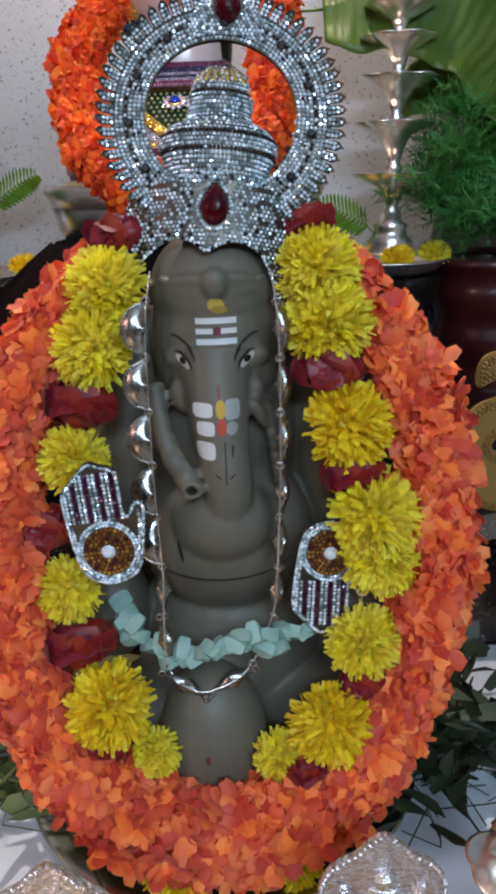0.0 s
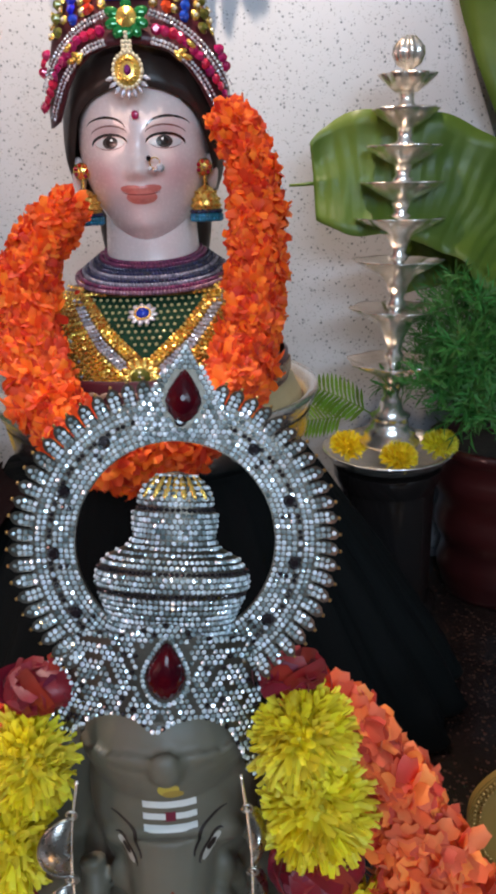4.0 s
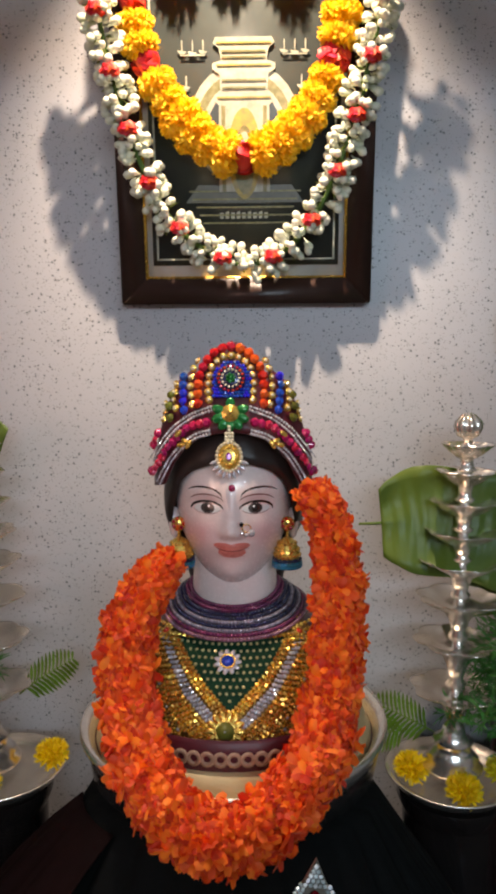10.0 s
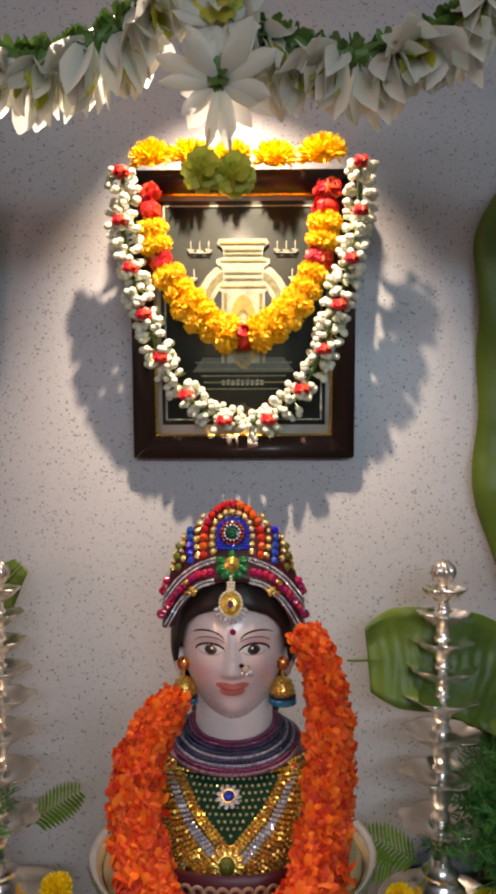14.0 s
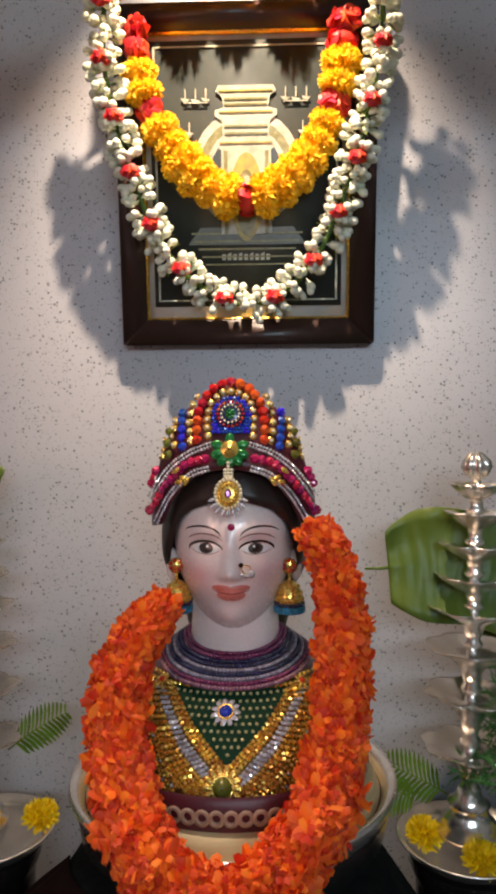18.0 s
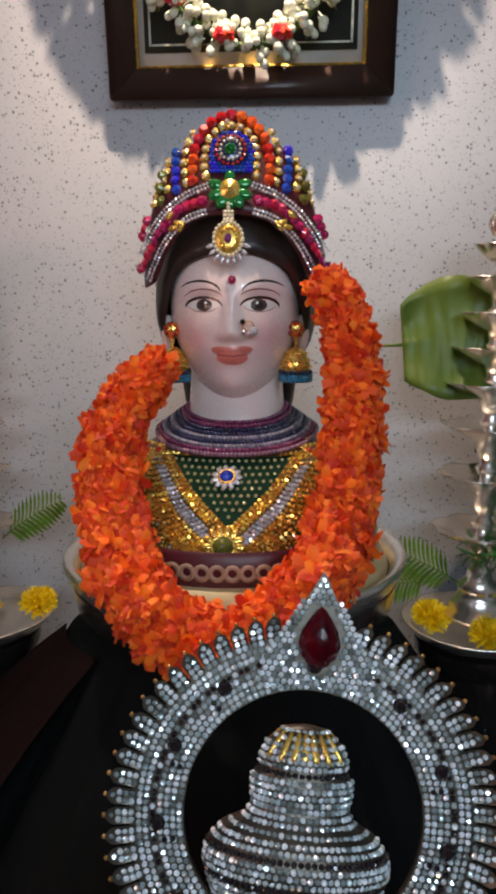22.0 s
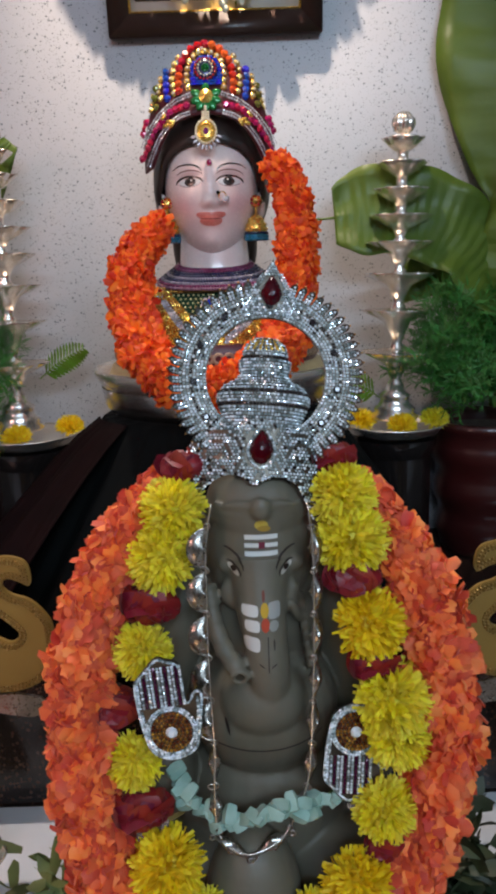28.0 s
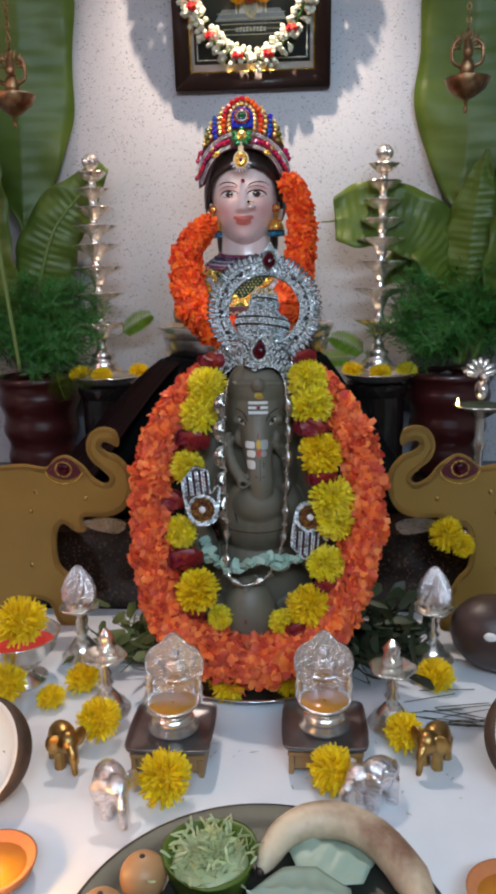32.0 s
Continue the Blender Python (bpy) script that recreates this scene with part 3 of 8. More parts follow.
def idol():
    b = lambda x, y, z, wide, deep, high, **k: at(ball(wide, deep, high, 28, 18), x, y, z, **k)
    shapes = [
        at(lathe([(0.001, 0.0), (0.085, 0.0), (0.09, 0.012), (0.085, 0.03), (0.078, 0.045), (0.001, 0.05)], 36), 0, 0.0, 0.015, s=(1.1, 0.85, 1)),
        b(0, 0.0, 0.125, 0.072, 0.062, 0.085),                       # lap
        b(0, -0.008, 0.215, 0.062, 0.055, 0.062),                    # belly
        b(0, 0.012, 0.285, 0.058, 0.045, 0.075),                     # chest
        b(-0.075, 0.01, 0.245, 0.026, 0.028, 0.085, ry=12),          # upper arms
        b(0.075, 0.01, 0.245, 0.026, 0.028, 0.085, ry=-12),
        b(-0.08, -0.03, 0.17, 0.024, 0.03, 0.04), b(0.08, -0.03, 0.17, 0.024, 0.03, 0.04),
        b(-0.052, -0.035, 0.085, 0.048, 0.04, 0.035, rz=20), b(0.052, -0.035, 0.085, 0.048, 0.04, 0.035, rz=-20),
        b(0, -0.002, 0.350, 0.043, 0.040, 0.066),                    # head
        b(0, -0.004, 0.385, 0.041, 0.038, 0.038),
        b(-0.052, 0.014, 0.322, 0.034, 0.016, 0.052, rz=18), b(0.052, 0.014, 0.322, 0.034, 0.016, 0.052, rz=-18),
        b(0.0265, -0.040, 0.310, 0.0042, 0.0042, 0.013, ry=-22, rx=24),
        at(lathe([(0.040, 0.378), (0.0446, 0.381), (0.0438, 0.3835), (0.0456, 0.387), (0.0448, 0.3905), (0.0466, 0.394), (0.0456, 0.3975), (0.0472, 0.401), (0.0445, 0.407)], 36), s=(1, 0.93, 1)),
        b(0.002, -0.043, 0.393, 0.0075, 0.005, 0.009),
    ]
    trunk = curve_through([(0.000, -0.026, 0.345), (0.000, -0.040, 0.318), (0.003, -0.050, 0.290), (0.005, -0.055, 0.268), (0.004, -0.052, 0.250)], 6)
    shapes.append(tube(trunk, np.interp(np.linspace(0, 1, len(trunk)), [0, 0.2, 0.5, 0.8, 1], [0.026, 0.0205, 0.0165, 0.0160, 0.0150]), 18))
    shapes.append(b(0.000, -0.040, 0.238, 0.036, 0.030, 0.030))
    side = curve_through([(-0.040, -0.030, 0.330), (-0.037, -0.040, 0.308), (-0.030, -0.050, 0.288), (-0.0175, -0.062, 0.272)], 6)
    shapes.append(tube(side, 0.0062 + 0.0007 * np.sin(np.arange(len(side)) * 2.1) + 0.0016 * np.linspace(0, 1, len(side)), 14))
    tip = [(-0.0175 + 0.0058 * math.cos(q), -0.0665 - 0.001 * math.sin(q), 0.2705 + 0.0050 * math.sin(q)) for q in np.arange(0, 6.28, 0.4)]
    shapes.append(tube(tip, 0.0021, 8, True))
    for sx in (-1, 1):                                               # hanging ornaments beside the face, beaded strands
        for k in range(8 if sx > 0 else 0):
            shapes.append(b(sx * (0.029 + 0.0012 * k) + 0.001, -0.030 - 0.001 * k, 0.318 - 0.0078 * k, 0.0048, 0.0048, 0.0042))
        shapes.append(b(sx * 0.0235 + 0.001, -0.031, 0.3465, 0.010, 0.006, 0.0075))
        shapes.append(b(sx * 0.022, -0.0345, 0.322, 0.008, 0.006, 0.012, ry=sx * 20))
    shapes.append(b(-0.012, -0.082, 0.094, 0.037, 0.036, 0.058))
    shapes.append(b(-0.012, -0.074, 0.03, 0.034, 0.028, 0.035))
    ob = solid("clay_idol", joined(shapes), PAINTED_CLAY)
    mod = ob.modifiers.new("blend", "REMESH")
    mod.mode, mod.voxel_size, mod.use_smooth_shade = "VOXEL", 0.0019, True
    sm = ob.modifiers.new("soften", "SMOOTH")
    sm.iterations, sm.factor = 2, 0.5
    ob.matrix_basis = pose(IDOL_X, IDOL_Y, 0.793)
    return tagged(ob, "grey-brown clay idol with a curled trunk, on a steel plate", "statue")


idol()

# ---- great garland round the idol ----
RING = curve_through([(-0.092, 0.475, 1.190), (-0.128, 0.45, 1.150), (-0.152, 0.425, 1.085), (-0.156, 0.405, 1.00), (-0.140, 0.385, 0.915), (-0.096, 0.365, 0.866),
                      (-0.028, 0.350, 0.850), (0.040, 0.362, 0.866), (0.088, 0.385, 0.915), (0.114, 0.405, 1.00), (0.113, 0.425, 1.085), (0.088, 0.45, 1.148), (0.052, 0.475, 1.185)], 8)
rope_of_flowers("orange_flower_garland", RING, [0.016, 0.020, 0.022, 0.023, 0.024, 0.028, 0.034, 0.028, 0.024, 0.023, 0.022, 0.020, 0.016], 4000, CORAL,
                "thick coral-orange flower garland round the clay idol", seed=3, size=0.0128, width=0.0098, lift=0.8)


# ---- bust and its dress ----
BX, BY = -0.063, 0.945


def chest_r(z):
    return float(np.interp(z, [0.215, 0.23, 0.26, 0.30, 0.32, 0.335, 0.347, 0.356, 0.364, 0.372], [0.130, 0.132, 0.130, 0.124, 0.119, 0.112, 0.102, 0.088, 0.068, 0.047]))


def bulge(z):
    return float(np.interp(z, [0.215, 0.30, 0.335, 0.347, 0.356, 0.364, 0.372], [0.96, 0.895, 0.745, 0.690, 0.685, 0.765, 0.87]))


def ahead(z):
    """How far the lower body stands before the head."""
    return float(np.interp(z, [0.24, 0.372], [0.036, 0.0]))


def chest_y(x, z):
    """Front of the chest, from the bust's own base."""
    return -ahead(z) - bulge(z) * math.sqrt(max(0.0, chest_r(z) ** 2 - x * x))


def bust():
    nu, nv = 112, 110
    v, f = [], []
    for k in range(nv + 1):
        th = math.pi * k / nv
        for i in range(nu):
            ph = 2 * math.pi * i / nu
            x, y, z = math.sin(th) * math.sin(ph), -math.sin(th) * math.cos(ph), -math.cos(th)
            low = max(0, -z)
            taper = 1 - 0.12 * low - 0.16 * low ** 2
            px, py, pz = 0.0628 * x * taper, 0.066 * y * (1 - 0.06 * low), (0.100 if z < 0 else 0.088) * z
            if y < 0:
                g = lambda cx, cz, sx, sz: math.exp(-((px - cx) / sx) ** 2 - ((pz - cz) / sz) ** 2)
                py -= 0.0105 * g(0, -0.0225, 0.0078, 0.0075) + 0.0040 * g(0, -0.006, 0.0072, 0.017) + 0.0042 * (g(-0.0082, -0.0255, 0.0042, 0.0040) + g(0.0082, -0.0255, 0.0042, 0.0040))
                py -= 0.0046 * g(0, -0.0382, 0.013, 0.0034) + 0.0052 * g(0, -0.0452, 0.011, 0.0046)
                py -= 0.006 * g(0, -0.070, 0.016, 0.011)
                py += 0.0045 * (g(-0.0245, 0.004, 0.014, 0.008) + g(0.0245, 0.004, 0.014, 0.008))
                py -= 0.0035 * (g(-0.0245, 0.002, 0.010, 0.0055) + g(0.0245, 0.002, 0.010, 0.0055))
                py -= 0.003 * (g(-0.034, -0.026, 0.016, 0.016) + g(0.034, -0.026, 0.016, 0.016))
            v.append((px, py, pz + 0.487))
    for k in range(nv):
        for i in range(nu):
            j = (i + 1) % nu
            f.append((k * nu + i, k * nu + j, (k + 1) * nu + j, (k + 1) * nu + i))
    skin = [(arr(v), f), at(lathe([(0.070, 0.345), (0.055, 0.362), (0.0495, 0.376), (0.0470, 0.392), (0.0455, 0.415), (0.043, 0.45)], 48), 0, 0.008, 0, s=(1, 0.92, 1))]
    skin += [at(ball(0.006, 0.010, 0.017, 14, 10), sx * 0.0640, -0.012, 0.463, rz=sx * 15) for sx in (-1, 1)]
    zs = [0.215, 0.222, 0.23, 0.245, 0.26, 0.28, 0.30, 0.32, 0.335, 0.341, 0.347, 0.352, 0.356, 0.360, 0.364, 0.368, 0.372]
    dress = lathe([(0.001, 0.215)] + [(chest_r(z), z) for z in zs] + [(0.02, 0.374)], 64)
    dress = (np.array([(x, y * bulge(z) - ahead(z), z) for x, y, z in dress[0]]), dress[1])
    # hair: a cap whose lower edge runs above the brow and down behind the ears
    nu, nv = 80, 40
    v, f = [], []
    for k in range(nv + 1):
        for i in range(nu):
            ph = 2 * math.pi * i / nu
            turn = abs((math.degrees(ph) + 180) % 360 - 180)
            edge = radians(float(np.interp(turn, [0, 8, 20, 35, 48, 57, 63, 70, 90, 180], [59, 60, 62, 66, 74, 88, 99, 108, 122, 138])))
            t = k / nv
            th = edge * t
            roll = 1 - 0.055 * max(0.0, (t - 0.88) / 0.12) ** 2      # the edge rolls in to the skin
            groove = (1 + 0.010 * math.cos(64 * ph + 6 * t) * t) * roll
            part_line = 1 - 0.03 * math.exp(-(turn / 4.0) ** 2) * min(1, 2 * t)
            full = math.sin(th) ** (0.5 if th < math.pi / 2 else 1.0)
            v.append((0.0770 * full * math.sin(ph) * groove, 0.004 - 0.0725 * full * math.cos(ph) * groove * part_line, 0.487 + 0.0935 * math.cos(th)))
    for k in range(nv):
        for i in range(nu):
            j = (i + 1) % nu
            f.append((k * nu + i, (k + 1) * nu + i, (k + 1) * nu + j, k * nu + j))
    hair = [(arr(v), f), at(ball(0.060, 0.034, 0.105, 32, 20), 0, 0.048, 0.425), at(ball(0.0690, 0.050, 0.074, 40, 24), 0, 0.026, 0.482), at(ball(0.0770, 0.046, 0.080, 40, 24), 0, 0.020, 0.497)]
    ob = solid("painted_bust", joined(skin), PORCELAIN)
    me = ob.data
    first = len(me.polygons)
    whole = joined([joined(skin), dress, joined(hair)])
    me.clear_geometry()
    me.from_pydata([tuple(c) for c in whole[0]], [], whole[1])
    me.shade_smooth()
    for m in (MAROON, HAIR):
        me.materials.append(m)
    for n, poly in enumerate(me.polygons):
        poly.material_index = 0 if n < first else 1 if n < first + len(dress[1]) else 2
    ob.matrix_basis = pose(BX, BY, 0.98)
    return tagged(ob, "glossy painted bust with dark hair, dressed in jewellery", "statue")


bust()
BGAR = curve_through([(0.021, 0.876, 1.486), (0.035, 0.858, 1.455), (0.040, 0.840, 1.415), (0.038, 0.818, 1.36), (0.030, 0.785, 1.305), (0.002, 0.735, 1.260), (-0.063, 0.703, 1.231),
                      (-0.126, 0.735, 1.260), (-0.152, 0.785, 1.305), (-0.160, 0.822, 1.356), (-0.148, 0.848, 1.390), (-0.123, 0.872, 1.418)], 8)
rope_of_flowers("orange_flower_garland", BGAR, [0.014, 0.019, 0.022, 0.024, 0.025, 0.026, 0.026, 0.026, 0.026, 0.025, 0.022, 0.014], 4700, ORANGE,
                "bright orange flower garland hung round the painted bust", seed=7, size=0.0125, width=0.0072, lift=0.75)
# silver rim pot under the bust, draped skirt below it
pot = thing("silver_pot", BX, BY - 0.036, 0.021, "wide silver pot whose rim carries the bust", "pot")
part("rim", lathe([(0.152, 1.192), (0.157, 1.200), (0.164, 1.214), (0.162, 1.220), (0.153, 1.214), (0.148, 1.205)], 64), SILVER, pot)
part("neck", lathe([(0.10, 1.160), (0.143, 1.160), (0.152, 1.172), (0.156, 1.196)], 64), STEEL, pot)
part("filling", lathe([(0.001, 1.206), (0.10, 1.206), (0.150, 1.204)], 48), MAROON, pot, "dark red cloth inside the pot")


SKIRT = [(0.10, 1.186), (0.146, 1.182), (0.160, 1.160), (0.178, 1.13), (0.212, 1.08), (0.250, 1.02), (0.283, 0.97), (0.300, 0.938), (0.294, 0.932)]


def draped(name, profile, material, a0, a1, n, label, lift=0.0):
    """Pleated cloth that falls from the pot's neck and spreads forward, between two angles."""
    v, f = [], []
    for k, (r0, z) in enumerate(profile):
        for i in range(n + 1):
            a = radians(a0 + (a1 - a0) * i / n)
            q = (r0 + lift) * (1 + (0.030 * math.sin(24 * a + 0.35 * k) + 0.012 * math.sin(53 * a)) * min(1, k / 4))
            lead = 0.03 + 0.10 * (1.186 - z)
            v.append((BX + q * math.cos(a), BY - 0.055 - lead + 0.73 * q * math.sin(a), z))
    for k in range(len(profile) - 1):
        for i in range(n):
            b = k * (n + 1) + i
            f.append((b, b + 1, b + n + 2, b + n + 1))
    ob = tagged(solid(name, (arr(v), f), material), label, "cloth")
    ob.modifiers.new("thick", "SOLIDIFY").thickness = 0.0012
    return ob


draped("draped_sari", SKIRT, SARI, 0, 360, 240, "dark green silk sari draped in pleats below the bust")
SARI_END = surface("brown_maroon_silk", (0.011, 0.0032, 0.0032), 0.85, second=(0.004, 0.002, 0.002), scale=16, fine=500, bump=0.15)
SARI_END.node_tree.nodes["Principled BSDF"].inputs["Specular IOR Level"].default_value = 0.10
# flare beyond the skirt is added: dark cloth standing in for shade on the wall
draped("sari_end", [(r0 + 0.075 * min(1, k / 5), z) for k, (r0, z) in enumerate(SKIRT[1:])], SARI_END, 186, 226, 60,
       "dark maroon end of the sari over its side, flared in place of wall shade", 0.006)


# ---- tiered silver oil lamps on black stands ----
def tiered_lamp(x, y):
    root = thing("tiered_lamp", x, y, STEP + 0.2, "tall silver oil lamp with eight tiers of scalloped cups", "oil lamp", "tiered lamps")
    z0 = 1.145 - STEP - 0.2
    part("foot", at(lathe([(0.001, 0), (0.034, 0), (0.035, 0.004), (0.028, 0.010), (0.030, 0.014), (0.022, 0.022), (0.020, 0.030), (0.023, 0.034), (0.014, 0.040), (0.012, 0.05), (0.001, 0.05)], 36), 0, 0, z0), SILVER, root)
    tops = [1.238, 1.296, 1.346, 1.388, 1.423, 1.457, 1.491, 1.521]
    for k, zt in enumerate(tops):
        r = float(np.interp(k, [0, 2, 4, 7], [0.0490, 0.0470, 0.0405, 0.0275]))
        drop = (zt - tops[k - 1] if k else 0.05)
        z = zt - STEP - 0.2
        prof = [(0.009, -drop + 0.002), (0.0115, -drop * 0.84), (0.0075, -drop * 0.74), (r * 0.27, -drop * 0.42), (r * 0.30, -drop * 0.40), (r * 0.40, -0.0125), (r * 0.66, -0.0065), (r * 0.98, 0.002), (r, 0.0035), (r * 0.96, 0.0025), (r * 0.60, -0.004), (0.007, -0.008), (0.006, 0.004)]
        part("cup", at(lathe(prof, 70, lambda a, q: 1 + (0.15 * (abs(math.cos(3.5 * a)) - 0.5) if 6 <= q <= 9 else 0)), 0, 0, z, rz=k * 26), SILVER, root)
    part("finial", at(lathe([(0.001, -0.012), (0.006, -0.012), (0.005, -0.004), (0.010, 0.0), (0.0135, 0.009), (0.0125, 0.016), (0.0060, 0.024), (0.001, 0.026)], 32, lambda a, q: 1 + (0.22 * math.cos(8 * a) if 3 <= q <= 6 else 0)), 0, 0, 1.533 - STEP - 0.2), SILVER, root)
    return root


for lx in (0.188, -0.355):
    st = thing("black_stand", lx + (0.008 if lx < 0 else 0.0), 0.968, STEP, "glossy black pillar stand under a lamp", "stand", "lamp stands")
    part("base", lathe([(0.001, 0.0), (0.064, 0.0), (0.064, 0.01), (0.056, 0.02), (0.001, 0.02)], 40), BLACK, st, smooth=40)
    part("column", lathe([(0.055, 0.018), (0.0545, 0.09), (0.055, 0.165)], 40), BLACK, st, smooth=40)
    part("top", lathe([(0.001, 0.163), (0.056, 0.163), (0.062, 0.178), (0.062, 0.188), (0.001, 0.188)], 40), BLACK, st, smooth=40)
    dish = thing("silver_dish", lx + (0.010 if lx < 0 else 0.0), 0.970, STEP + 0.190, "round silver dish under a tiered lamp", "dish", "lamp dishes")
    part("bowl", lathe([(0.001, 0.0), (0.055, 0.0), (0.066, 0.006), (0.074, 0.016), (0.076, 0.018), (0.073, 0.019), (0.064, 0.010), (0.05, 0.005), (0.001, 0.005)], 48), SILVER, dish)
    tiered_lamp(lx, 0.965).rotation_euler.y = radians(1.0 if lx > 0 else -0.4)

# ---- framed picture ----
PX = -0.0525


def strip_frame(w, h, t, d, z0=0.0):
    """Four mitred bars round an opening, outer size w x h."""
    out = []
    for k, (lx, lz, length, turn) in enumerate(((0, z0 + t / 2, w, 0), (0, z0 + h - t / 2, w, 180), (-w / 2 + t / 2, z0 + h / 2, h, 90), (w / 2 - t / 2, z0 + h / 2, h, -90))):
        pts = [(-length / 2, -t / 2), (length / 2, -t / 2), (length / 2 - t, t / 2), (-length / 2 + t, t / 2)]
        out.append(at(plate(pts, d, 0.0015), lx, 0, lz, ry=turn))
    return out


WOODF = surface("dark_frame_wood", (0.035, 0.016, 0.012), 0.35, second=(0.055, 0.025, 0.018), scale=18, fine=200, bump=0.1, coat=0.1)
pic = thing("framed_picture", PX, 1.060, 1.685, "framed temple picture in a dark wooden frame, leaning from the wall", "picture")
pic.matrix_basis = pose(PX, 1.062, 1.685, 7.0)
for bar in strip_frame(0.303, 0.385, 0.030, 0.018):
    part("frame_bar", bar, WOODF, pic)
for bar in strip_frame(0.245, 0.327, 0.004, 0.012, 0.029):
    part("gilt_edge", at(bar, 0, 0.002, 0), GOLD, pic)
PHOTO = surface("picture_print", (0.035, 0.042, 0.040), 0.3, second=(0.06, 0.065, 0.055), scale=25, fine=200, bump=0.0)
MOUNT = surface("picture_mount", (0.78, 0.80, 0.82), 0.3, second=(0.5, 0.5, 0.52), scale=20, fine=200, bump=0.0)
part("mount", at(box(0.24, 0.004, 0.322), 0, 0.012, 0.192), MOUNT, pic)
part("print", at(box(0.224, 0.002, 0.300), 0, 0.0085, 0.196), PHOTO, pic)

# ---- golden elephant boards ----
EL = [(0.180, 1.083), (0.178, 1.095), (0.184, 1.108), (0.203, 1.112), (0.220, 1.103), (0.227, 1.083), (0.221, 1.063), (0.205, 1.048), (0.194, 1.035), (0.203, 1.027),
      (0.220, 1.037), (0.234, 1.055), (0.257, 1.070), (0.276, 1.065), (0.291, 1.052), (0.330, 1.057), (0.385, 1.045), (0.425, 1.00), (0.440, 0.92), (0.435, 0.80), (0.365, 0.80), (0.345, 0.835), (0.323, 0.843),
      (0.30, 0.835), (0.285, 0.80), (0.245, 0.80), (0.250, 0.84), (0.265, 0.88), (0.281, 0.902), (0.282, 0.944), (0.271, 0.965), (0.250, 0.952), (0.235, 0.955), (0.238, 0.975), (0.207, 0.975),
      (0.182, 0.983), (0.168, 0.999), (0.162, 1.022), (0.164, 1.048), (0.180, 1.068), (0.197, 1.075), (0.205, 1.083), (0.201, 1.090), (0.191, 1.088)]
MIRROR = -0.025


def elephant_board(side):
    line = curve_through([(x - 0.262, z - 0.80) for x, z in EL], 4, True)
    line = line * ((1, 1) if side > 0 else (-1, 1))
    x0 = 0.262 if side > 0 else 2 * MIRROR - 0.262
    root = thing("elephant_cutout", x0, 0.545, TABLE, "golden elephant cut out of board, edged with beads", "cutout", "elephant boards")
    ring = [tuple(q) for q in (line if side > 0 else line[::-1])]
    part("board", plate(ring, 0.006, 0.001), GOLDP, root, smooth=30)
    return root


elephant_board(1), elephant_board(-1)

# ---- rhinestone crown of the idol ----
def bead_rows(places, radius, height=0.6, n=7, normal=(0, -1, 0)):
    """Cut stones at the places (x, y, z), all facing one way, or each its own (x, y, z, nx, ny, nz)."""
    stone = gem(radius, radius * height, n)
    mats = []
    r = random.Random(len(places))
    for q in places:
        nrm = Vector(q[3:6]) if len(q) > 3 else Vector(normal)
        lean = nrm.normalized() + Vector([r.uniform(-0.38, 0.38) for _ in range(3)])
        mats.append(np.array(Matrix.Translation(q[:3]) @ frame_of(lean, (0.2, 0.1, 1))))
    return scattered(stone, mats)


def pearls(places, radius, nu=8, nv=5):
    return scattered(ball(radius, radius, radius, nu, nv), [np.array(Matrix.Translation(q[:3])) for q in places])


def ring_of(r, step, cx=0, cz=0, a0=0, a1=360, y=0.0):
    n = max(1, int(abs(radians(a1 - a0)) * r / step))
    return [(cx + r * math.cos(radians(a0 + (a1 - a0) * (i + 0.5) / n)), y, cz + r * math.sin(radians(a0 + (a1 - a0) * (i + 0.5) / n))) for i in range(n)]


def drop_outline(w, h, n=14):
    """A teardrop, point up, in x, z."""
    out = []
    for i in range(n):
        a = 2 * math.pi * i / n
        z = -math.cos(a)
        out.append((w / 2 * math.sin(a) * (1 - 0.42 * max(-0.2, z)) * (1 if z < 0.2 else 1 - 0.25 * (z - 0.2)), h / 2 * z))
    return out


def drop_gem(w, h, deep):
    rim = drop_outline(w, h)
    v, f, n = [], [], len(rim)
    steps = ((1.0, 0.0), (0.88, -deep * 0.45), (0.68, -deep * 0.78), (0.42, -deep * 0.96), (0.12, -deep * 1.06))
    for k, (s, y) in enumerate(steps):
        ring = np.array(rim) if k % 2 == 0 else (np.array(rim) + np.roll(np.array(rim), -1, 0)) / 2
        v += [(x * s, y, z * s - (1 - s) * h * 0.05) for x, z in ring]
    for k in range(len(steps) - 1):
        for i in range(n):
            j = (i + 1) % n
            a, b, c, d = k * n + i, k * n + j, (k + 1) * n + j, (k + 1) * n + i
            f += [(a, b, d), (b, c, d)] if k % 2 == 0 else [(a, b, c), (a, c, d)]
    f.append(tuple((len(steps) - 1) * n + i for i in range(n)))
    return arr(v), f


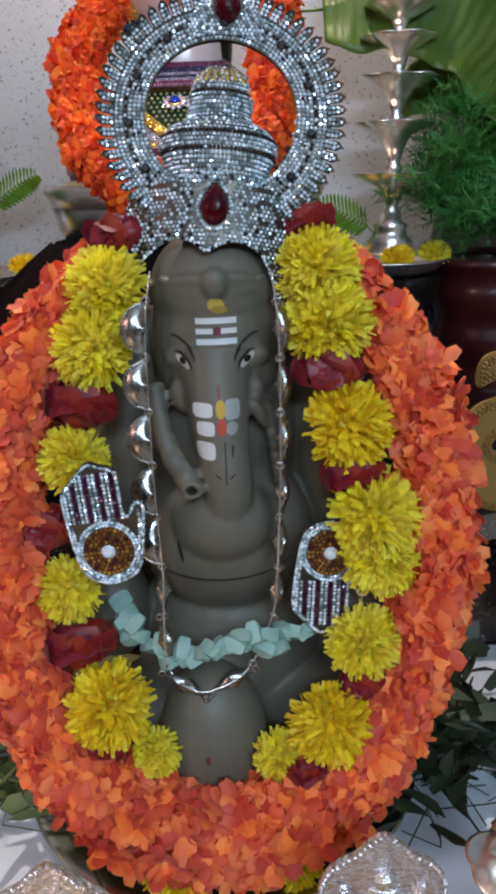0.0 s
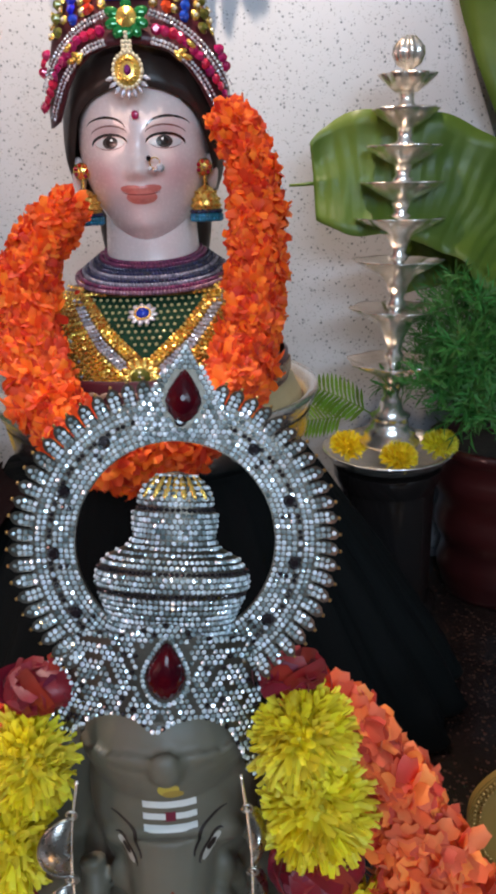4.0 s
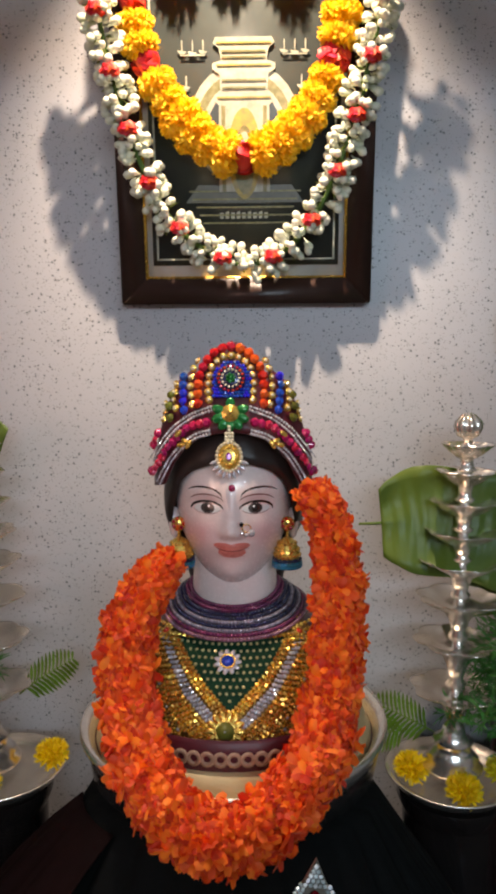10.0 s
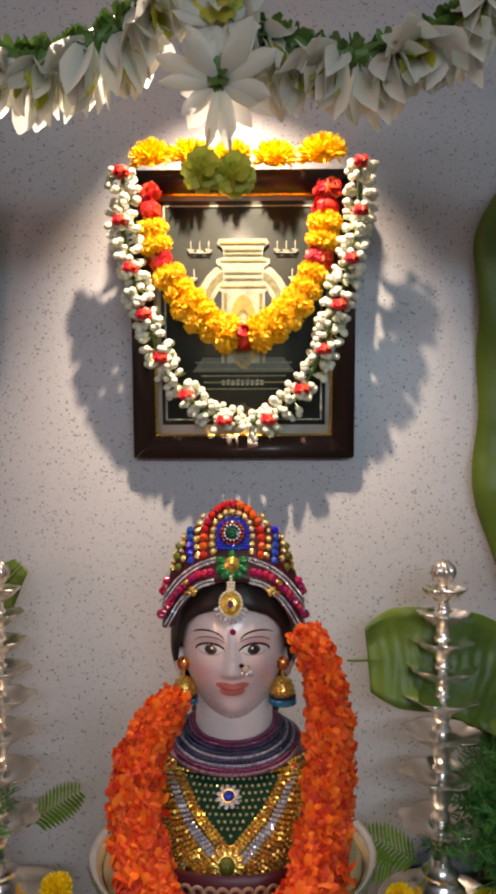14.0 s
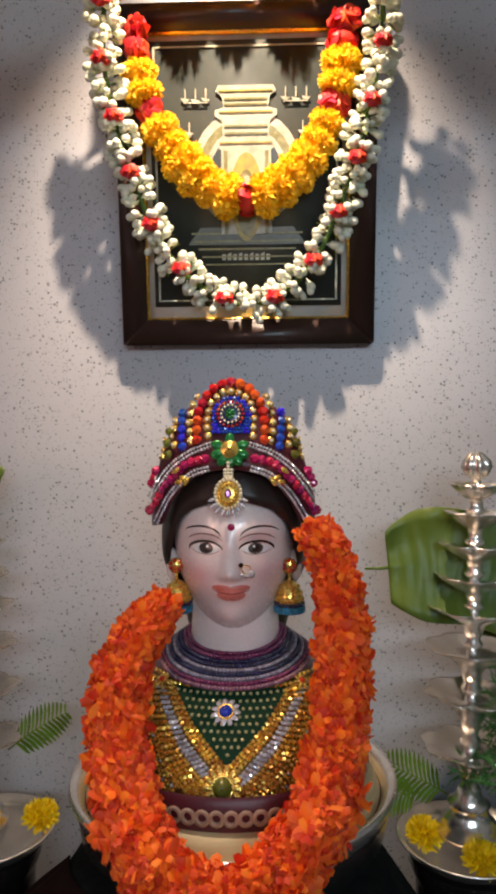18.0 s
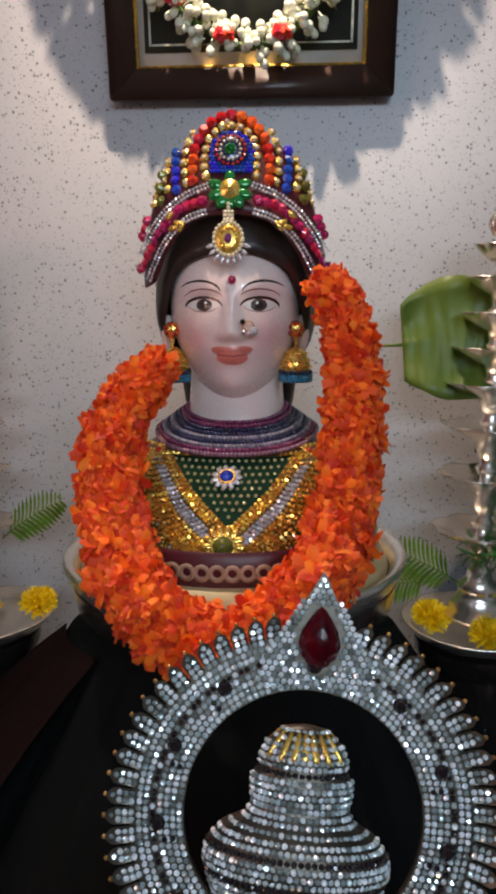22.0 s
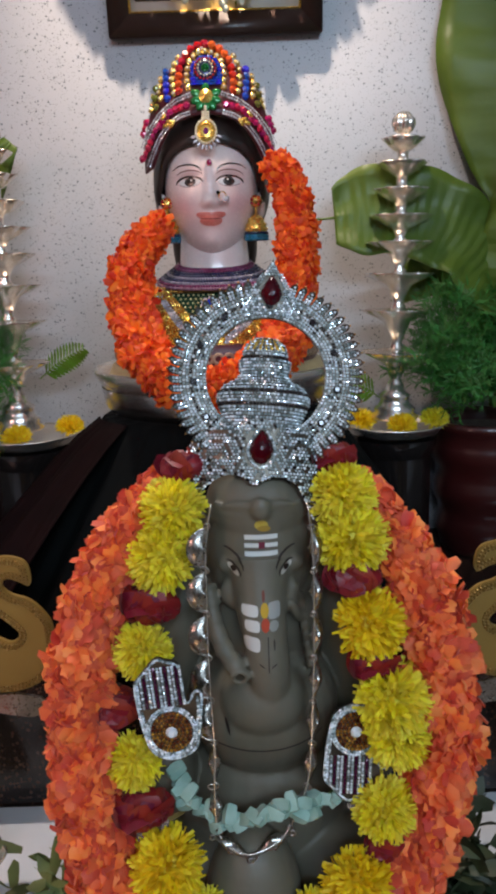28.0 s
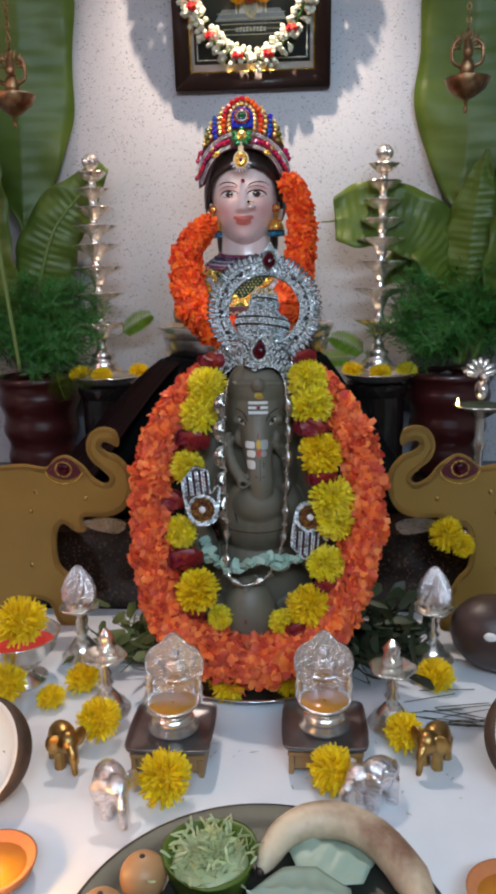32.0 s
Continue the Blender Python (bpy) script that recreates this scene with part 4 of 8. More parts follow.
def idol_crown():
    root = thing("rhinestone_crown", -0.0160, 0.451, 1.234, "tall rhinestone crown with ring halo, red stones and domed tower", "crown")
    root.matrix_basis = pose(-0.0160, 0.451, 1.234, -19, 5, 0)
    cz, cx = 0.0505, 0.002
    back = SILVERGILT
    bend = lambda x: 7.0 * x * x
    # ring halo
    outer = [(cx + 0.066 * math.cos(2 * math.pi * i / 72), cz + 0.066 * math.sin(2 * math.pi * i / 72)) for i in range(72)]
    inner = [(cx + 0.0455 * math.cos(2 * math.pi * i / 64), cz + 0.0455 * math.sin(2 * math.pi * i / 64)) for i in range(64)]
    part("halo", at(plate(outer, 0.003, 0.0, [inner]), 0, 0.010, 0), back, root, smooth=30)
    clear, dark, tips = [], [], []
    for k, r in enumerate((0.0470, 0.0495, 0.0520, 0.0545, 0.0572, 0.0599, 0.0624)):
        for n, q in enumerate(ring_of(r, 0.0025, cx, cz, y=0.0095)):
            (dark if (k == 4 and n % 3) else clear).append(q)
    for a in range(15, 360, 30):
        for rr in (0.0500, 0.0530):
            dark.append((cx + rr * math.cos(radians(a)), 0.0085, cz + rr * math.sin(radians(a))))
    # rays round the halo
    ray = joined([at(petal(0.0112, 0.0062, curl=0.9, cup=0.3, n=5, tip=0.25, base=0.9), 0, 0, 0)])
    ray = (ray[0] + np.stack([12 * ray[0][:, 2] ** 2, 0 * ray[0][:, 2], 0 * ray[0][:, 2]], 1), ray[1])
    first = None
    for a in np.linspace(-52, 232, 50):
        if 79 < a < 101:
            continue
        m = Matrix.Translation((cx + 0.0645 * math.cos(radians(a)), 0.010, cz + 0.0645 * math.sin(radians(a)))) @ pose(0, 0, 0, 0, 90 - a, 0)
        if first is None:
            first = part("ray", ray, back, root, m=m)
        else:
            again(first, m)
        for d in (0.0006, 0.0030, 0.0054, 0.0078, 0.0104):
            for off in ((-0.0013, 0.0013) if d < 0.0062 else (0.0,)):
                q = m @ Vector((off + 12 * d * d, -0.0016 - 0.030 * d - 22 * d * d, d))
                (tips if d > 0.010 else clear).append(tuple(q))
    # spire with its red stone
    spire = [(-0.024, 0.096), (-0.021, 0.105), (-0.017, 0.115), (-0.008, 0.127), (0.0, 0.142), (0.008, 0.127), (0.017, 0.115), (0.021, 0.105), (0.024, 0.096), (0.016, 0.099), (0.0, 0.101), (-0.016, 0.099)]
    part("spire", at(plate(spire, 0.003), 0.003, 0.008, 0), back, root, smooth=30)
    for j in range(26):
        for i in range(-19, 20):
            x, z = 0.0025 * i + (0.00125 if j % 2 else 0), 0.0945 + 0.0022 * j
            if abs(x) < np.interp(z, [0.092, 0.105, 0.115, 0.128, 0.1425], [0.024, 0.0215, 0.0180, 0.0085, 0.0]) and z > 0.0985 - 0.16 * abs(x) and (x / 0.0092) ** 2 + ((z - 0.1155) / 0.0135) ** 2 > 1:
                clear.append((0.003 + x, 0.0072, z))
    part("red_stone", at(drop_gem(0.0155, 0.0235, 0.005), 0.003, 0.006, 0.1165), RUBY, root, "dark red faceted teardrop stone", smooth=False)
    # band over the forehead, bent round the head
    low = [(-0.062, -0.038), (-0.053, -0.043), (-0.045, -0.038), (-0.036, -0.028), (-0.024, -0.022), (-0.012, -0.023), (-0.003, -0.029), (0.006, -0.024), (0.018, -0.022), (0.030, -0.028), (0.037, -0.040), (0.043, -0.052), (0.050, -0.052), (0.053, -0.040)]
    high = [(0.053, -0.015), (0.047, 0.006), (0.034, 0.013), (0.018, 0.014), (0.0, 0.020), (-0.018, 0.014), (-0.034, 0.013), (-0.049, 0.006), (-0.058, -0.012)]
    band = curve_through(low + high, 4, True) - (0, 0.004)
    v, f = plate([tuple(q) for q in band], 0.003)
    v = v.copy()
    v[:, 1] += np.array([bend(x) for x in v[:, 0]]) - 0.002
    part("brow_band", (v, f), back, root, smooth=30)
    inside = lambda x, z: sum(((z1 > z) != (z2 > z)) and x < (x2 - x1) * (z - z1) / (z2 - z1 + 1e-12) + x1 for (x1, z1), (x2, z2) in zip(band, np.roll(band, -1, 0))) % 2
    r = random.Random(5)
    for n, (x, z) in enumerate(even(band, 0.0026, True)):
        (dark if n % 4 == 1 else clear).append((x * 0.985, bend(x) - 0.0026, z * 0.97 - 0.0005, 2 * 7 * x * 0.9, -1, 0))
    for i in range(76):
        for j in range(46):
            x, z = -0.062 + 0.0026 * i + (0.0013 if j % 2 else 0), -0.052 + 0.0024 * j
            if inside(x * 1.06, z * 1.05 + 0.0005) and ((x / 0.012) ** 2 + ((z + 0.006) / 0.016) ** 2) > 1:
                swirl = math.sin(780 * math.hypot(x + (0.032 if x < 0 else -0.03), z + 0.012))
                if swirl < 0.84:                                      # open scrolls between the stones
                    (dark if r.random() < 0.05 else clear).append((x, bend(x) - 0.0026, z, 2 * 7 * x * 0.9, -1, 0))
    part("red_stone", at(drop_gem(0.0165, 0.0255, 0.0055), 0.001, -0.003, -0.005), RUBY, root, "dark red faceted teardrop stone", smooth=False)
    for s in (1.18,):
        for x, z in even(np.array(drop_outline(0.0165 * s, 0.0255 * s, 40)), 0.0022, True):
            clear.append((x + 0.001, -0.003, z - 0.005))
    # domed tower inside the ring
    prof = [(0.029, 0.008), (0.0295, 0.016), (0.033, 0.024), (0.0355, 0.031), (0.0350, 0.037), (0.0300, 0.043), (0.0215, 0.0475), (0.0185, 0.052), (0.0195, 0.057), (0.0195, 0.0625), (0.0165, 0.066), (0.0175, 0.0685), (0.0150, 0.075), (0.0085, 0.0805), (0.001, 0.082)]
    tower = lathe(prof, 48)
    part("tower", (tower[0] * (1, 0.55, 1) + (0.001, 0.016, 0), tower[1]), back, root)
    pz = [p[1] for p in prof]
    pr = [p[0] for p in prof]
    for k, z in enumerate(np.arange(0.010, 0.081, 0.0025)):
        rad = float(np.interp(z, pz, pr))
        slope = float(np.interp(z + 0.001, pz, pr) - np.interp(z - 0.001, pz, pr)) / 0.002
        n = max(4, int(math.pi * rad / 0.0025))
        for i in range(n):
            a = math.pi * (i + 0.5 * (k % 2) + 0.25) / n
            q = (0.001 - rad * math.cos(a), 0.016 - 0.55 * rad * math.sin(a) - 0.0004, z, -math.cos(a) * 0.55, -math.sin(a), -slope)
            (dark if (0.0365 < z < 0.0385 or 0.0275 < z < 0.0295 or 0.064 < z < 0.066) else clear).append(q)
    ob = part("rhinestone_paving", bead_rows(clear, 0.00122), STONE, root, smooth=False)
    ob["kind"] = "stuff"
    rib = at(ball(0.0017, 0.0014, 0.0066, 8, 8), 0, -0.0128, 0.0750, rx=-38)
    cap = None
    for k in range(16):
        m = Matrix.Translation((0.001, 0.016, 0)) @ Matrix.Diagonal((1, 0.6, 1, 1)) @ pose(0, 0, 0, 0, 0, 22.5 * k)
        if cap is None:
            cap = part("cap_rib", rib, GOLD, root, "gilt rib of the domed top", m=m)
        else:
            again(cap, m)
    ob = part("gilt_fringe", pearls(tips, 0.0009, 7, 5), BRASS, root, "dull gilt ray tips")
    ob["kind"] = "stuff"
    ob = part("jet_inlay", bead_rows(dark, 0.00122), JET, root, "near-black small stones", smooth=False)
    ob["kind"] = "stuff"
    jet = gem(0.0030, 0.0016, 10)
    big = None
    for a in (-38, -8, 22, 52, 90, 128, 158, 188, 218):
        m = Matrix.Translation((cx + 0.0550 * math.cos(radians(a)), 0.0078, cz + 0.0550 * math.sin(radians(a)))) @ frame_of((0, -1, 0))
        if big is None:
            big = part("round_stone", jet, JET, root, "round black stone", smooth=False, m=m)
        else:
            again(big, m)
    return root


SILVERGILT = surface("gilt_silver_backing", (0.13, 0.115, 0.095), 0.4, 0.9, second=(0.05, 0.04, 0.03), scale=60, amount=0.6, fine=400, bump=0.2)
idol_crown()

# ---- inner garland of chrysanthemums and roses ----
def fluffy(seed, radius, count, width, reach=100, length=0.55, flat=0.85, curl=0.9):
    """A full round flower head that opens along +z: short upright petals crowded over a dome that reaches so many degrees down."""
    q = random.Random(seed)
    low = math.cos(radians(reach))
    shapes = [at(ball(radius * 0.62, radius * 0.62, radius * 0.55 * flat, 14, 8), 0, 0, 0)]
    for i in range(count):
        cz = 1 - (1 - low) * (i + 0.5) / count
        a = 2.39996 * i + q.uniform(-0.15, 0.15)
        s = math.sqrt(max(0.0, 1 - cz * cz))
        d = Vector((s * math.cos(a), s * math.sin(a), cz * flat))
        aim = (d + Vector((0, 0, 0.25)) + Vector([q.uniform(-0.42, 0.42) for _ in range(3)])).normalized()
        blade = petal(radius * length * q.uniform(0.75, 1.18), width * q.uniform(0.8, 1.25), curl=curl * q.uniform(-0.7, 1.3) + 0.02, cup=0.7, n=2, tip=0.62, base=0.55)
        shapes.append(moved(blade, Matrix.Translation(d * radius * (1 - length)) @ frame_of(aim) @ pose(0, 0, 0, 0, 0, math.degrees(q.uniform(0, 6.28)))))
    return joined(shapes)


MUM = [fluffy(k, 0.0250, 460, 0.0036, 105, 0.46) for k in (11, 12, 13)]
inner_g = thing("chrysanthemum_garland", 0, 0, 0, "garland of yellow chrysanthemums and dark red rose bunches on the idol", "garland")
mums = [(-0.083, 0.448, 1.183, 1.0), (-0.093, 0.436, 1.150, 1.02), (-0.108, 0.418, 1.084, 0.85), (-0.117, 0.400, 1.004, 0.82), (-0.094, 0.372, 0.936, 1.05), (-0.066, 0.368, 0.902, 0.6),
        (0.044, 0.448, 1.190, 1.0), (0.050, 0.436, 1.160, 1.05), (0.060, 0.420, 1.100, 1.08), (0.075, 0.404, 1.046, 1.15), (0.078, 0.398, 1.020, 0.95), (0.067, 0.388, 0.966, 0.92), (0.045, 0.370, 0.918, 1.05), (0.010, 0.368, 0.897, 0.6)]
r = random.Random(4)
kinds = {}
for k, (x, y, z, s) in enumerate(mums):
    aim = Vector((0.25 * math.copysign(1, x + 0.02), -1, 0.35)) + Vector([r.uniform(-0.2, 0.2) for _ in range(3)])
    m = Matrix.Translation((x, y, z)) @ frame_of(aim) @ pose(0, 0, 0, 0, 0, r.uniform(0, 360)) @ Matrix.Diagonal((s * 1.1, s * 1.1, s * 1.05, 1))
    key = (k % 3, k not in (4, 8, 12))
    if key not in kinds:
        kinds[key] = part("chrysanthemum", MUM[key[0]], LIME if key[1] else YELLOW, inner_g, m=m)
    else:
        again(kinds[key], m)


def rose_bunch(seed, size=0.02, count=46):
    """A pressed bunch of rose petals: broad smooth petals that lap over a low core."""
    q = random.Random(seed)
    shapes = [at(ball(size * 0.80, size * 0.55, size * 0.50, 16, 10))]
    for k in range(count):
        out = Vector((q.gauss(0, 1), q.gauss(0, 0.7) - 0.7, q.gauss(0, 0.7))).normalized()
        way = Vector((q.uniform(-1, 1), q.uniform(-0.6, 0.2), q.uniform(-0.25, 0.9)))
        y = (out + Vector([q.uniform(-0.35, 0.35) for _ in range(3)])).normalized()
        z = (way - way.dot(y) * y).normalized()
        turn = Matrix((y.cross(z), y, z)).transposed().to_4x4()
        blade = petal(size * q.uniform(0.65, 1.0), size * q.uniform(0.7, 1.0), curl=q.uniform(0.5, 1.3), cup=0.35, n=4, tip=0.75, base=0.6)
        core = Vector((out.x * 0.85, out.y * 0.6, out.z * 0.55)) * size * q.uniform(0.75, 1.05)
        shapes.append(moved(blade, Matrix.Translation(core - z * size * 0.35) @ turn))
    return joined(shapes)


roses = [(-0.076, 0.462, 1.214, 1.0), (-0.104, 0.428, 1.117, 1.15), (-0.128, 0.410, 1.042, 1.0), (-0.113, 0.388, 0.972, 1.15), (-0.098, 0.368, 0.910, 0.7), (0.038, 0.462, 1.216, 0.9),
         (0.050, 0.428, 1.134, 1.15), (0.062, 0.412, 1.070, 0.95), (0.066, 0.379, 0.942, 0.8), (0.030, 0.358, 0.892, 0.7)]
bunches = [rose_bunch(k) for k in (1, 2)]
made = {}
for k, (x, y, z, s) in enumerate(roses):
    m = Matrix.Translation((x, y, z)) @ pose(0, 0, 0, 0, r.uniform(-15, 15), r.uniform(-30, 30)) @ Matrix.Diagonal((s * 1.2, s * 1.1, s, 1))
    if k % 2 not in made:
        made[k % 2] = part("rose_bunch", bunches[k % 2], ROSE, inner_g, "dark red rose petals", m=m)
    else:
        again(made[k % 2], m)

# ---- silver link necklace, palm ornaments, string of pale buds ----
chain = thing("silver_necklace", 0, 0, 0, "silver necklace of half-moon links round the idol", "necklace")
LINE = curve_through([(-0.053, 0.421, 1.196), (-0.058, 0.416, 1.165), (-0.059, 0.411, 1.12), (-0.059, 0.405, 1.08), (-0.058, 0.400, 1.04), (-0.057, 0.396, 1.01), (-0.058, 0.390, 0.985), (-0.056, 0.382, 0.954), (-0.042, 0.374, 0.944),
                      (-0.026, 0.374, 0.944), (-0.006, 0.382, 0.953), (0.010, 0.392, 0.984), (0.014, 0.398, 1.01), (0.016, 0.402, 1.04), (0.018, 0.408, 1.08), (0.019, 0.415, 1.12), (0.019, 0.420, 1.16), (0.016, 0.425, 1.192)], 10)
part("cord", tube(even(LINE, 0.004), 0.0007, 6), SILVER, chain)
MOON = surface("worn_silver", (0.42, 0.40, 0.37), 0.28, 1.0, second=(0.25, 0.23, 0.20), scale=60, amount=0.6, fine=400, bump=0.1)
mv, mf = [], []
for face in (-1, 1):                                                 # a hollow half-moon: flat chord, domed on both faces
    for i in range(7):
        p = i / 6
        for j in range(17):
            a = math.pi * j / 16
            mv.append((0.0142 * p * math.cos(a), face * 0.0050 * math.sqrt(max(0.0, 1 - p ** 2)) * math.sin(a) ** 0.5, -0.0135 * p * math.sin(a)))
for h in range(2):
    for i in range(6):
        for j in range(16):
            k = h * 119 + i * 17 + j
            mf.append((k, k + 1, k + 18, k + 17) if h else (k, k + 17, k + 18, k + 1))
moon_rim = tube([(0.0142 * math.cos(math.pi * j / 16), 0, -0.0135 * math.sin(math.pi * j / 16)) for j in range(17)], 0.0009, 6)
half_moon = joined([(arr(mv), mf), moon_rim])
lp, ld = along(LINE, step=0.0335)
link_ring = tube([(0.0022 * math.cos(a), 0, 0.0022 * math.sin(a)) for a in np.arange(0, 6.28, 0.6)], 0.0007, 6, True)
one, small = None, None
for q, d in zip(lp[1:-1], ld[1:-1]):
    dv = Vector(d).normalized()
    z = Vector((0.026 + q[0], 0, q[2] - 1.02))
    out = (z - z.dot(dv) * dv).normalized()
    m3 = Matrix((dv, (-out).cross(dv), -out)).transposed()
    open_side = q[0] < -0.03 and q[2] > 1.03
    m = Matrix.Translation(q) @ m3.to_4x4() @ pose(0, 0, 0, 8 if open_side else 74) @ Matrix.Diagonal((1, 1, 1 if open_side else 0.8, 1))
    if one is None:
        one = part("half_moon", half_moon, MOON, chain, m=m)
    else:
        again(one, m)
    for e in (-0.0160, 0.0160):
        m = Matrix.Translation(Vector(q) + dv * e)
        if small is None:
            small = part("ring", link_ring, MOON, chain, m=m)
        else:
            again(small, m)


PLUM = surface("plum_stone", (0.045, 0.004, 0.030), 0.15, 0.1, second=(0.09, 0.006, 0.03), scale=200, fine=900, bump=0.0, random_by="island", spread=0.4)
AMBER = surface("amber_bead", (0.40, 0.16, 0.03), 0.3, 0.6, second=(0.14, 0.035, 0.008), scale=200, amount=0.9, fine=500, bump=0.0, random_by="island", spread=0.6)


def palm(x, y, z, flip):
    root = thing("palm_ornament", x, y, z, "open palm ornament set with clear and dark red stones", "ornament", "palm ornaments")
    root.matrix_basis = pose(x, y, z, -8, -6 if not flip else 4, 0) @ Matrix.Diagonal((0.88, 0.88, 0.88, 1))
    k = -1 if flip else 1
    line = [(-0.021, -0.010), (-0.015, -0.026), (0.0, -0.032), (0.016, -0.026), (0.022, -0.010), (0.026, 0.012), (0.027, 0.022), (0.022, 0.024), (0.017, 0.016), (0.0135, 0.018), (0.013, 0.044), (0.009, 0.050), (0.0035, 0.052), (-0.003, 0.055), (-0.0085, 0.052), (-0.013, 0.047), (-0.020, 0.040), (-0.024, 0.030)]
    ring = curve_through([(px * 1.08, pz * k) for px, pz in (line if not flip else line[::-1])], 4, True)
    part("plate", plate([tuple(q) for q in ring], 0.003), SILVERGILT, root, smooth=30)
    clear = [(px, -0.0006, pz) for px, pz in even(ring * 0.96, 0.0022, True)]
    clear += ring_of(0.0205, 0.0023, 0.0, -0.008 * k, y=-0.0006) + ring_of(0.0182, 0.0023, 0.0, -0.008 * k, y=-0.0006)
    dark = []
    for n, fx in enumerate(np.arange(-0.0225, 0.0140, 0.0030)):
        top = 0.038 if fx < -0.015 else 0.048
        for q in np.arange(0.0145, top, 0.0026):
            (dark if n % 3 == 2 else clear).append((fx, -0.0006, q * k))
    for n, q in enumerate(np.arange(0.0, 0.020, 0.0026)):
        clear.append((0.0245, -0.0006, q * k))
    clear += [(px, -0.0006, pz) for px, pz in even(ring * 0.86, 0.0024, True) if pz * k < 0.012]
    ob = part("rhinestone_paving", bead_rows(clear, 0.00135), STONE, root, smooth=False)
    ob["kind"] = "stuff"
    ob = part("plum_inlay", bead_rows(dark, 0.0016), PLUM, root, "dark plum-red stones", smooth=False)
    ob["kind"] = "stuff"
    disc = []
    for rr in (0.0035, 0.0065, 0.0095, 0.0125, 0.0155):
        disc += ring_of(rr, 0.0031, 0.0, -0.008 * k, y=-0.001)
    ob = part("bead_rosette", pearls(disc, 0.0014), AMBER, root, "amber and gold bead rosette")
    ob["kind"] = "stuff"
    part("centre_stone", at(gem(0.0050, 0.003, 10), 0, -0.002, -0.008 * k, rx=90), STONE, root, smooth=False)


palm(-0.087, 0.386, 1.045, False)
palm(0.047, 0.398, 1.017, True)

buds = thing("bud_string", 0, 0, 0, "string of pale green flower buds across the idol's lap", "garland")
PALE = surface("pale_green_bud", (0.40, 0.58, 0.50), 0.5, second=(0.22, 0.42, 0.33), scale=60, fine=400, bump=0.1, random_by="object", spread=0.15, thin=0.1)
bud = at(lathe([(0.0006, -0.0075), (0.0040, -0.0065), (0.0052, -0.001), (0.0044, 0.0050), (0.0030, 0.0072), (0.0006, 0.0066)], 8, lambda a, k: 1 + 0.18 * math.cos(4 * a)))
BL = curve_through([(-0.090, 0.408, 0.985), (-0.078, 0.402, 0.973), (-0.056, 0.392, 0.959), (-0.040, 0.384, 0.962), (-0.024, 0.382, 0.966), (-0.004, 0.386, 0.972), (0.014, 0.396, 0.966), (0.034, 0.404, 0.972)], 6)
part("thread", tube(BL, 0.0008, 6), GREEN, buds)
first = None
for k, q in enumerate(even(BL, 0.0052)):
    m = Matrix.Translation(Vector(q) + Vector((r.uniform(-0.003, 0.003), r.uniform(-0.006, 0.0), r.uniform(-0.006, 0.008)))) @ pose(0, 0, 0, r.uniform(-70, 70), r.uniform(30, 140), r.uniform(0, 360))
    if first is None:
        first = part("bud", bud, PALE, buds, m=m, smooth=35)
    else:
        again(first, m)

# ---- jewels of the bust ----
def tint(name, colour, rough=0.12, metal=0.3):
    return surface(name, colour, rough, metal, second=tuple(c * 0.5 for c in colour), scale=150, amount=0.5, fine=700, bump=0.0, random_by="island", spread=0.35, coat=0.5)


MAGENTA = tint("magenta_stone", (0.55, 0.018, 0.12), 0.14, 0.1)
SCARLET = tint("scarlet_stone", (0.66, 0.030, 0.016), 0.14, 0.1)
BLUE = tint("blue_stone", (0.018, 0.07, 0.56), 0.14, 0.1)
OLIVE = tint("olive_stone", (0.15, 0.15, 0.025), 0.14, 0.1)
EMERALD = tint("green_stone", (0.008, 0.20, 0.04))
VIOLET = tint("violet_bead", (0.22, 0.035, 0.12), 0.25)
NAVY = tint("navy_bead", (0.022, 0.026, 0.085), 0.25)
GREYB = tint("grey_crystal_bead", (0.80, 0.79, 0.86), 0.18, 0.5)
AQUA = tint("aqua_bead", (0.02, 0.25, 0.42), 0.15)
SMOKE = tint("smoky_grey_bead", (0.30, 0.28, 0.37), 0.22, 0.3)
LILAC = tint("lilac_bead", (0.34, 0.16, 0.24), 0.25)
PEARLS = surface("cream_pearl", (0.84, 0.76, 0.56), 0.2, 0.1, second=(0.70, 0.60, 0.40), scale=100, fine=500, bump=0, coat=0.4)
FOREST = surface("green_enamel", (0.006, 0.040, 0.018), 0.75, second=(0.003, 0.020, 0.009), scale=60, fine=400, bump=0.1)
FOREST.node_tree.nodes["Principled BSDF"].inputs["Specular IOR Level"].default_value = 0.2
OLDGOLD = surface("dull_gold", (0.26, 0.13, 0.025), 0.4, 0.7, second=(0.10, 0.045, 0.012), scale=120, amount=0.8, fine=500, bump=0.5, depth=0.001)
IVORY = surface("gold_cloth", (0.66, 0.52, 0.28), 0.5, 0.15, second=(0.52, 0.40, 0.20), scale=40, fine=700, bump=0.3)


def tiara_point(a, b):
    """A place on the tiara as seen from the front: a millimetres aside of its green flower, b millimetres above it; with its outward normal."""
    x, z, back = a / 1000, 0.583 + b / 1000, 0.0
    for _ in range(3):
        x = a / 1000 * (1 + back / 0.65)
        z = 0.583 + b / 1000 + 0.11 * back
        u = min(0.985, abs(x) / 0.0925)
        back = 0.078 * (1 - math.sqrt(1 - u * u)) + 0.40 * max(-0.01, z - 0.565)
    nrm = Vector((x * 10.5, -math.sqrt(max(0.04, 1 - u * u)), 0.20)).normalized()
    return (x, -0.0705 + back, z, *nrm)


